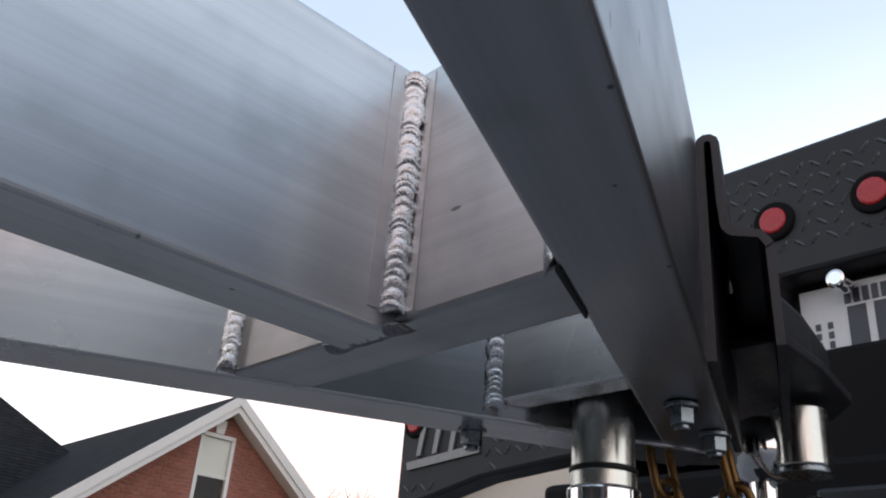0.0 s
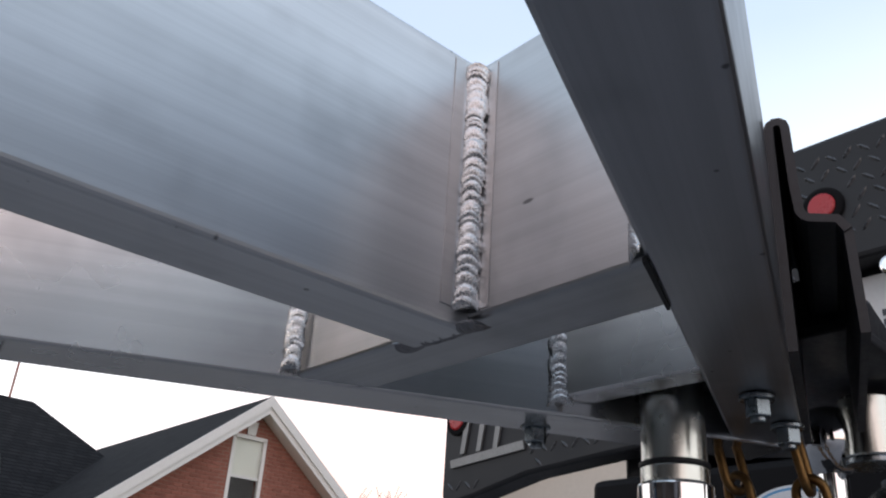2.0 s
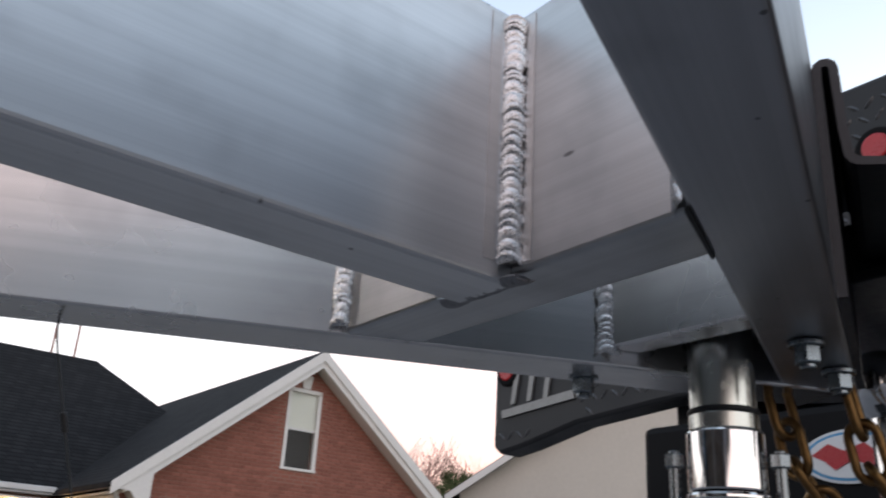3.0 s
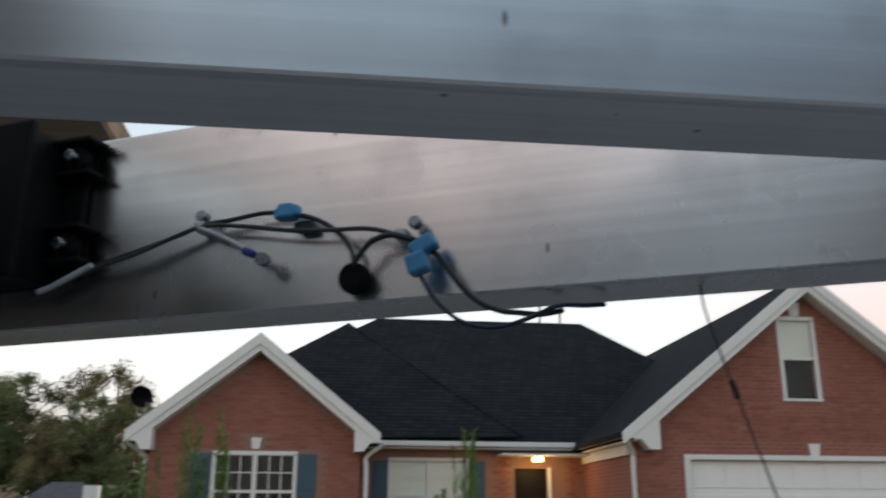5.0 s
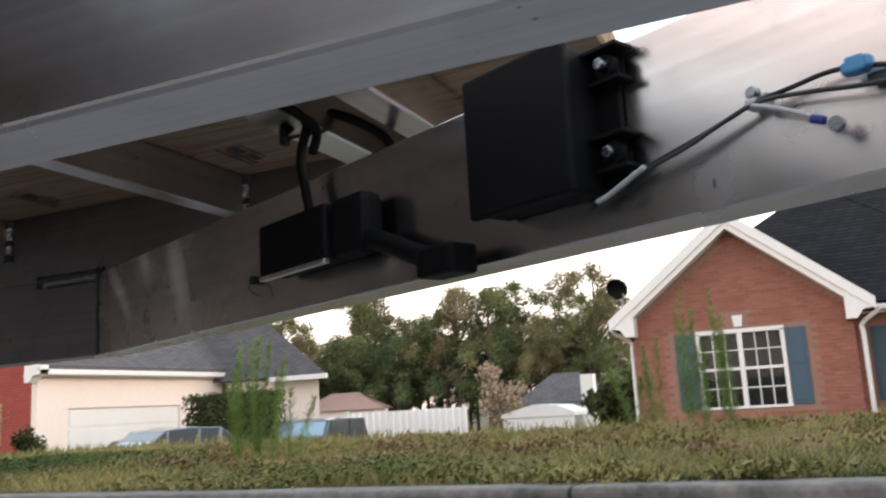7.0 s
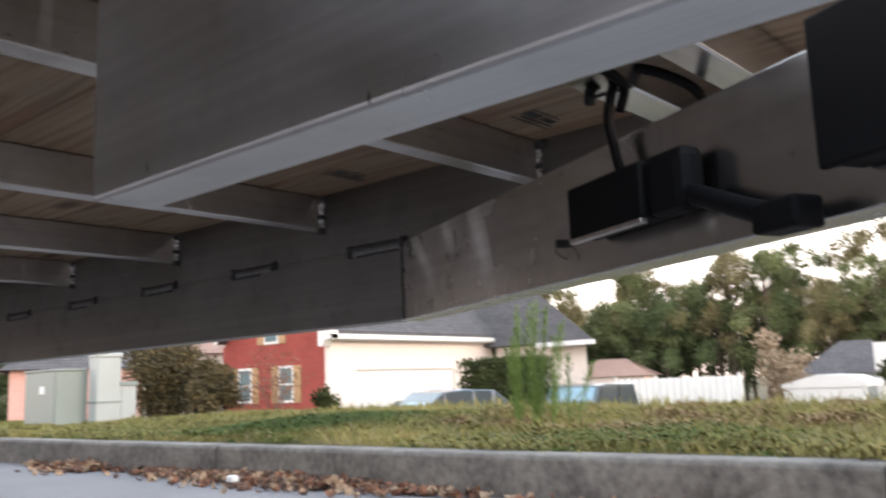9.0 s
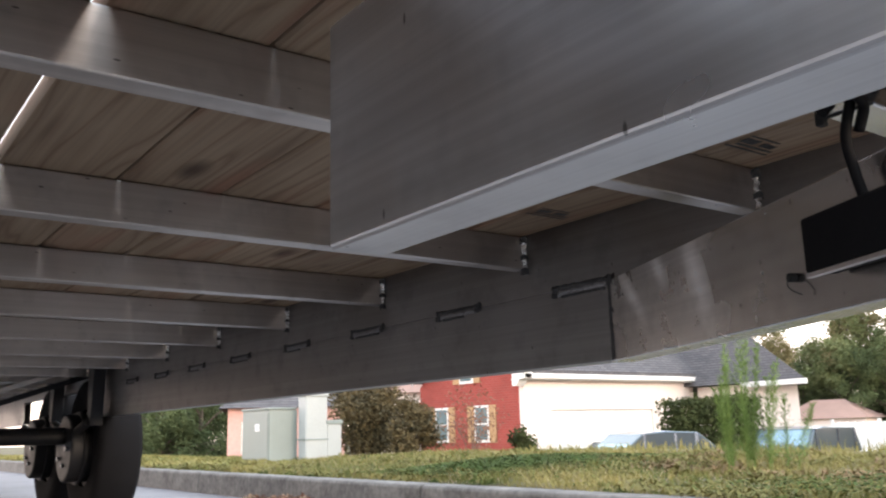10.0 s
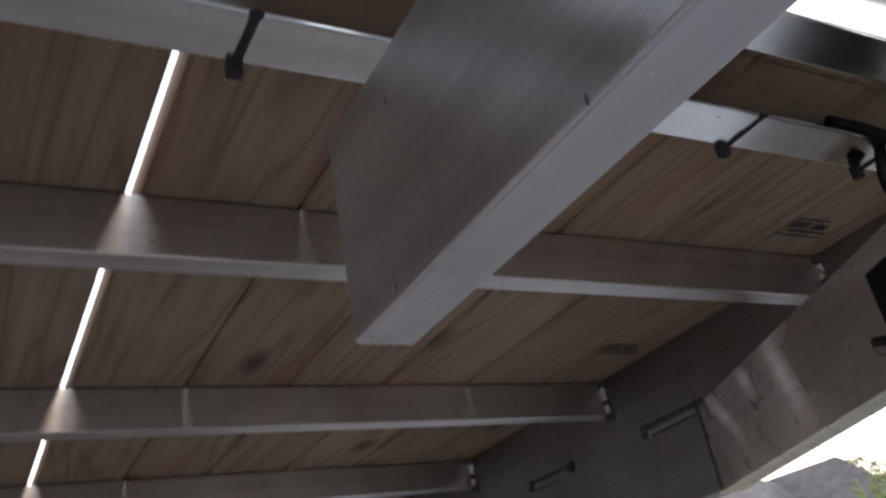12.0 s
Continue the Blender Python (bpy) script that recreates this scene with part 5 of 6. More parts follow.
for s, xe in ((-1, -4.60), (1, 0.27)):
    part("eave_return", hprism([(xe, 1.97), (xe - s * 0.50, 1.97 + 0.26), (xe - s * 0.50, 1.62), (xe - s * 0.32, 1.62), (xe - s * 0.20, 1.78), (xe, 1.80)], 17.14, 17.49), M_white, house, "white boxed eave return")
window("window", -2.94, -1.375, 0.15, 1.58, 17.52, 3, 2)
shutter(-3.38, -3.0, 0.14, 1.58, 17.5)
shutter(-1.32, -0.96, 0.14, 1.58, 17.5)
part("keystone", hprism([(-2.225, 1.67), (-2.085, 1.67), (-2.055, 1.89), (-2.255, 1.89)], 17.47, 17.499), M_white, house)

# set-back middle with window and entrance
part("wall", wall_holes(-0.12, 4.85, GH, 1.80, [(0.57, 2.25, 0.10, 1.58), (3.30, 4.02, GH, 1.42)], 19.0, 19.2), M_mortar, house)
window("window", 0.57, 2.25, 0.10, 1.58, 19.02, 2, 2, True, 0.97)
shutter(0.19, 0.52, 0.10, 1.56, 19.0)
shutter(2.30, 2.64, 0.10, 1.56, 19.0)
door = part("front_door", hb((3.30, 19.12, GH), (4.02, 19.17, 1.42), 0.004), M_doorwood, house, "dark glazed front door")
part("panel", hb((3.42, 19.105, 0.2), (3.90, 19.12, 1.2), 0.006), M_doorwood, door)
part("door_frame", hb((4.02, 18.93, GH), (4.10, 19.05, 1.44), 0.004), M_white, house)
part("porch_ceiling", hb((2.9, 18.3, 1.66), (4.85, 19.0, 1.70)), M_white, house)
lampw = glow("warm_lamp", (1.0, 0.62, 0.22), 14.0)
pl = part("porch_lamp", cyl(0.12, 1.54 - GH, 1.63 - GH, 24, center=(3.72, 18.50 - 17.5), bevel=0.03), lampw, house, "round lit porch ceiling lamp")
part("rim", cyl(0.135, 1.63 - GH, 1.66 - GH, 24, center=(3.72, 18.50 - 17.5)), M_white, pl)
pt = new("porch_light", bpy.data.lights.new("porch_light", "POINT"))
pt.data.energy = 36
pt.data.color = (1.0, 0.58, 0.22)
pt.data.shadow_soft_size = 0.1
pt.location = (3.80, 18.40, 1.46)

# garage block
part("wall", wall_holes(4.85, 12.05, GH, 1.75, [(5.88, 11.2, GH, 1.43)], 15.5, 15.72), M_brick, house)
for poly in ([(4.85, 1.75), (12.05, 1.75), (12.05, 1.95), (11.39, 2.49), (5.43, 2.49), (4.85, 2.03)], [(5.43, 2.49), (7.89, 2.49), (7.89, 4.46)], [(8.59, 2.49), (11.39, 2.49), (8.59, 4.73)], [(7.89, 4.13), (8.59, 4.13), (8.59, 4.73), (8.41, 4.88), (7.89, 4.46)]):
    part("gable_wall", hprism(poly, 15.5, 15.72), M_brick, house)
part("wall", hb((4.85, 15.72, GH), (5.05, 19.0, 1.75)), M_brick, house)
part("wall", hb((11.85, 15.72, GH), (12.05, 27.0, 1.75)), M_brick, house)
part("wall", hb((-4.1, 26.8, GH), (11.85, 27.0, 1.75)), M_brick, house)
part("roof", gable_roof(8.40, 4.98, 3.87, 15.16, 25.6), M_shingle, house, "charcoal shingle roof")
rake(8.40, 4.975, 3.86, 15.158)
for s, xe in ((-1, 4.62), (1, 12.30)):
    part("eave_return", hprism([(xe, 1.92), (xe - s * 0.62, 1.92 + 0.40), (xe - s * 0.62, 1.58), (xe - s * 0.42, 1.58), (xe - s * 0.26, 1.76), (xe, 1.78)], 15.14, 15.49), M_white, house, "white boxed eave return")
part("gable_wall", hprism([(7.89, 2.49), (8.59, 2.49), (8.59, 2.58), (7.89, 2.58)], 15.5, 15.72), M_brick, house)
window("window", 7.89, 8.59, 2.58, 4.13, 15.52, 1, 1, False, 0.5)
part("keystone", hprism([(8.15, 4.19), (8.33, 4.19), (8.36, 4.46), (8.12, 4.46)], 15.47, 15.499), M_white, house)
part("keystone", hprism([(8.25, 1.50), (8.42, 1.50), (8.45, 1.74), (8.22, 1.74)], 15.47, 15.499), M_white, house)
gd = part("garage_door", hb((5.86, 15.60, GH), (11.2, 15.64, 1.46)), M_door_white, house, "white panelled garage door")
for r_ in range(4):
    for c_ in range(8):
        part("panel", hb((5.95 + c_ * 0.655, 15.585, GH + 0.06 + r_ * 0.53), (6.50 + c_ * 0.655, 15.60, GH + 0.48 + r_ * 0.53), 0.006), M_door_white, gd)
for lo, hi in (((5.78, GH), (5.90, 1.43)), ((11.2, GH), (11.34, 1.43)), ((5.78, 1.43), (11.34, 1.52))):
    part("door_frame", hb((lo[0], 15.46, lo[1]), (hi[0], 15.499, hi[1]), 0.004), M_white, house)

# main hipped roof, gutters, downpipes
hip = bmesh.new()
e = [hip.verts.new((x, y - 17.5, 1.93 - GH)) for x, y in ((-5.0, 18.6), (10.44, 18.6), (10.44, 27.4), (-5.9, 27.4))]
r0, r1 = hip.verts.new((0.37, 5.5, 5.58 - GH)), hip.verts.new((6.04, 5.5, 5.58 - GH))
hip.faces.new((e[0], e[1], r1, r0))
hip.faces.new((e[1], e[2], r1))
hip.faces.new((e[2], e[3], r0, r1))
hip.faces.new((e[3], e[0], r0))
hip.faces.new(e[::-1])
bmesh.ops.recalc_face_normals(hip, faces=hip.faces)
part("roof", hip, M_shingle, house)
lower = bmesh.new()
lv = [lower.verts.new((x, y - 17.5, z - GH)) for x, y, z in ((-0.45, 22.0, 5.20), (-5.0, 18.55, 1.95), (3.40, 18.58, 2.06), (-5.0, 26.5, 1.95))]
for q in ((0, 1, 2), (0, 2, 3), (0, 3, 1), (1, 3, 2)):
    lower.faces.new([lv[i] for i in q])
bmesh.ops.recalc_face_normals(lower, faces=lower.faces)
part("lower_roof", lower, M_shingle, house)
part("hip_cap", hose([(-0.45, 4.5, 5.20 - GH), (3.40, 1.08, 2.06 - GH)], 0.03), M_shingle, house)
part("gutter", hb((0.30, 18.50, 1.84), (4.56, 18.62, 1.95), 0.02), M_gutter, house, "white metal gutter")
part("soffit", hb((-0.10, 18.62, 1.80), (4.6, 19.0, 1.83)), M_white, house)
part("gutter", hb((4.56, 15.6, 1.80), (4.68, 18.6, 1.90), 0.02), M_gutter, house)
part("frieze", hb((4.80, 15.75, 1.52), (4.848, 18.95, 1.715), 0.004), M_white, house, "white frieze board under the eave")
part("soffit", hb((4.68, 15.6, 1.72), (4.85, 18.6, 1.76)), M_white, house)
for x, y, a in ((0.02, 17.42, 0.30), (-4.27, 17.60, -4.56), (4.80, 15.43, 4.66)):
    part("downpipe", hose([(a, y - 17.5 - 0.2, 1.84 - GH), (a, y - 17.5 - 0.16, 1.74 - GH), (x, y - 17.5, 1.52 - GH), (x, y - 17.5, 1.2 - GH), (x, y - 17.5, 0.02)], 0.045, 8), M_gutter, house, "white downpipe")

# satellite dish on the far eave
dish = thing("satellite_dish", (-4.62, 19.2, 1.85), "dark satellite dish on a short mast by the roof edge", "dish")
dm = bmesh.new()
bmesh.ops.create_uvsphere(dm, u_segments=24, v_segments=12, radius=0.34)
bmesh.ops.delete(dm, geom=[v for v in dm.verts if v.co.z > -0.24], context="VERTS")
bmesh.ops.solidify(dm, geom=dm.faces[:], thickness=0.012)
bmesh.ops.transform(dm, matrix=Matrix.Translation((-0.1, -0.35, 0.85)) @ Matrix.Rotation(radians(115), 4, "X"), verts=dm.verts)
part("reflector", dm, M_plastic, dish)
part("mast", hose([(0, 0, -0.1), (0, -0.05, 0.5), (-0.05, -0.02, 0.72)], 0.022), M_util_grey, dish)
part("arm", hose([(-0.08, 0.0, 0.70), (0.06, -0.35, 0.66), (0.12, -0.55, 0.78)], 0.014), M_util_grey, dish)


# ---- the house further along: red front, pale side ----
G2 = -1.25
far_house = thing("house", (-21.2, 17.3, G2), "house with red brick front, pale siding and grey roof", "house")


def fb(lo, hi, bevel=0.0):
    return box((lo[0] + 21.2, lo[1] - 17.3, lo[2] - G2), (hi[0] + 21.2, hi[1] - 17.3, hi[2] - G2), bevel)


def fprism(poly, lo, hi):
    return prism([(a + 21.2, b - G2) for a, b in poly], lo - 17.3, hi - 17.3, "xz")


part("front_wall", fprism([(-26.25, G2), (-20.900, G2), (-20.900, 2.20), (-23.250, 4.32), (-26.25, 1.95)], 17.3, 17.5), M_redbrick, far_house, "red brick gable wall")
part("side_wall", fb((-26.25, 17.5, G2), (-26.2, 27.0, 1.95)), M_redbrick, far_house)
fw = prism([(17.3, G2), (18.4, G2), (18.4, 1.00), (23.1, 1.00), (23.1, G2), (25.3, G2), (25.3, 1.95), (17.3, 1.95)], -20.900, -20.700, "yz")
bmesh.ops.translate(fw, verts=fw.verts, vec=(21.2, -17.3, -G2))
part("wall", fw, M_peach, far_house, "pale siding wall")
gd2 = part("garage_door", fb((-20.820, 18.4, G2), (-20.780, 23.1, 1.00)), M_white, far_house, "white garage door")
for r_ in range(4):
    part("panel", fb((-20.780, 18.5, G2 + 0.06 + r_ * 0.55), (-20.765, 23.0, G2 + 0.52 + r_ * 0.55), 0.005), M_white, gd2)
part("fascia", fb((-20.380, 17.0, 1.93), (-20.260, 25.6, 2.08), 0.01), M_white, far_house, "white fascia and gutter")
part("soffit", fb((-20.900, 17.0, 1.90), (-20.380, 25.6, 1.93)), M_white, far_house)
part("roof", fprism([(-23.250, 4.66), (-20.280, 2.19), (-20.280, 2.085), (-23.250, 4.53), (-26.220, 2.085), (-26.220, 2.19)], 16.98, 26.0), M_shingle_grey, far_house, "grey shingle roof")
for s_ in (-1, 1):
    part("rake_board", fprism([(-23.250, 4.68), (-23.250 + s_ * 2.99, 2.20), (-23.250 + s_ * 2.99, 2.00), (-23.250, 4.48)], 16.93, 16.978), M_white, far_house, "white rake board")
part("eave_return", fprism([(-20.260, 2.19), (-20.800, 2.19), (-20.800, 1.72), (-20.620, 1.72), (-20.480, 1.90), (-20.260, 1.93)], 16.95, 17.29), M_white, far_house, "white boxed eave return")
for xc, z0_, z1_ in ((-22.76, 0.05, 1.22), (-24.94, 0.05, 1.22), (-23.52, 1.95, 3.15)):
    w = part("window", fb((xc - 0.37, 17.27, z0_), (xc + 0.37, 17.298, z1_), 0.004), M_white, far_house, "white window with timber shutters")
    zm_ = (z0_ + z1_) / 2
    part("pane", fb((xc - 0.29, 17.255, z0_ + 0.09), (xc + 0.29, 17.269, zm_ - 0.03)), M_pale_pane, w)
    part("pane", fb((xc - 0.29, 17.255, zm_ + 0.03), (xc + 0.29, 17.269, z1_ - 0.08)), M_pale_pane, w)
    for s_ in (-1, 1):
        part("shutter", fb((xc + s_ * 0.56 - 0.17, 17.262, z0_), (xc + s_ * 0.56 + 0.17, 17.298, z1_), 0.004), M_timber, w, "timber shutter")
part("wing", prism([(0.7, 8.0), (4.6, 8.0), (3.2, 9.9), (0.7, 9.9)], 0.0, 1.72 - G2, "xy"), M_peach, far_house, "pale siding wing")
wr = bmesh.new()
rv = [wr.verts.new((x + 21.2, y - 17.3, z - G2)) for x, y, z in ((-27.0, 24.8, 1.75), (-15.98, 24.8, 1.75), (-18.3, 28.6, 1.75), (-27.0, 29.6, 1.75), (-26.5, 26.2, 4.72), (-20.4, 26.2, 4.72))]
for q in ((0, 1, 5, 4), (1, 2, 5), (2, 3, 4, 5), (3, 0, 4), (3, 2, 1, 0)):
    wr.faces.new([rv[i] for i in q])
bmesh.ops.recalc_face_normals(wr, faces=wr.faces)
part("wing_roof", wr, M_shingle_grey, far_house)
part("fascia", fb((-18.25, 24.66, 1.60), (-15.92, 24.79, 1.76)), M_white, far_house)


# ---- other far buildings ----
def cottage(at, size, eave, ridge, wall, roof, label, turn=0.0, hipped=True):
    h = thing("cottage", at, label, "house")
    h.rotation_euler = (0, 0, radians(turn))
    x, y = size[0] / 2, size[1] / 2
    part("wall", box((-x, -y, 0), (x, y, eave)), wall, h)
    bm = bmesh.new()
    o = 0.3
    v = [bm.verts.new(p) for p in ((-x - o, -y - o, eave), (x + o, -y - o, eave), (x + o, y + o, eave), (-x - o, y + o, eave))]
    k = x - y if hipped else x + o
    a, b = bm.verts.new((-max(k, 0.2), 0, ridge)), bm.verts.new((max(k, 0.2), 0, ridge))
    for f in ((v[0], v[1], b, a), (v[1], v[2], b), (v[2], v[3], a, b), (v[3], v[0], a), v[::-1]):
        bm.faces.new(f)
    bmesh.ops.recalc_face_normals(bm, faces=bm.faces)
    part("roof", bm, roof, h)
    for s in (-1, 1):
        w = part("window", box((s * x * 0.5 - 0.5, -y - 0.04, eave * 0.35), (s * x * 0.5 + 0.5, -y - 0.002, eave * 0.8)), M_white, h)
        part("pane", box((s * x * 0.5 - 0.4, -y - 0.05, eave * 0.38), (s * x * 0.5 + 0.4, -y - 0.041, eave * 0.77)), M_car_glass, w)
    return h


cottage((-29.3, 48.5, -1.3), (4.8, 3.0), 1.9, 3.0, M_peach, M_tanroof, "small pale house with a tan shingle roof among trees", 12)
cottage((-14.8, 49.0, -1.3), (5.5, 4.0), 1.6, 3.3, M_util_grey, M_shingle_grey, "distant house with a grey-blue roof and white chimney", 15)
part("chimney", box((-13.14, 46.0, -1.3), (-12.44, 46.6, 1.75)), M_white)
bpy.data.objects["chimney"].parent = bpy.data.objects["cottage.001"]
bpy.data.objects["chimney"].matrix_parent_inverse = (Matrix.Translation((-14.8, 49.0, -1.3)) @ Matrix.Rotation(radians(15), 4, "Z")).inverted()
cottage((-29.0, 13.4, -0.9), (3.8, 3.8), 2.25, 3.9, M_salmon, M_shingle_grey, "distant salmon-walled house with a grey roof", 66)
cottage((-33.0, 21.6, -1.2), (5.0, 3.2), 3.3, 4.9, M_peach, M_tanroof, "pale pink gabled house behind the red one", 60, False)
tent = thing("canopy_tent", (-12.65, 38.0, -1.48), "white pop-up canopy tent in a back garden", "tent")
part("roof", prism([(-1.7, 1.25), (1.7, 1.25), (1.7, 1.4), (0.9, 1.72), (-0.2, 1.78), (-1.7, 1.4)], -1.3, 1.3, "xz"), M_white, tent)
for x in (-1.6, 1.6):
    for y in (-1.2, 1.2):
        part("leg", cyl(0.04, 0, 1.3, 10, center=(x, y)), M_white, tent)
part("side", box((-1.62, -1.25, 0.4), (1.62, -1.22, 1.26)), M_white, tent)

# neighbour's gable beyond the truck

for x, lean, z0, z1 in ((4.95, 0.0, 5.35, 7.6), (5.52, 0.0, 5.30, 7.6)):
    m_ = thing("antenna_mast", (x, 23.0, z0), "thin metal antenna mast above the roof ridge", "antenna", "antenna masts")
    part("pole", hose([(0, 0, 0), (lean * 0.5, 0, (z1 - z0) / 2), (lean, 0, z1 - z0)], 0.03, 8, 3), M_twig, m_)
    part("foot", cyl(0.06, -0.05, 0.06, 12), M_util_grey, m_)
nb = thing("neighbour_house", (6.2, 6.6, -0.3), "beige sided house with a white gable edge", "house")
nb.location = (19.25, 14.3, -0.75)
nb.rotation_euler = (0, 0, radians(-43))
part("wall", prism([(-6.0, 0.0), (6.0, 0.0), (6.0, 3.65), (0, 7.9), (-6.0, 3.65)], 0.0, 8.0, "xz"), M_beige, nb, "beige siding wall")
part("roof", prism([(0, 8.1), (6.4, 3.56), (6.4, 3.46), (0, 8.0), (-6.4, 3.46), (-6.4, 3.56)], -0.35, 8.3, "xz"), M_shingle, nb)
for s in (-1, 1):
    part("rake_board", prism([(0, 8.08), (s * 6.38, 3.55), (s * 6.38, 3.35), (0, 7.86)], -0.40, -0.36, "xz"), M_white, nb)


# ---- trees ----
def leaf_cloud(centres, count, size, seed, flat=0.9):
    """Many small bent leaf sprays round a set of (centre, radius)."""
    rs = np.random.RandomState(seed)
    verts, faces = [], []
    w = np.array([r ** 2 for _, r in centres])
    pick = rs.choice(len(centres), count, p=w / w.sum())
    for i in pick:
        c, r = centres[i]
        d = rs.normal(size=3)
        d /= np.linalg.norm(d)
        p = np.array(c) + d * r * (0.2 + 1.25 * rs.rand() ** 0.9) * np.array([1, 1, flat])
        a = rs.normal(size=3)
        a /= np.linalg.norm(a)
        b = np.cross(a, rs.normal(size=3))
        b /= np.linalg.norm(b)
        s = size * (0.6 + 0.8 * rs.rand())
        k = len(verts)
        verts += [tuple(p - a * s), tuple(p + b * s * 0.45), tuple(p + a * s), tuple(p - b * s * 0.45 + np.cross(a, b) * s * 0.3)]
        faces += [(k, k + 1, k + 2), (k, k + 2, k + 3)]
    me = bpy.data.meshes.new("crown")
    me.from_pydata(verts, [], faces)
    return me


def tree(at, h, spread, material, seed, leaves=15000, size=0.085, label="broad leafy tree at the edge of a wood", bare=False):
    rs = random.Random(seed)
    t = thing("tree", at, label, "tree", "trees behind the houses")
    lean = rs.uniform(-0.4, 0.4)
    part("trunk", hose([(0, 0, -0.3), (lean * 0.3, 0, h * 0.3), (lean, 0.1, h * 0.65), (lean * 1.1, 0, h * 0.93)], lambda u: h * 0.022 * (1 - 0.85 * u), 8, 5), M_bark if not bare else M_twig, t)
    blobs = []
    n = 12
    for i in range(n):
        a = rs.uniform(0, 6.28)
        z = h * rs.uniform(0.30, 0.95)
        rad = spread * (1.0 - 0.75 * abs(z / h - 0.5)) * rs.uniform(0.35, 1.0)
        tip = (lean + rad * math.cos(a), rad * math.sin(a), z)
        part("limb", hose([(lean * 0.6, 0, z * 0.72), ((lean * 0.6 + tip[0]) / 2, tip[1] / 2, z * 0.9), tip], lambda u: h * 0.008 * (1.15 - u), 5, 4), M_bark if not bare else M_twig, t)
        if bare:
            for j in range(16):
                q = tuple(tip[k] + rs.uniform(-1, 1) * spread * 0.4 * (1 if k < 2 else 1.4) for k in range(3))
                part("twig", hose([tip, q], h * 0.0013, 4, 1), M_twig, t)
        for j in range(4):
            c = tuple(tip[k] + rs.gauss(0, 0.30) * spread * (1 if k < 2 else 0.7) for k in range(3))
            blobs.append((c, spread * rs.uniform(0.10, 0.24)))
    if not bare:
        for j in range(4):
            blobs.append(((lean + rs.uniform(-0.3, 0.3), rs.uniform(-0.3, 0.3), h * rs.uniform(0.88, 1.0)), spread * rs.uniform(0.10, 0.2)))
        me = leaf_cloud(blobs, leaves, size, seed)
        me.materials.append(material)
        ob = new("crown", me)
        ob.parent = t
    return t


kinds = [tree((-35.0, 49.0, -1.3), 7.6, 2.9, M_leaf_a, 11), tree((-30.0, 52.0, -1.3), 9.0, 3.2, M_leaf_b, 12), tree((-24.8, 54.5, -1.3), 8.2, 2.8, M_leaf_a, 13, label="dark evergreen tree at the edge of a wood"), tree((-19.8, 56.5, -1.3), 10.0, 3.1, M_leaf_b, 14), tree((-15.4, 58.0, -1.3), 11.2, 3.3, M_leaf_c, 15, label="tall tree with thin yellowing leaves")]
rt = random.Random(21)
for i in range(84):
    az = radians(12 + 52 * (i + rt.uniform(0.1, 0.9)) / 84)
    D = rt.uniform(56, 72)
    x, y = -0.4 - D * math.sin(az), D * math.cos(az)
    copy_thing(kinds[(i * 7 + i // 5) % 5], Matrix.Translation((x, y, -1.3)) @ Matrix.Rotation(rt.uniform(0, 6.28), 4, "Z") @ Matrix.Diagonal((*([rt.uniform(0.58, 0.93)] * 3), 1)))
for i in range(12):
    x, y = 22 + 4.5 * i + rt.uniform(-1, 1), 66 + rt.uniform(-6, 6) - 2.2 * i
    copy_thing(kinds[i % 3], Matrix.Translation((x, y, -1.2)) @ Matrix.Rotation(rt.uniform(0, 6.28), 4, "Z") @ Matrix.Diagonal((*([rt.uniform(0.55, 0.8)] * 3), 1)))
bare_kind = tree((30.0, 42.0, -1.0), 9.5, 2.4, M_twig, 31, bare=True, label="leafless tree against the sunset sky")
for i in range(11):
    copy_thing(bare_kind, Matrix.Translation((31 + 1.35 * i + rt.uniform(-0.6, 0.6), 52 + rt.uniform(-2, 3), -1.0)) @ Matrix.Rotation(rt.uniform(0, 6.28), 4, "Z") @ Matrix.Diagonal((*([rt.uniform(1.0, 1.35)] * 3), 1)))


for x, y, k in ((36.2, 50.5, 1.10), (38.6, 49.6, 1.14), (41.2, 50.6, 1.16), (43.5, 49.8, 1.2), (45.5, 48.5, 1.1)):
    copy_thing(kinds[2], Matrix.Translation((x, y, -1.0)) @ Matrix.Rotation(x * 1.7, 4, "Z") @ Matrix.Diagonal((k, k, k, 1)))
for x, y, k in ((-40.5, 11.6, 0.7), (-38.2, 12.3, 0.82), (-36.0, 11.3, 0.7), (-34.6, 12.4, 0.72), (-43.0, 12.0, 0.8), (-38.0, 15.5, 0.9), (-42.0, 17.0, 0.95), (-36.0, 16.5, 0.85)):
    copy_thing(kinds[0 if k > 0.52 else 2], Matrix.Translation((x, y, -2.2)) @ Matrix.Rotation(x * 1.3, 4, "Z") @ Matrix.Diagonal((k, k, k, 1)))


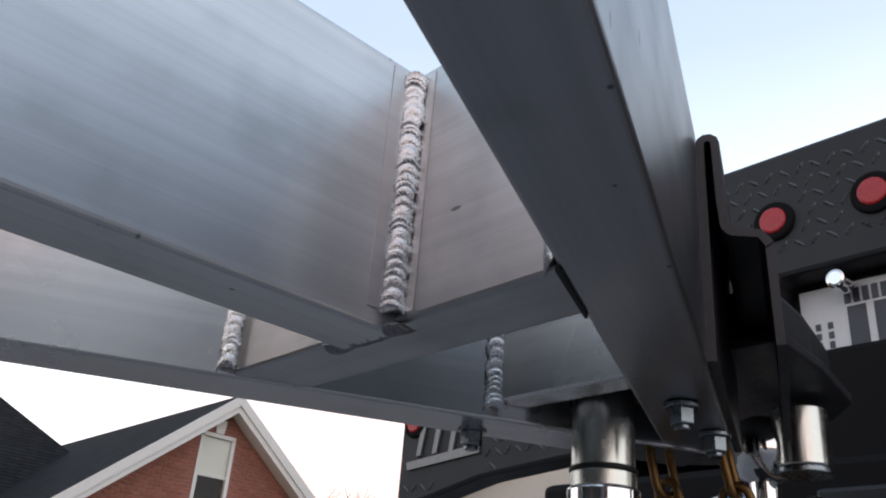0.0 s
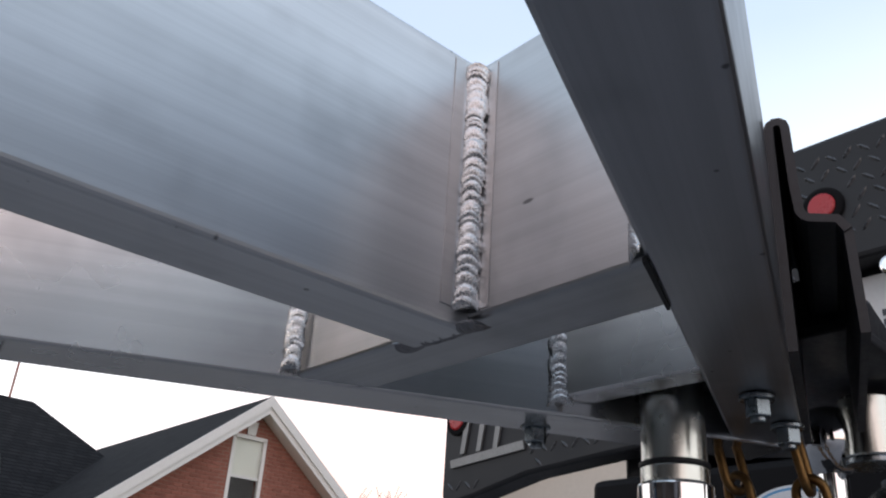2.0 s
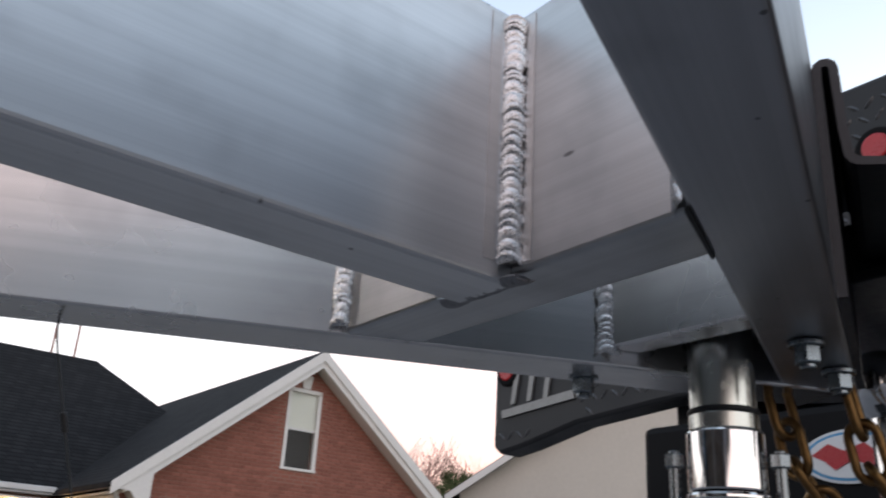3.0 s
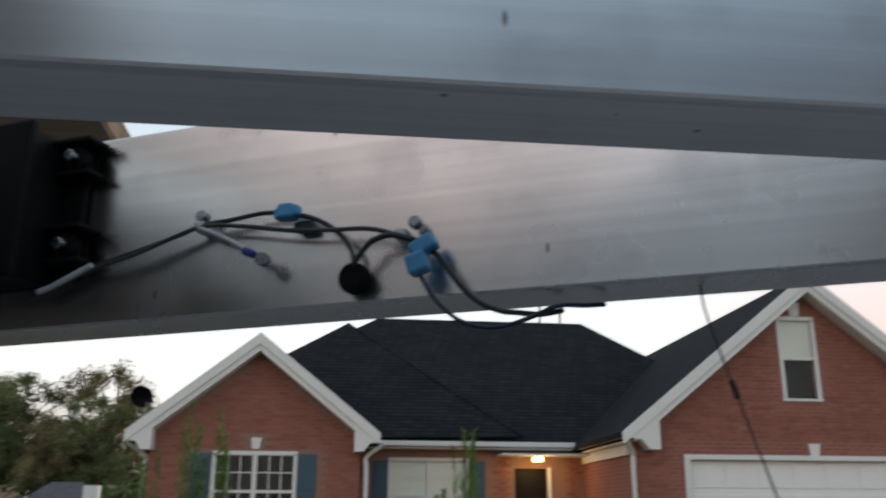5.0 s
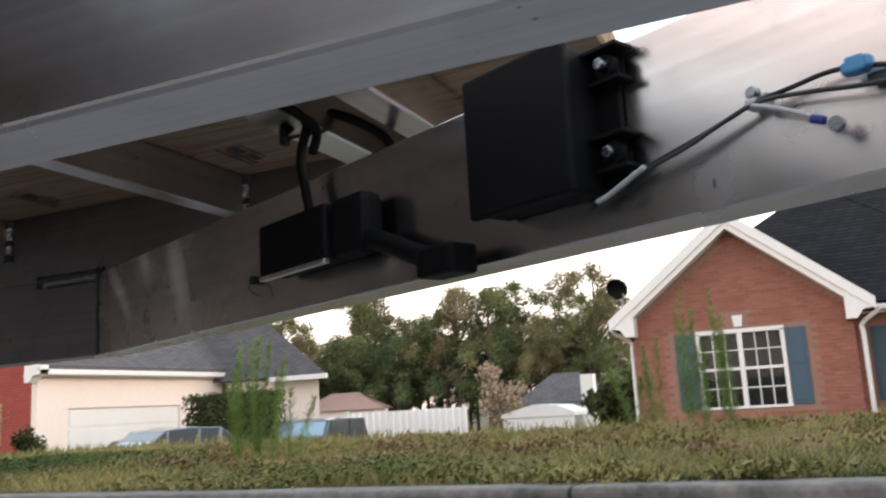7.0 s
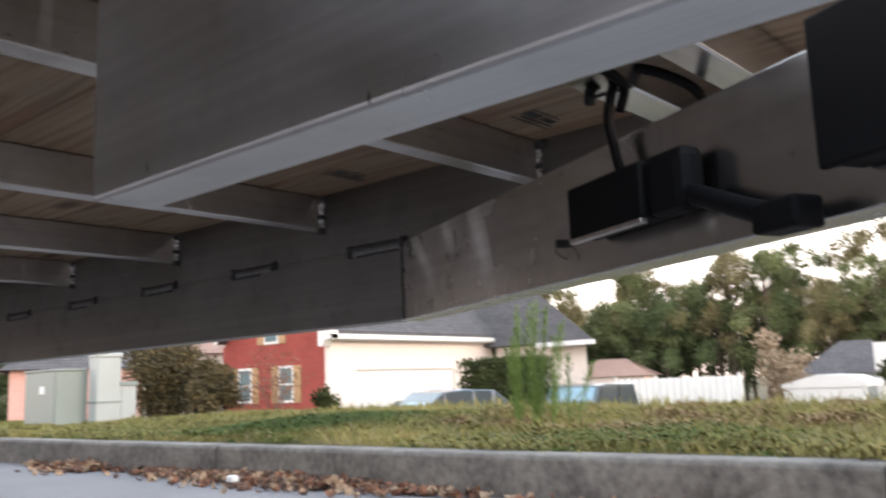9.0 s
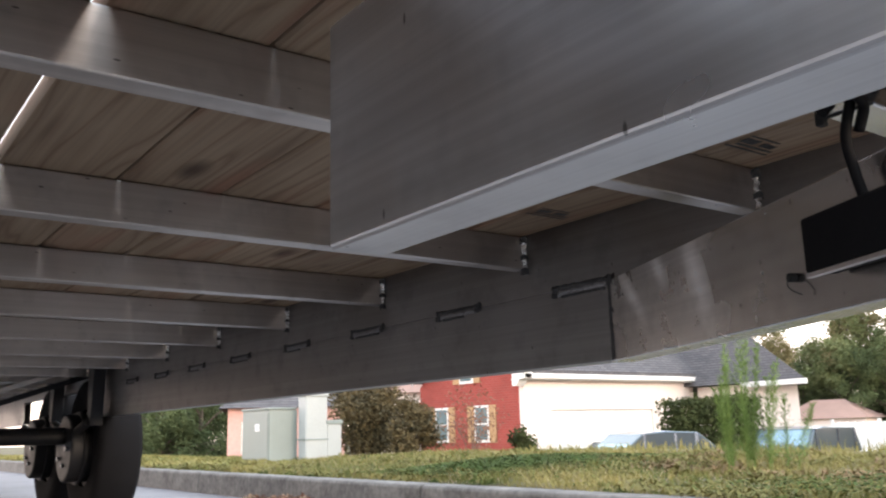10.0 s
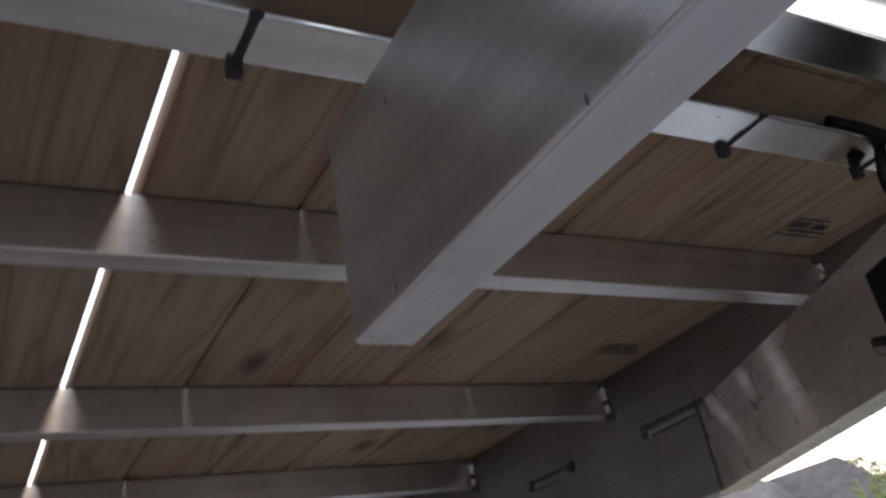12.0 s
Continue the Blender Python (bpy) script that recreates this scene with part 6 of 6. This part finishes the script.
# ---- shrubs ----
def shrub(name, at, rx, rz, material, leaves, size, seed, label, category="bush", boxy=False):
    rs = random.Random(seed)
    t = thing(name, at, label, category)
    blobs = []
    for i in range(16):
        a, q = rs.uniform(0, 6.28), rs.uniform(0.1, 0.75)
        blobs.append(((rx * q * math.cos(a), rx * q * math.sin(a), rz * rs.uniform(0.2, 0.82)), rx * rs.uniform(0.28, 0.42)))
        if i % 2 == 0:
            part("stem", hose([(0, 0, 0), (blobs[-1][0][0] * 0.5, blobs[-1][0][1] * 0.5, blobs[-1][0][2] * 0.6), blobs[-1][0]], 0.012 * rx, 5, 3), M_bark, t)
    me = leaf_cloud(blobs, leaves, size, seed, 1.0)
    me.materials.append(material)
    ob = new("foliage", me)
    ob.parent = t
    return t


shrub("bush", (-11.95, 6.5, ground_z(-11.95, 6.5)), 0.74, 1.28, M_bush, 15000, 0.030, 51, "dark unkempt bush with reddish brown leaves")
shrub("bush", (-10.75, 6.6, ground_z(-10.75, 6.6)), 0.42, 1.02, M_bush, 6500, 0.028, 56, "smaller dark bush beside the unkempt one")
shrub("bush", (-10.1, 7.1, ground_z(-10.1, 7.1)), 0.50, 1.15, M_dead, 900, 0.022, 57, "thin brown twiggy shrub with few leaves")
shrub("bush", (-10.2, 8.1, ground_z(-10.2, 8.1)), 0.26, 0.80, M_hedge, 2200, 0.03, 58, "small dark green upright shrub")
shrub("bush", (-5.48, 20.9, ground_z(-5.48, 20.9) - 0.1), 0.72, 1.75, M_hedge, 3500, 0.09, 52, "dark evergreen shrub at the house corner")
hg = thing("hedge", (-15.5, 19.6, -1.25), "tall clipped green hedge beside the garage", "hedge")
hb_ = [((x * 0.24 - 1.6, y * 0.3 - 0.3, z * 0.24 + 0.1), 0.15) for x in range(12) for y in range(3) for z in range(10)]
hm = leaf_cloud(hb_, 22000, 0.052, 53)
hm.materials.append(M_hedge)
ho = new("foliage", hm)
ho.parent = hg
for i in range(6):
    part("stem", hose([(i * 0.55 - 1.4, 0, 0), (i * 0.55 - 1.35, 0.05, 1.2), (i * 0.55 - 1.4, 0, 2.2)], 0.02, 5, 3), M_bark, hg)
shrub("bush", (-14.6, 37.3, -1.3), 1.15, 4.1, M_thicket, 3200, 0.10, 54, "pale leafless thicket beside the fence")
shrub("bush", (-9.4, 42.0, -1.3), 1.8, 3.4, M_leaf_b, 3000, 0.16, 55, "green shrub in the distance")

# ---- fence, utility boxes ----
fence = thing("fence", (-23.3, 38.5, -1.3), "white vinyl privacy fence", "fence")
for i in range(18):
    part("board", box((i * 0.30, i * 0.152, 0.15), (i * 0.30 + 0.302, i * 0.152 + 0.16, 1.68)), M_door_white, fence)
for i in range(4):
    part("post", box((i * 1.76 - 0.06, i * 0.89 - 0.08, 0), (i * 1.76 + 0.07, i * 0.89 - 0.005, 1.82), 0.01), M_white, fence)
tz = ground_z(-11.8, 5.0) - 0.02
tr_ = thing("transformer_box", (-12.01, 5.0, tz), "green-grey steel pad-mounted transformer box", "utility box")
th_ = 0.78 - tz
part("cabinet", prism([(-0.21, 0.0), (0.21, 0.0), (0.21, th_ - 0.03), (0.15, th_), (-0.21, th_)], -0.45, 0.45, "yz", 0.012), M_util_green, tr_)
part("lid", box((-0.47, -0.23, th_ - 0.015), (0.47, 0.20, th_ + 0.012), 0.01), M_util_green, tr_)
part("door", box((-0.42, -0.222, 0.06), (0.42, -0.211, th_ - 0.05), 0.004), M_util_green, tr_)
part("warning_label", box((0.02, -0.227, th_ - 0.30), (0.16, -0.2225, th_ - 0.20)), M_plate, tr_, "white warning label")
part("pad", box((-0.55, -0.32, -0.10), (0.55, 0.32, 0.03), 0.01), M_concrete, tr_, "low concrete pad")
pd = thing("utility_pedestal", (-11.38, 5.35, tz), "pale grey upright utility pedestal", "utility box")
part("body", box((-0.12, -0.165, 0), (0.12, 0.165, 0.95 - tz), 0.02), M_util_grey, pd)
part("cap", box((-0.135, -0.18, 0.92 - tz), (0.135, 0.18, 0.985 - tz), 0.018), M_util_grey, pd)
part("collar", box((-0.128, -0.173, 0.30), (0.128, 0.173, 0.325), 0.004), M_util_green, pd)
pd2 = thing("utility_pedestal", (-11.36, 5.62, tz), "small grey utility pedestal behind the other", "utility box")
part("body", box((-0.10, -0.11, 0), (0.10, 0.11, 0.57 - tz), 0.012), M_util_grey, pd2)
part("cap", box((-0.115, -0.125, 0.55 - tz), (0.115, 0.125, 0.61 - tz), 0.01), M_util_green, pd2)


# ---- parked cars ----
def car(at, turn, paint, label, tall=False):
    c = thing("car", at, label, "car")
    c.rotation_euler = (0, 0, radians(turn))
    h = 1.72 if tall else 1.50
    sh = 1.05 if tall else 0.86
    body = [(-2.25, 0.30), (2.25, 0.30), (2.30, 0.62), (2.15, sh - 0.10), (1.20, sh), (-1.55, sh), (-2.2, sh - 0.02), (-2.32, 0.60)]
    part("body", prism(body, -0.88, 0.88, "xz", 0.05), paint, c)
    roofl = [(1.15, sh), (0.35, h - 0.04), (-0.2, h), (-1.0, h - 0.03), (-1.85, sh)] if not tall else [(1.25, sh), (0.75, h - 0.04), (0.2, h), (-1.7, h - 0.03), (-2.1, sh)]
    part("glasshouse", prism(roofl, -0.76, 0.76, "xz", 0.03), M_car_glass, c, "tinted glass")
    (xa, za), (xb, zb) = roofl[0], roofl[1]
    part("windscreen", prism([(xa - 0.06, za + 0.03), (xb + 0.02, zb - 0.03), (xb + 0.035, zb - 0.03), (xa - 0.03, za + 0.03)], -0.66, 0.66, "xz"), M_windscreen, c, "pale reflecting windscreen")
    for y in (-0.765, 0.765):
        for px, pw in ((xb - 0.02, 0.05), ((xb + roofl[3][0]) / 2 - 0.1, 0.06), (roofl[3][0] + 0.05, 0.08)):
            part("pillar", box((px - pw / 2, y - 0.012, sh), (px + pw / 2, y + 0.012, h - 0.05)), paint, c)
    rl = roofl[1:4]
    part("roof", prism([(rl[0][0] + 0.05, rl[0][1] - 0.03), (rl[1][0], rl[1][1] + 0.012), (rl[2][0] - 0.05, rl[2][1] - 0.03)], -0.74, 0.74, "xz", 0.01), paint, c)
    for x, y in ((1.35, 0.80), (1.35, -0.80), (-1.40, 0.80), (-1.40, -0.80)):
        w = part("wheel", cyl(0.33, y - 0.1, y + 0.1, 28, "y", center=(x, 0.33), bevel=0.02), M_rubber, c)
        part("rim", cyl(0.20, y - 0.105, y + 0.105, 20, "y", center=(x, 0.33), bevel=0.01), M_zinc, w)
    return c


car((-13.9, 14.7, ground_z(-13.9, 14.7) + 0.12), 252, M_car_silver, "silver sedan parked in a driveway")
car((-15.9, 16.2, ground_z(-15.9, 16.2)), 250, M_car_dark, "dark sedan parked in a driveway")
car((-13.7, 20.5, ground_z(-13.7, 20.5) - 0.04), -82, M_car_dark, "dark blue sport utility car with bright windscreen", True)


# ---- weeds, grass, creeper, dead leaves ----
def weed(at, h, stems, seed):
    """Feathery plumes: an upright stem with short side sprays, thick below and tapering to the tip."""
    rs = random.Random(seed)
    t = thing("weed", at, "tall feathery green weed in the verge", "weed", "weeds in the verge")
    for s in range(stems):
        a0, q0 = rs.uniform(0, 6.28), rs.uniform(0.01, 0.085)
        bx, by = q0 * math.cos(a0), q0 * math.sin(a0)
        lx, ly = bx * rs.uniform(1.1, 1.9), by * rs.uniform(1.1, 1.9)
        hh = h * rs.uniform(0.55, 1.0)
        stem = part("stem", hose([(bx * 0.6, by * 0.6, -0.03), (bx, by, hh * 0.5), (lx, ly, hh)], lambda u: 0.0026 * (1.1 - u), 5, 4), M_weed, t)
        verts, faces = [], []
        for i in range(170):
            u = rs.uniform(0.08, 1.0)
            root = Vector((bx * 0.6 + (lx - bx * 0.6) * u, by * 0.6 + (ly - by * 0.6) * u, hh * u))
            a, ln = rs.uniform(0, 6.28), rs.uniform(0.040, 0.095) * (1.10 - 0.80 * u)
            d = Vector((math.cos(a), math.sin(a), rs.uniform(0.6, 1.6))).normalized()
            for j in range(13):
                p = root + d * ln * rs.uniform(0.05, 1.0)
                e = (d + Vector((rs.gauss(0, 0.6), rs.gauss(0, 0.6), rs.gauss(0.1, 0.5)))).normalized() * rs.uniform(0.008, 0.020)
                n = Vector((-e.y, e.x, 0.3 * e.z)).normalized() * 0.0010
                k = len(verts)
                verts += [tuple(p - n), tuple(p + n), tuple(p + e)]
                faces.append((k, k + 1, k + 2))
        me = bpy.data.meshes.new("plume")
        me.from_pydata(verts, [], faces)
        me.materials.append(M_weed)
        pl_ = new("plume", me)
        pl_.parent = stem
    return t


WEEDS = ((-3.18, 3.31, 0.60, 5), (-3.12, 3.35, 0.68, 6), (-3.06, 3.38, 0.62, 5), (-2.98, 3.45, 0.44, 2), (-1.15, 4.20, 0.72, 5), (-0.93, 4.22, 0.68, 5), (-1.27, 4.18, 0.50, 3), (-1.05, 4.20, 0.52, 3), (-1.36, 4.20, 0.40, 2), (0.32, 4.6, 0.66, 9), (0.18, 4.75, 0.36, 4))
for i, (x, y, h, n) in enumerate(WEEDS):
    weed((x, y, ground_z(x, y)), h, n, 70 + i)


def blades(name, count, x0, x1, y0, y1, hmin, hmax, width, material, label, seed, lean=0.5, bent=False):
    rs = np.random.RandomState(seed)
    verts, faces = [], []
    for i in range(count):
        x, y = rs.uniform(x0, x1), rs.uniform(y0, y1)
        z = ground_z(x, y) - 0.006
        clump = 0.55 + 0.75 * noise.noise((x * 2.2, y * 2.2, 3.0))
        h = rs.uniform(hmin, hmax) * max(0.35, 0.6 + clump * 0.7)
        a = rs.uniform(0, 6.283)
        dx, dy = math.cos(a), math.sin(a)
        l = lean * rs.uniform(0.2, 1.2) * h
        b = rs.uniform(0, 6.283)
        wx, wy = width * math.cos(b), width * math.sin(b)
        k = len(verts)
        verts += [(x - wx, y - wy, z), (x + wx, y + wy, z), (x + wx * 0.7 + dx * l * 0.4, y + wy * 0.7 + dy * l * 0.4, z + h * 0.6), (x - wx * 0.7 + dx * l * 0.4, y - wy * 0.7 + dy * l * 0.4, z + h * 0.6), (x + dx * l, y + dy * l, z + h)]
        faces += [(k, k + 1, k + 2, k + 3), (k + 3, k + 2, k + 4)]
    me = bpy.data.meshes.new(name)
    me.from_pydata(verts, [], faces)
    me.materials.append(material)
    return tagged(new(name, me), label, "grass", kind="stuff")


blades("grass", 90000, -9.0, 2.5, 2.345, 4.7, 0.018, 0.058, 0.0020, M_grass, "dry green and straw-coloured verge grass", 80, 0.9)
blades("grass", 38000, -24.0, -9.0, 2.345, 6.5, 0.03, 0.075, 0.005, M_grass, "short verge grass further along the street", 81, 0.9)
blades("grass", 9000, -9.0, 6.0, 4.7, 9.0, 0.03, 0.09, 0.005, M_grass, "lawn grass behind the verge crest", 82)
blades("straw", 5000, -9.0, 2.5, 2.345, 4.4, 0.02, 0.07, 0.0016, M_straw, "dead straw caught in the verge grass", 83, 1.6)


def creeper(x0, x1, y0, y1, count, seed):
    rs = np.random.RandomState(seed)
    verts, faces = [], []
    for i in range(count):
        u, v = rs.normal(0, 0.33), rs.normal(0, 0.33)
        x, y = (x0 + x1) / 2 + u * (x1 - x0), (y0 + y1) / 2 + v * (y1 - y0)
        if y < 2.36:
            continue
        z = ground_z(x, y) + 0.03 + 0.07 * rs.rand() * math.exp(-3 * (u * u + v * v))
        a, s = rs.uniform(0, 6.28), rs.uniform(0.004, 0.008)
        tilt = rs.uniform(-0.6, 0.6)
        d = np.array([math.cos(a), math.sin(a), tilt])
        w = np.array([-math.sin(a), math.cos(a), rs.uniform(-0.4, 0.4)])
        p = np.array([x, y, z])
        k = len(verts)
        verts += [tuple(p - d * s), tuple(p + w * s * 0.7), tuple(p + d * s * 1.2), tuple(p - w * s * 0.7)]
        faces += [(k, k + 1, k + 2), (k, k + 2, k + 3)]
    me = bpy.data.meshes.new("creeper")
    me.from_pydata(verts, [], faces)
    me.materials.append(M_vine)
    return tagged(new("creeper", me), "dark green creeping plant spilling over the verge", "creeper", kind="stuff")


creeper(-5.0, -3.9, 2.45, 3.6, 18000, 90)
creeper(-2.6, -1.6, 2.4, 2.8, 2500, 91)


def tufts(count, x0, x1, y0, y1, seed, size=1.0, material=None, label="low lumpy green weeds over the verge"):
    """Low mounds of broad weeds that make the verge lumpy, some hanging over the kerb."""
    rs = np.random.RandomState(seed)
    verts, faces = [], []
    for c in range(count):
        cx, cy = rs.uniform(x0, x1), y0 + (y1 - y0) * rs.rand() ** 1.5
        r, hgt = size * rs.uniform(0.05, 0.16), size * rs.uniform(0.02, 0.065)
        for i in range(int(90 + 900 * r)):
            u, v = rs.normal(0, 0.5, 2)
            x, y = cx + u * r * 1.4, cy + v * r
            if y < 2.30:
                continue
            z = max(ground_z(x, max(y, 2.36)), 0.15 if y < 2.4 else -9) + hgt * math.exp(-(u * u + v * v)) * rs.uniform(0.2, 1.0)
            a, s_ = rs.uniform(0, 6.28), size * rs.uniform(0.007, 0.020)
            d = np.array([math.cos(a), math.sin(a), rs.uniform(-0.2, 1.1)])
            w = np.array([-math.sin(a), math.cos(a), rs.uniform(-0.4, 0.4)])
            p = np.array([x, y, z])
            k = len(verts)
            verts += [tuple(p - d * s_), tuple(p + w * s_ * 0.35), tuple(p + d * s_ * 1.1), tuple(p - w * s_ * 0.35)]
            faces += [(k, k + 1, k + 2), (k, k + 2, k + 3)]
    me = bpy.data.meshes.new("verge_weeds")
    me.from_pydata(verts, [], faces)
    me.materials.append(material or M_tuft)
    return tagged(new("verge_weeds", me), label, "weeds", kind="stuff")


tufts(210, -8.0, 2.0, 2.36, 4.6, 97)
tufts(150, -20.0, -7.5, 2.36, 6.0, 98, 1.25, M_grass, "pale low weeds over the far verge")
tufts(150, -4.5, 2.0, 3.2, 4.7, 99, 0.9, M_deadgrass, "browned dead weeds along the verge crest")
tufts(60, -6.5, 2.0, 2.36, 2.62, 100, 0.45, M_vine, "dark green weeds hanging over the kerb edge")

# dead leaves heaped in the gutter
litter = thing("leaf_litter", (0, 2.0, 0), "brown dead leaves heaped in the gutter", "leaf litter")
rl_ = random.Random(95)


def leaf_mesh(seed, material):
    q = random.Random(seed)
    bm = bmesh.new()
    L, wd = 0.045, 0.020
    rows_ = []
    for i in range(5):
        t = i / 4
        w = wd * math.sin(math.pi * (0.08 + 0.86 * t)) * q.uniform(0.8, 1.2)
        curl = 0.012 * (2 * t - 1) ** 2 * q.uniform(0.5, 1.8)
        rows_.append([bm.verts.new((L * (t - 0.5) * 2 * 0.5, s * w, curl + abs(s) * 0.008 * q.uniform(0.2, 1.6))) for s in (-1, 0, 1)])
    for a, b in zip(rows_, rows_[1:]):
        for k in range(2):
            bm.faces.new((a[k], a[k + 1], b[k + 1], b[k]))
    me = bpy.data.meshes.new("leaf")
    bm.to_mesh(me)
    bm.free()
    me.materials.append(material)
    return me


M_dead2 = mat("pale_dead_leaves", (0.33, 0.22, 0.14), 0.8, 0, 0.4, 14, 90, color2=(0.48, 0.36, 0.26))
M_dead3 = mat("dark_dead_leaves", (0.07, 0.045, 0.035), 0.8, 0, 0.4, 14, 90, color2=(0.16, 0.10, 0.08))
leaf_kinds = [leaf_mesh(i, (M_dead2, M_dead, M_dead3, M_dead)[i % 4]) for i in range(8)]


def leaf_pose():
    """Leaves lie thickest against the kerb, in drifts."""
    while True:
        x = rl_.uniform(-6.2, -0.8)
        drift = max(0.0, 0.5 + 0.6 * math.sin(x * 2.1) * math.sin(x * 0.9 + 1.0)) * (1.0 if x > -4.7 or -5.7 < x < -5.2 else 0.05)
        y = 2.19 - abs(rl_.gauss(0, 0.045 + 0.07 * drift))
        if rl_.random() < 0.06 + 0.94 * drift and y > 1.6:
            break
    heap = 0.032 * drift * max(0, 1 - (2.19 - y) / 0.22)
    return Matrix.Translation((x, y, 0.004 + heap * rl_.random())) @ Euler((rl_.gauss(0, 0.5), rl_.gauss(0, 0.5), rl_.uniform(0, 6.28))).to_matrix().to_4x4() @ Matrix.Scale(rl_.uniform(0.5, 1.3), 4)


for i in range(290):
    ob = new("leaf", leaf_kinds[i % 8])
    ob.parent = litter
    ob.matrix_basis = Matrix.Translation((0, -2.0, 0)) @ leaf_pose()
for kind_ in range(3):
    more = bmesh.new()
    for i in range(360):
        lm = leaf_kinds[(kind_ + 4 * (i % 2)) % 8]
        q_ = Matrix.Translation((0, -2.0, 0)) @ leaf_pose()
        vs = [more.verts.new(q_ @ v.co) for v in lm.vertices]
        for f in lm.polygons:
            more.faces.new([vs[k] for k in f.vertices])
    tagged(part("leaf_drift", more, (M_dead2, M_dead, M_dead3)[kind_], litter), kind="stuff")
scrap = tagged(part("paper_scrap", box((-0.025, -0.018, 0.0), (0.025, 0.018, 0.03), 0.008), M_plate), "crumpled white paper scrap among leaves", "litter")
scrap.location = (-3.72, 1.98, 0.02)


# ---- bricks of the house front, laid proud of their mortar ----
def brick_run(x0, x1, z0, z1, keep):
    """(centre x, centre z, width) of every brick in a running bond."""
    out = []
    r = 0
    z = z0
    while z + 0.065 <= z1 + 0.001:
        x = x0 - (0.1015 if r % 2 else 0.0)
        while x < x1:
            a, b = max(x, x0), min(x + 0.193, x1)
            if b - a > 0.05 and keep(a, b, z, z + 0.065):
                out.append(((a + b) / 2, z + 0.0325, b - a))
            x += 0.203
        z += 0.075
        r += 1
    return out


def brick_shape(w):
    h, d = 0.0325, 0.007
    v = [(-w / 2, 0, -h), (w / 2, 0, -h), (w / 2, 0, h), (-w / 2, 0, h), (-w / 2 + 0.003, -d, -h + 0.003), (w / 2 - 0.003, -d, -h + 0.003), (w / 2 - 0.003, -d, h - 0.003), (-w / 2 + 0.003, -d, h - 0.003)]
    f = [(4, 5, 6, 7), (0, 1, 5, 4), (1, 2, 6, 5), (2, 3, 7, 6), (3, 0, 4, 7)]
    return v, f


def brick_field(bricks, y, own):
    """The first `own` whole bricks become pieces of their own, the rest one joined sheet."""
    v0, f0 = brick_shape(0.193)
    unit = bpy.data.meshes.new("brick")
    unit.from_pydata(v0, [], f0)
    unit.materials.append(M_brick_unit)
    verts, faces = [], []
    rb = random.Random(3)
    for cx, cz, w in bricks:
        dy = rb.uniform(-0.0015, 0.001)
        if own > 0 and abs(w - 0.193) < 1e-6:
            ob = new("brick", unit)
            ob.parent = house
            ob.location = (cx, y - 17.5 + dy, cz - GH)
            own -= 1
            continue
        v, f = brick_shape(w)
        k = len(verts)
        verts += [(cx + p[0], y - 17.5 + dy + p[1], cz - GH + p[2]) for p in v]
        faces += [tuple(k + i for i in q) for q in f]
    me = bpy.data.meshes.new("brickwork")
    me.from_pydata(verts, [], faces)
    me.materials.append(M_brick_unit)
    ob = new("brickwork", me)
    ob.parent = house
    tagged(ob, "red brick courses", kind="stuff")


def clear_of(holes, top=lambda x: 99.0):
    return lambda a, b, z0, z1: z1 < min(top(a), top(b)) and not any(b > h[0] - 0.06 and a < h[1] + 0.06 and z1 > h[2] - 0.06 and z0 < h[3] + 0.06 for h in holes)


near_rows = brick_run(-4.20, -0.12, GH, 3.6, clear_of([(-3.38, -0.96, 0.13, 1.60), (-2.255, -2.055, 1.6, 1.90)], lambda x: 3.57 - 0.8 * abs(x + 2.16)))
near_rows.sort(key=lambda q: abs(q[1] - 1.9))
brick_field(near_rows, 17.499, 290)
brick_field(brick_run(-0.12, 4.80, GH, 1.80, clear_of([(0.15, 2.68, 0.10, 1.62), (3.30, 4.32, GH, 1.62)])), 18.999, 0)
brick_field(brick_run(4.85, 12.05, GH, 4.7, clear_of([(5.70, 11.36, GH, 1.76), (7.84, 8.64, 2.40, 4.42)], lambda x: 4.62 - 0.8 * abs(x - 8.41))), 15.499, 0)
